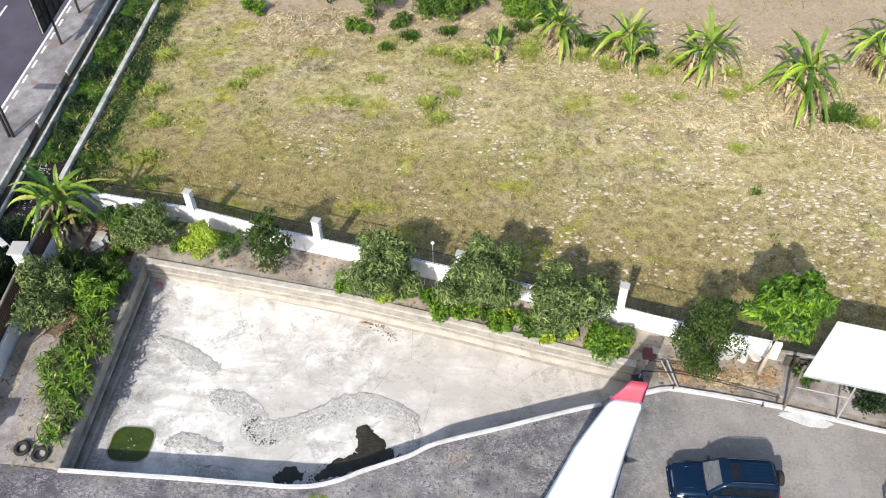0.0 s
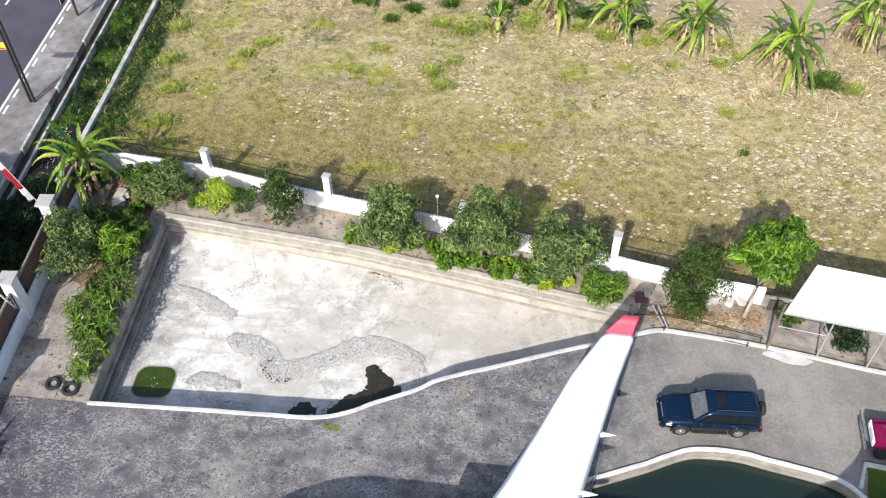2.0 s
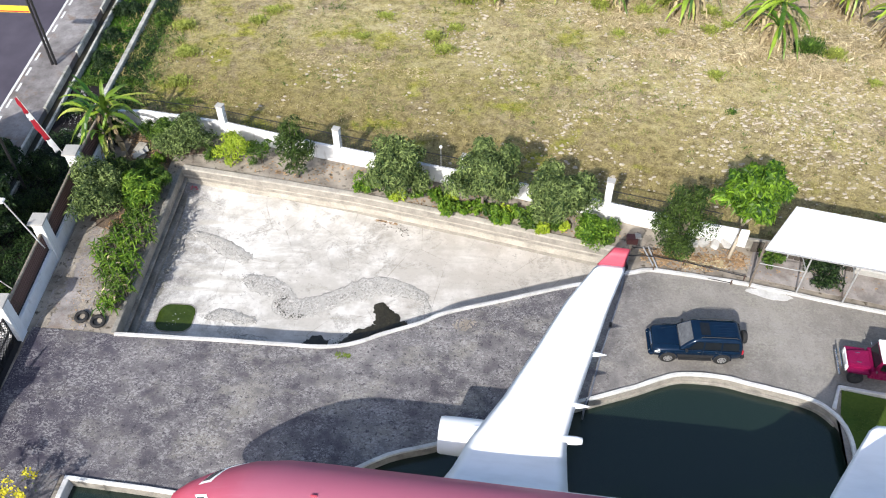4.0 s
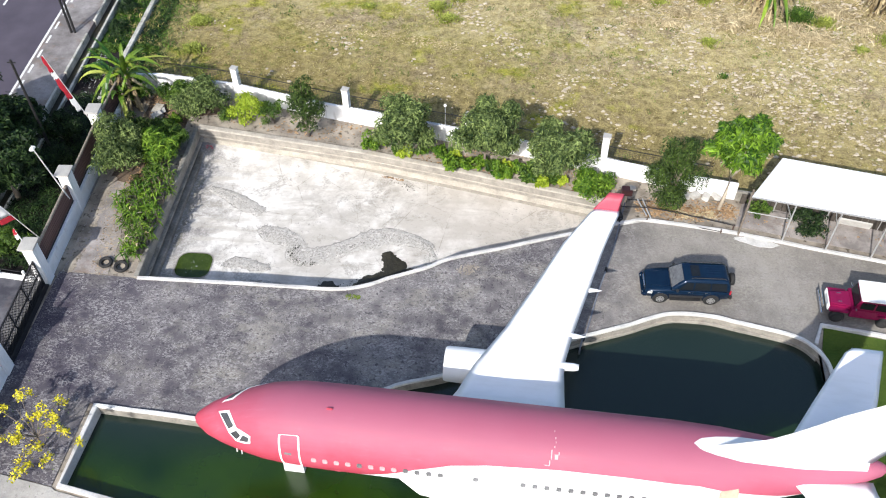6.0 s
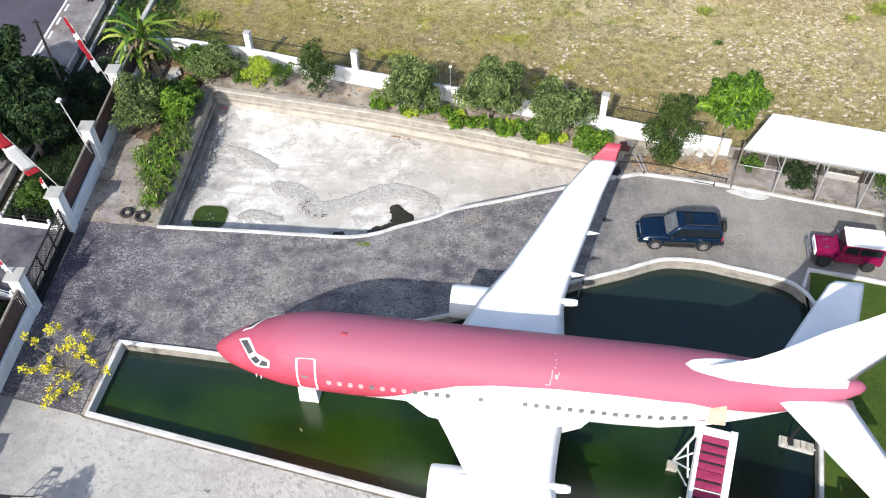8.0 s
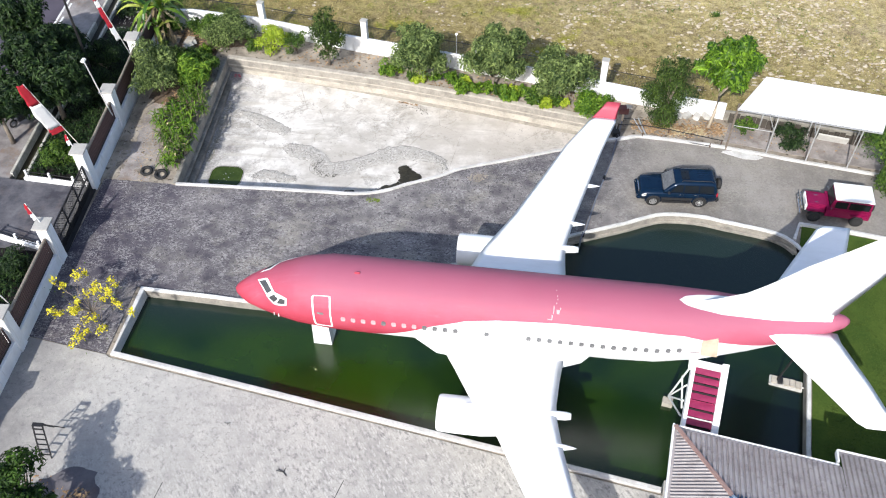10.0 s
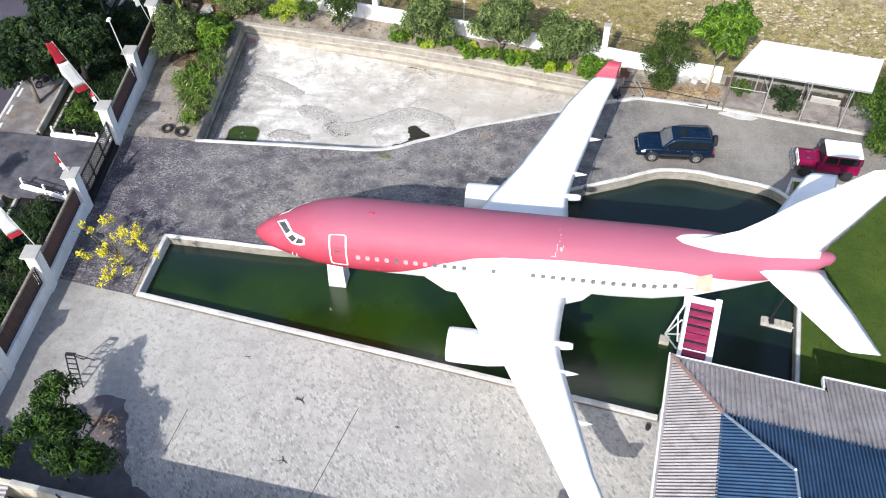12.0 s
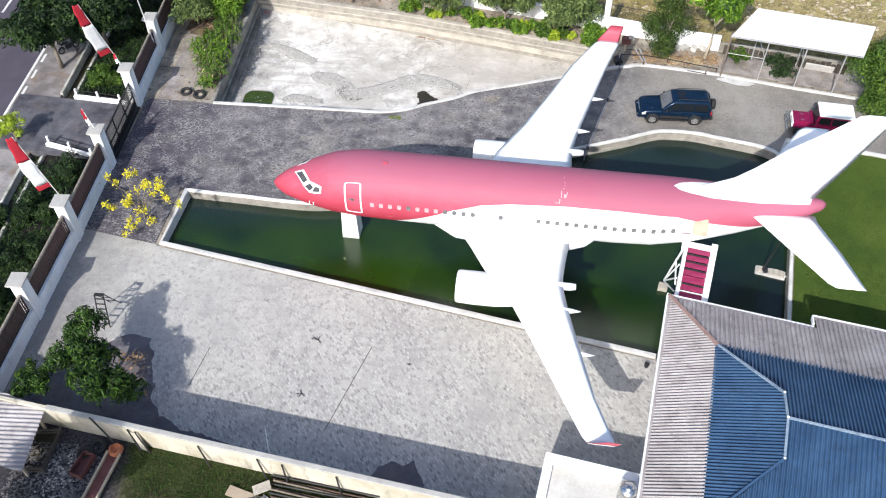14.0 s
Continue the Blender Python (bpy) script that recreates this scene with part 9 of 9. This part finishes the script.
bike = thing("motorbike", "parked black motorbike on the roadside verge", "motorbike", pose(-33.2, 22.4, -0.2, 0, 6, 60))
for x in (-0.62, 0.62):
    bm = bmesh.new()
    loop = [[((0.24 + 0.06 * math.cos(b)) * math.cos(a) + x, 0.05 * math.sin(b), 0.3 + (0.24 + 0.06 * math.cos(b)) * math.sin(a)) for b in np.linspace(0, math.tau, 6, endpoint=False)] for a in np.linspace(0, math.tau, 17)]
    part("wheel", loft(bm, loop, False), "tyre", bike, smooth=True)
part("engine", bevelled(box(bmesh.new(), (0.0, 0, 0.42), (0.5, 0.26, 0.34)), 0.06), "black", bike)
part("seat", bevelled(box(bmesh.new(), (-0.3, 0, 0.76), (0.72, 0.28, 0.12)), 0.05), "black", bike)
part("fairing", bevelled(box(bmesh.new(), (0.42, 0, 0.7), (0.2, 0.36, 0.5), 0, 0, 20), 0.05), "iron", bike)
part("handlebar", rod(bmesh.new(), (0.36, -0.34, 1.0), (0.36, 0.34, 1.0), 0.025), "black", bike)

lamp = thing("wall_lamp_pole", "thin white leaning lamp pole with a small white head", "lamp pole", pose(-26.34, 21.95, 1.0))
part("pole", tube(bmesh.new(), [(0, 0, 0), (0.28, -0.75, 2.1), (0.88, -2.3, 6.2)], [0.05, 0.045, 0.035]), "white_gloss", lamp)
part("lamp_head", bevelled(box(bmesh.new(), (0.91, -2.37, 6.32), (0.24, 0.36, 0.16)), 0.04), "white_gloss", lamp)
dark_pole = thing("telephone_pole", "dark timber telephone pole beside the ditch", "pole", pose(-29.6, 26.84, -0.3))
part("shaft", rod(bmesh.new(), (0, 0, -0.1), (0, 0, 8.0), 0.1, 0.075, 10), "iron", dark_pole)
part("bracket", bar(bmesh.new(), (-0.25, 0, 7.8), (0.25, 0, 7.8), 0.07), "iron", dark_pole)
mini = thing("wall_lamp", "small white globe lamp on a thin post by the field wall", "lamp", pose(-4.1, 30.3, 1.15))
part("post", rod(bmesh.new(), (0, 0, 0), (0, 0, 1.6), 0.025), "pipe", mini)
part("globe", bevelled(box(bmesh.new(), (0, 0, 1.66), (0.19, 0.19, 0.18)), 0.05), "white_gloss", mini)

mast = thing("utility_pole", "black twin steel pole with a yellow banner beside the road", "pole", pose(-34.0, 41.4, -0.2))
for dx in (0, 0.28):
    part("pole", rod(bmesh.new(), (dx, 0, -0.1), (dx, 0.1, 8.2), 0.1, 0.08), "iron", mast)
for z in (3.0, 5.2, 7.0):
    part("cross_bar", bar(bmesh.new(), (-0.1, 0.05, z), (0.4, 0.05, z), 0.08), "iron", mast)
ban = part("banner", box(bmesh.new(), (-1.3, 0.05, 4.6), (2.5, 0.02, 0.55)), "yellow_cloth", mast, "yellow cloth banner")
part("stripe", box(bmesh.new(), (-1.3, 0.03, 4.42), (2.3, 0.02, 0.08)), "red_cloth", ban)

board = thing("billboard", "rear of a black-framed roadside billboard on two steel posts", "billboard", pose(-34.85, 54.6, -0.2, 0, 0, 3.4))
for y in (-2.0, 2.55):
    part("post", bar(bmesh.new(), (0.0, y, -0.1), (-0.02, y, 5.0), 0.14), "iron", board)
part("panel", bevelled(box(bmesh.new(), (-0.16, 0.2, 3.7), (0.08, 8.2, 3.4)), 0.01), "black", board, "dull black back sheet")
for k in range(9):
    part("frame_bar", box(bmesh.new(), (-0.07, -3.85 + 1.0125 * k, 3.7), (0.06, 0.06, 3.4)), "pipe" if k in (0, 8) else "iron", board)
for k in range(4):
    part("frame_bar", box(bmesh.new(), (-0.06, 0.2, 2.05 + 1.1 * k), (0.05, 8.2, 0.07)), "iron", board)

post_box = thing("letter_box", "small rusty red roofed box on a post", "box", pose(7.35, 24.75, 0))
part("post", box(bmesh.new(), (0, 0, 0.5), (0.12, 0.12, 1.0)), "pale_wood", post_box)
part("box", bevelled(box(bmesh.new(), (0, 0, 1.2), (0.62, 0.5, 0.45)), 0.03), "red_wood", post_box)
part("lid", box(bmesh.new(), (0.32, 0.05, 1.42), (0.34, 0.4, 0.05), 0, 0, 10), "coping", post_box)

stand = thing("step_ladder", "black metal step ladder standing open beside the tree", "ladder", pose(-21.75, -1.4, 0.02))
for x in (-0.24, 0.24):
    part("rail", bar(bmesh.new(), (x, 0.0, 1.9), (x * 1.15, -0.66, 0.0), 0.05), "iron", stand)
    part("leg", bar(bmesh.new(), (x * 0.9, 0.1, 1.88), (x * 1.2, 1.0, 0.0), 0.04), "iron", stand)
for k in range(6):
    t = (k + 0.7) / 6.4
    part("rung", bar(bmesh.new(), (-0.24, -0.66 * t, 1.9 * (1 - t)), (0.24, -0.66 * t, 1.9 * (1 - t)), 0.06, 0.035), "iron", stand)
for z in (0.55, 1.2):
    y = 0.1 + 0.9 * (1 - z / 1.88)
    part("brace", bar(bmesh.new(), (-0.26, y, z), (0.26, y, z), 0.03), "iron", stand)
part("top_step", bevelled(box(bmesh.new(), (0, 0.05, 1.91), (0.54, 0.2, 0.04)), 0.01), "iron", stand)

thin = thing("pole", "thin white pole leaning at the boundary wall", "pole", pose(-11.0, -9.6, 0.034))
part("shaft", rod(bmesh.new(), (0.0, 0.0, 0), (-0.45, 1.45, 1.3), 0.035, 0.03), "white_gloss", thin)
for x, y, s in ((-10.2, -2.0, 0.8), (-10.45, -5.3, 0.65), (-5.2, -3.2, 0.4), (-13.5, 0.4, 0.35)):
    rng = np.random.default_rng(int(abs(x * 100)))
    ob = thing("twig", "dark fallen twig with dry leaves on the paving", "twig", pose(x, y, 0.03), "twigs on the paving")
    bm = bmesh.new()
    for k in range(4):
        a = rng.uniform(0, 6.3)
        rod(bm, (0, 0, 0.02), (0.45 * s * math.cos(a), 0.3 * s * math.sin(a), 0.05), 0.03 * s, 0.015, 5)
    part("stem", bm, "iron", ob)
bucket = thing("plant_pot", "small black pot beside the house eaves", "pot", pose(6.95, -2.3, 0.02))
part("pot", rod(bmesh.new(), (0, 0, 0), (0, 0, 0.24), 0.1, 0.14, 14), "black", bucket)
crate = thing("rubbish_heap", "heap of pale broken sheets and rubble on the soil", "rubble", pose(-24.5, 31.5, 0))
rng = np.random.default_rng(9)
for k in range(5):
    part("sheet", box(bmesh.new(), (rng.uniform(-0.6, 0.6), rng.uniform(-0.4, 0.4), 0.12 + 0.08 * k), (rng.uniform(0.5, 1.0), rng.uniform(0.3, 0.6), 0.04), rng.uniform(0, 90), rng.uniform(-8, 8), rng.uniform(-8, 8)), "coping" if k % 2 else "concrete", crate)
heap = thing("rubble_heap", "pale rubble sacks beside the fence", "rubble", pose(12.0, 25.6, 0))
for k in range(4):
    part("sack", bevelled(box(bmesh.new(), (-0.9 + 0.65 * k, 0.1 * (k % 2), 0.2), (0.6, 0.42, 0.3), 35 * k, 8 * k, 5), 0.04), "pale_concrete", heap)

hose = thing("water_pipe", "long grey-blue water pipe across the paving to the pond", "pipe", pose(7.55, 25.5, 0.0))
part("pipe", tube(bmesh.new(), [(0, 0, 0.55), (-0.12, -0.5, 0.3), (-0.55, -2.2, 0.1), (-1.05, -4.4, 0.07), (-2.2, -8.0, 0.07), (-2.95, -10.8, 0.09), (-3.2, -11.35, 0.24), (-3.3, -11.7, 0.1), (-3.33, -11.9, -0.4)], 0.05, 8), "hose", hose, smooth=True)
for k, (y, r) in enumerate(((-2.3, 0.09), (-6.2, 0.075), (-11.2, 0.1))):
    x = -0.57 if k == 0 else (-1.6 if k == 1 else -3.1)
    part("coupling", rod(bmesh.new(), (x, y + 0.14, 0.1), (x - 0.06, y - 0.14, 0.1), r, r, 10), "black", hose, "dark pipe coupling")
# solid black box stands in for the dark drain gap
valve = thing("sluice_box", "black sluice box standing for the drain gap at the pool's end", "sluice", pose(6.85, 23.75, 0.0, 0, 0, 14))
part("box", bevelled(box(bmesh.new(), (0, 0, 0.14), (0.5, 0.7, 0.34)), 0.03), "iron", valve)
part("wheel", rod(bmesh.new(), (0.1, 0.1, 0.31), (0.1, 0.1, 0.62), 0.03, 0.03, 8), "pipe", valve)
rails = thing("pipe_rails", "loose dark pipes on low posts over the leaf litter", "pipes", pose(7.1, 24.3, 0.0))
for a, b, r in (((0, 0, 0.3), (1.62, 0, 0.32), 0.035), ((1.62, 0, 0.32), (3.3, -0.3, 0.3), 0.035), ((3.3, -0.3, 0.3), (6.7, -1.2, 0.28), 0.03), ((0.25, 0.75, 0.25), (1.8, 0.6, 0.25), 0.03), ((1.5, -0.9, 0.12), (3.8, -1.15, 0.12), 0.028), ((3.8, -1.15, 0.12), (5.9, -1.6, 0.12), 0.028)):
    part("rail", rod(bmesh.new(), a, b, r, r, 7), "iron", rails)
for a, b in (((1.35, 0.75, 0.3), (1.75, -0.85, 0.2)), ((1.05, 0.7, 0.3), (1.5, -0.6, 0.22))):
    part("cross_pipe", rod(bmesh.new(), a, b, 0.045, 0.045, 7), "pipe", rails, "grey pipe")
for x, y in ((0.0, 0.0), (1.62, 0.0), (3.3, -0.3), (6.6, -1.2), (1.5, -0.9), (5.8, -1.6)):
    part("post", rod(bmesh.new(), (x, y, -0.05), (x, y, 0.36), 0.04, 0.04, 7), "rust", rails)

# back yard clutter, south of the boundary wall
def wall_face(x):
    return -8.71 - 0.153 * (x + 21.36)


# low leaves are seen; the unseen tall crown is added to shade the yard
tree("yard_tree", -21.9, -16.2, 1.2, 8.6, 2.6, "leaf_lime", "tall leafy yellow-green tree shading the back yard", 90, (0.3, 0.1), clear=0.3, clumps=60, density=24, trunk_r=0.16, lobes=((0.2, 0.3, 3.2, 1.6), (1.0, 0.4, 4.0, 1.6), (-0.9, -0.2, 4.3, 1.6), (0.2, -0.4, 5.2, 1.9), (1.2, -0.5, 5.8, 1.7), (-0.6, -0.8, 6.4, 1.8), (0.6, -0.9, 7.2, 1.7)))
pen = thing("animal_pen", "low dark pen of grey weathered rails beside the shed", "pen", pose(-21.75, -10.1, 1.2))
for a, b in (((-0.95, 0.85), (0.8, 1.05)), ((0.8, 1.05), (0.72, -0.95)), ((0.72, -0.95), (-0.4, -1.05))):
    for z in (0.12, 0.34):
        part("rail", bar(bmesh.new(), (*a, z), (*b, z), 0.07, 0.12), "old_plank", pen)
    part("post", box(bmesh.new(), (*b, 0.22), (0.12, 0.12, 0.5)), "old_plank", pen)
# near-black plate between the rails
part("dark_floor", box(bmesh.new(), (-0.1, 0.0, 0.01), (1.6, 1.9, 0.03), 4), "damp", pen, "near-black pen floor")
ring_tyre(-19.0, -9.62, 1.2, 0.3, 10, "discarded tyre by the boundary wall")
ring_tyre(-19.5, -10.0, 1.2, 0.26, 60, "discarded tyre by the boundary wall")
trough = thing("red_trough", "open dark red wooden trough in the back yard", "trough", pose(-19.3, -10.68, 1.2, 0, 0, -14))
part("bottom", box(bmesh.new(), (0, 0, 0.1), (0.56, 1.1, 0.06)), "red_wood", trough)
for x, y, sx, sy in ((-0.29, 0, 0.05, 1.14), (0.29, 0, 0.05, 1.14), (0, 0.56, 0.6, 0.05), (0, -0.56, 0.6, 0.05)):
    part("side_board", box(bmesh.new(), (x, y, 0.24), (sx, sy, 0.34)), "red_wood", trough)
tray = thing("long_feeding_tray", "long reddish tray between two pale wooden rails", "tray", pose(-18.27, -11.25, 1.2, 0, 0, -8))
part("bottom", box(bmesh.new(), (0, 0, 0.16), (0.5, 2.5, 0.05)), "red_wood", tray)
for x in (-0.31, 0.31):
    part("rail", box(bmesh.new(), (x, 0, 0.24), (0.09, 2.6, 0.13)), "pale_wood", tray, "pale wooden rail")
pot = thing("clay_pot", "broken orange clay pot beside the tray", "pot", pose(-18.04, -9.85, 1.2))
bm = bmesh.new()
loft(bm, [[(r * (1 + 0.12 * math.sin(3 * a)) * math.cos(a), r * math.sin(a), z + 0.05 * math.sin(2 * a)) for a in np.linspace(0, math.tau, 18, endpoint=False)] for z, r in ((0, 0.16), (0.12, 0.28), (0.28, 0.34), (0.42, 0.25), (0.46, 0.27), (0.45, 0.2), (0.3, 0.22))])
part("bowl", bm, "terracotta", pot, smooth=True)
shed = thing("shed", "low shed with a grey corrugated roof beyond the wall", "shed", pose(0, 0, 0))
part("roof", corrugated([(-21.55, -8.5, 2.5), (-26.5, -7.2, 2.7), (-26.3, -10.9, 2.75), (-21.3, -11.75, 2.5)], (0.2, -3.2, 0), 0.22, 0.03), "grey_roof", shed, "grey corrugated roof")
for q in ((-21.8, -8.95), (-21.7, -11.3), (-25.9, -8.2), (-25.9, -10.6)):
    part("post", box(bmesh.new(), (q[0], q[1], 1.8), (0.1, 0.1, 1.3)), "pale_wood", shed)
for x0, x1, top in ((-19.1, -18.1, 2.95), (-17.35, -16.95, 2.55), (-17.0, -16.5, 2.5), (-13.95, -13.55, 2.5), (-11.15, -10.8, 2.5), (-10.0, -9.8, 2.5), (-7.5, -7.3, 2.5)):
    prop = thing("prop", "thin dark timber leaning on the boundary wall", "timber", pose(x1, wall_face(x1) - 0.3, 1.2), "props of the boundary wall")
    part("beam", rod(bmesh.new(), (0, 0, -0.05), (x0 - x1, wall_face(x0) - 0.03 - wall_face(x1) + 0.3, top - 1.2), 0.045, 0.04, 6), "black", prop)
board = thing("leaning_board", "white board leaning on the boundary wall", "board", pose(-16.95, wall_face(-16.95) - 0.12, 1.2))
part("panel", box(bmesh.new(), (0, 0, 0.6), (0.45, 0.04, 1.25), -8, -8, -14), "coping", board)
rng = np.random.default_rng(12)
debris = thing("scrap_heap", "pale broken boards and a bent sheet in the back yard", "scrap", pose(-11.9, -11.3, 1.2))
for x, y, z, sx, sy, rz, mat in ((0.2, -0.2, 0.12, 1.5, 0.5, -14, "cream"), (1.0, 0.15, 0.3, 0.8, 0.5, 25, "coping"), (0.6, -0.5, 0.22, 1.2, 0.25, 8, "pale_wood"), (1.4, -0.4, 0.1, 0.9, 0.3, -30, "concrete")):
    part("board", box(bmesh.new(), (x, y, z), (sx, sy, 0.04), rz, rng.uniform(-12, 12), rng.uniform(-8, 8)), mat, debris)
poles = thing("pole_bundle", "bundle of dark weathered poles and pipes along the wall", "poles", pose(-8.4, -11.1, 1.2))
for k in range(9):
    y0 = -0.75 + 0.14 * k
    part("pole", rod(bmesh.new(), (-2.3 + 0.25 * rng.uniform(), y0 + 0.42, 0.08 + 0.09 * (k % 3)), (2.4 + 0.5 * rng.uniform(), y0 - 0.32 + 0.1 * rng.uniform(), 0.08 + 0.09 * ((k + 1) % 3)), 0.045, 0.04, 7), ("rust", "black", "bark")[k % 3], poles)
bm = bmesh.new()
for k in range(2200):
    x, y = rng.uniform(-22.6, -18.7), rng.uniform(-14, -9.6)
    box(bm, (x, y, 1.22), (rng.uniform(0.03, 0.14), rng.uniform(0.02, 0.07), rng.uniform(0.02, 0.06)), rng.uniform(0, 90), rng.uniform(-25, 25), rng.uniform(-25, 25))
tagged(part("yard_rubble", bm, "dark_rubble"), "broken bricks and rubble of the back yard", "rubble", kind="stuff")
flakes("yard_litter", [(-20.4, -10.4), (-20.2, -11.2), (-20.6, -12.2)], 0.9, 33, "concrete", 1.21, "pale scraps of litter in the back yard", 110, 0.1, "litter", 0.05)
# dirt along the road wall and on the trodden path
flakes("path_dirt", [(-25.2, 25.0), (-25.2, 21.0), (-25.1, 17.4)], 0.5, 34, "soil", 0.012, "brown dirt along the foot of the road wall", 500, 0.2, "dirt")
flakes("path_dirt", [(-24.0, 24.5), (-23.6, 21.0), (-23.2, 17.6)], 0.9, 35, "soil", 0.012, "brown dirt on the trodden path", 420, 0.16, "dirt")
flakes("fallen_leaves", [(-24.2, 24.5), (-23.8, 21.0), (-23.4, 17.6)], 1.0, 36, "leaf_litter", 0.014, "fallen leaves on the trodden path", 220, 0.07, "leaf litter")
flakes("fallen_leaves", [(-22.0, -3.2), (-19.4, -4.6), (-18.2, -6.0)], 0.8, 37, "leaf_litter", 0.036, "fallen leaves below the mango tree", 160, 0.07, "leaf litter")
# small marks of the empty pool, the yard and the pond
flakes("floating_scum", [(-10.6, 4.1), (-10.1, 4.15), (-9.6, 4.1)], 0.3, 40, "leaf_dry", WATER + 0.004, "pale scum floating on the pond", 9, 0.05, "scum", 0.004)
flakes("floating_litter", [(-18.9, 19.2), (-18.3, 19.6)], 0.5, 41, "concrete", POOL_FLOOR + 0.012, "pale litter floating in the sump", 14, 0.05, "litter", 0.006)
flakes("paving_weeds", [(-8.6, 16.4), (-8.0, 16.4)], 0.25, 42, "grass_green", 0.02, "small weeds in the yard paving", 60, 0.09, "weeds", 0.04)
flakes("leaf_litter", [(-20.1, -3.9), (-19.2, -3.8)], 0.4, 45, "leaf_litter", 0.04, "reddish dead leaves swept beneath the mango tree", 60, 0.11, "leaf litter", 0.03)
flakes("yard_dirt", [(-2.3, 18.8), (-1.6, 19.0)], 0.45, 43, "soil", 0.02, "brown dirt on the yard paving", 90, 0.12, "dirt")
flakes("brick_rubble", [(-20.4, 29.7), (-20.0, 29.6)], 0.25, 44, "winglet_red", POOL_FLOOR + 0.44, "few broken red bricks in the pool corner", 14, 0.12, "rubble", 0.06)
for x, y in ((-15.25, 29.8),):
    drain = thing("drain_pipe", "short dark drain pipe in the pool wall", "pipe", pose(x, y - 0.4, -1.12), "drain pipes of the pool wall")
    bm = bmesh.new()
    rings = [[(r * math.cos(a), yy, r * math.sin(a)) for a in np.linspace(0, math.tau, 14, endpoint=False)] for yy, r in ((0.16, 0.08), (-0.06, 0.08), (-0.06, 0.06), (0.1, 0.06))]
    part("pipe", loft(bm, rings), "black", drain)
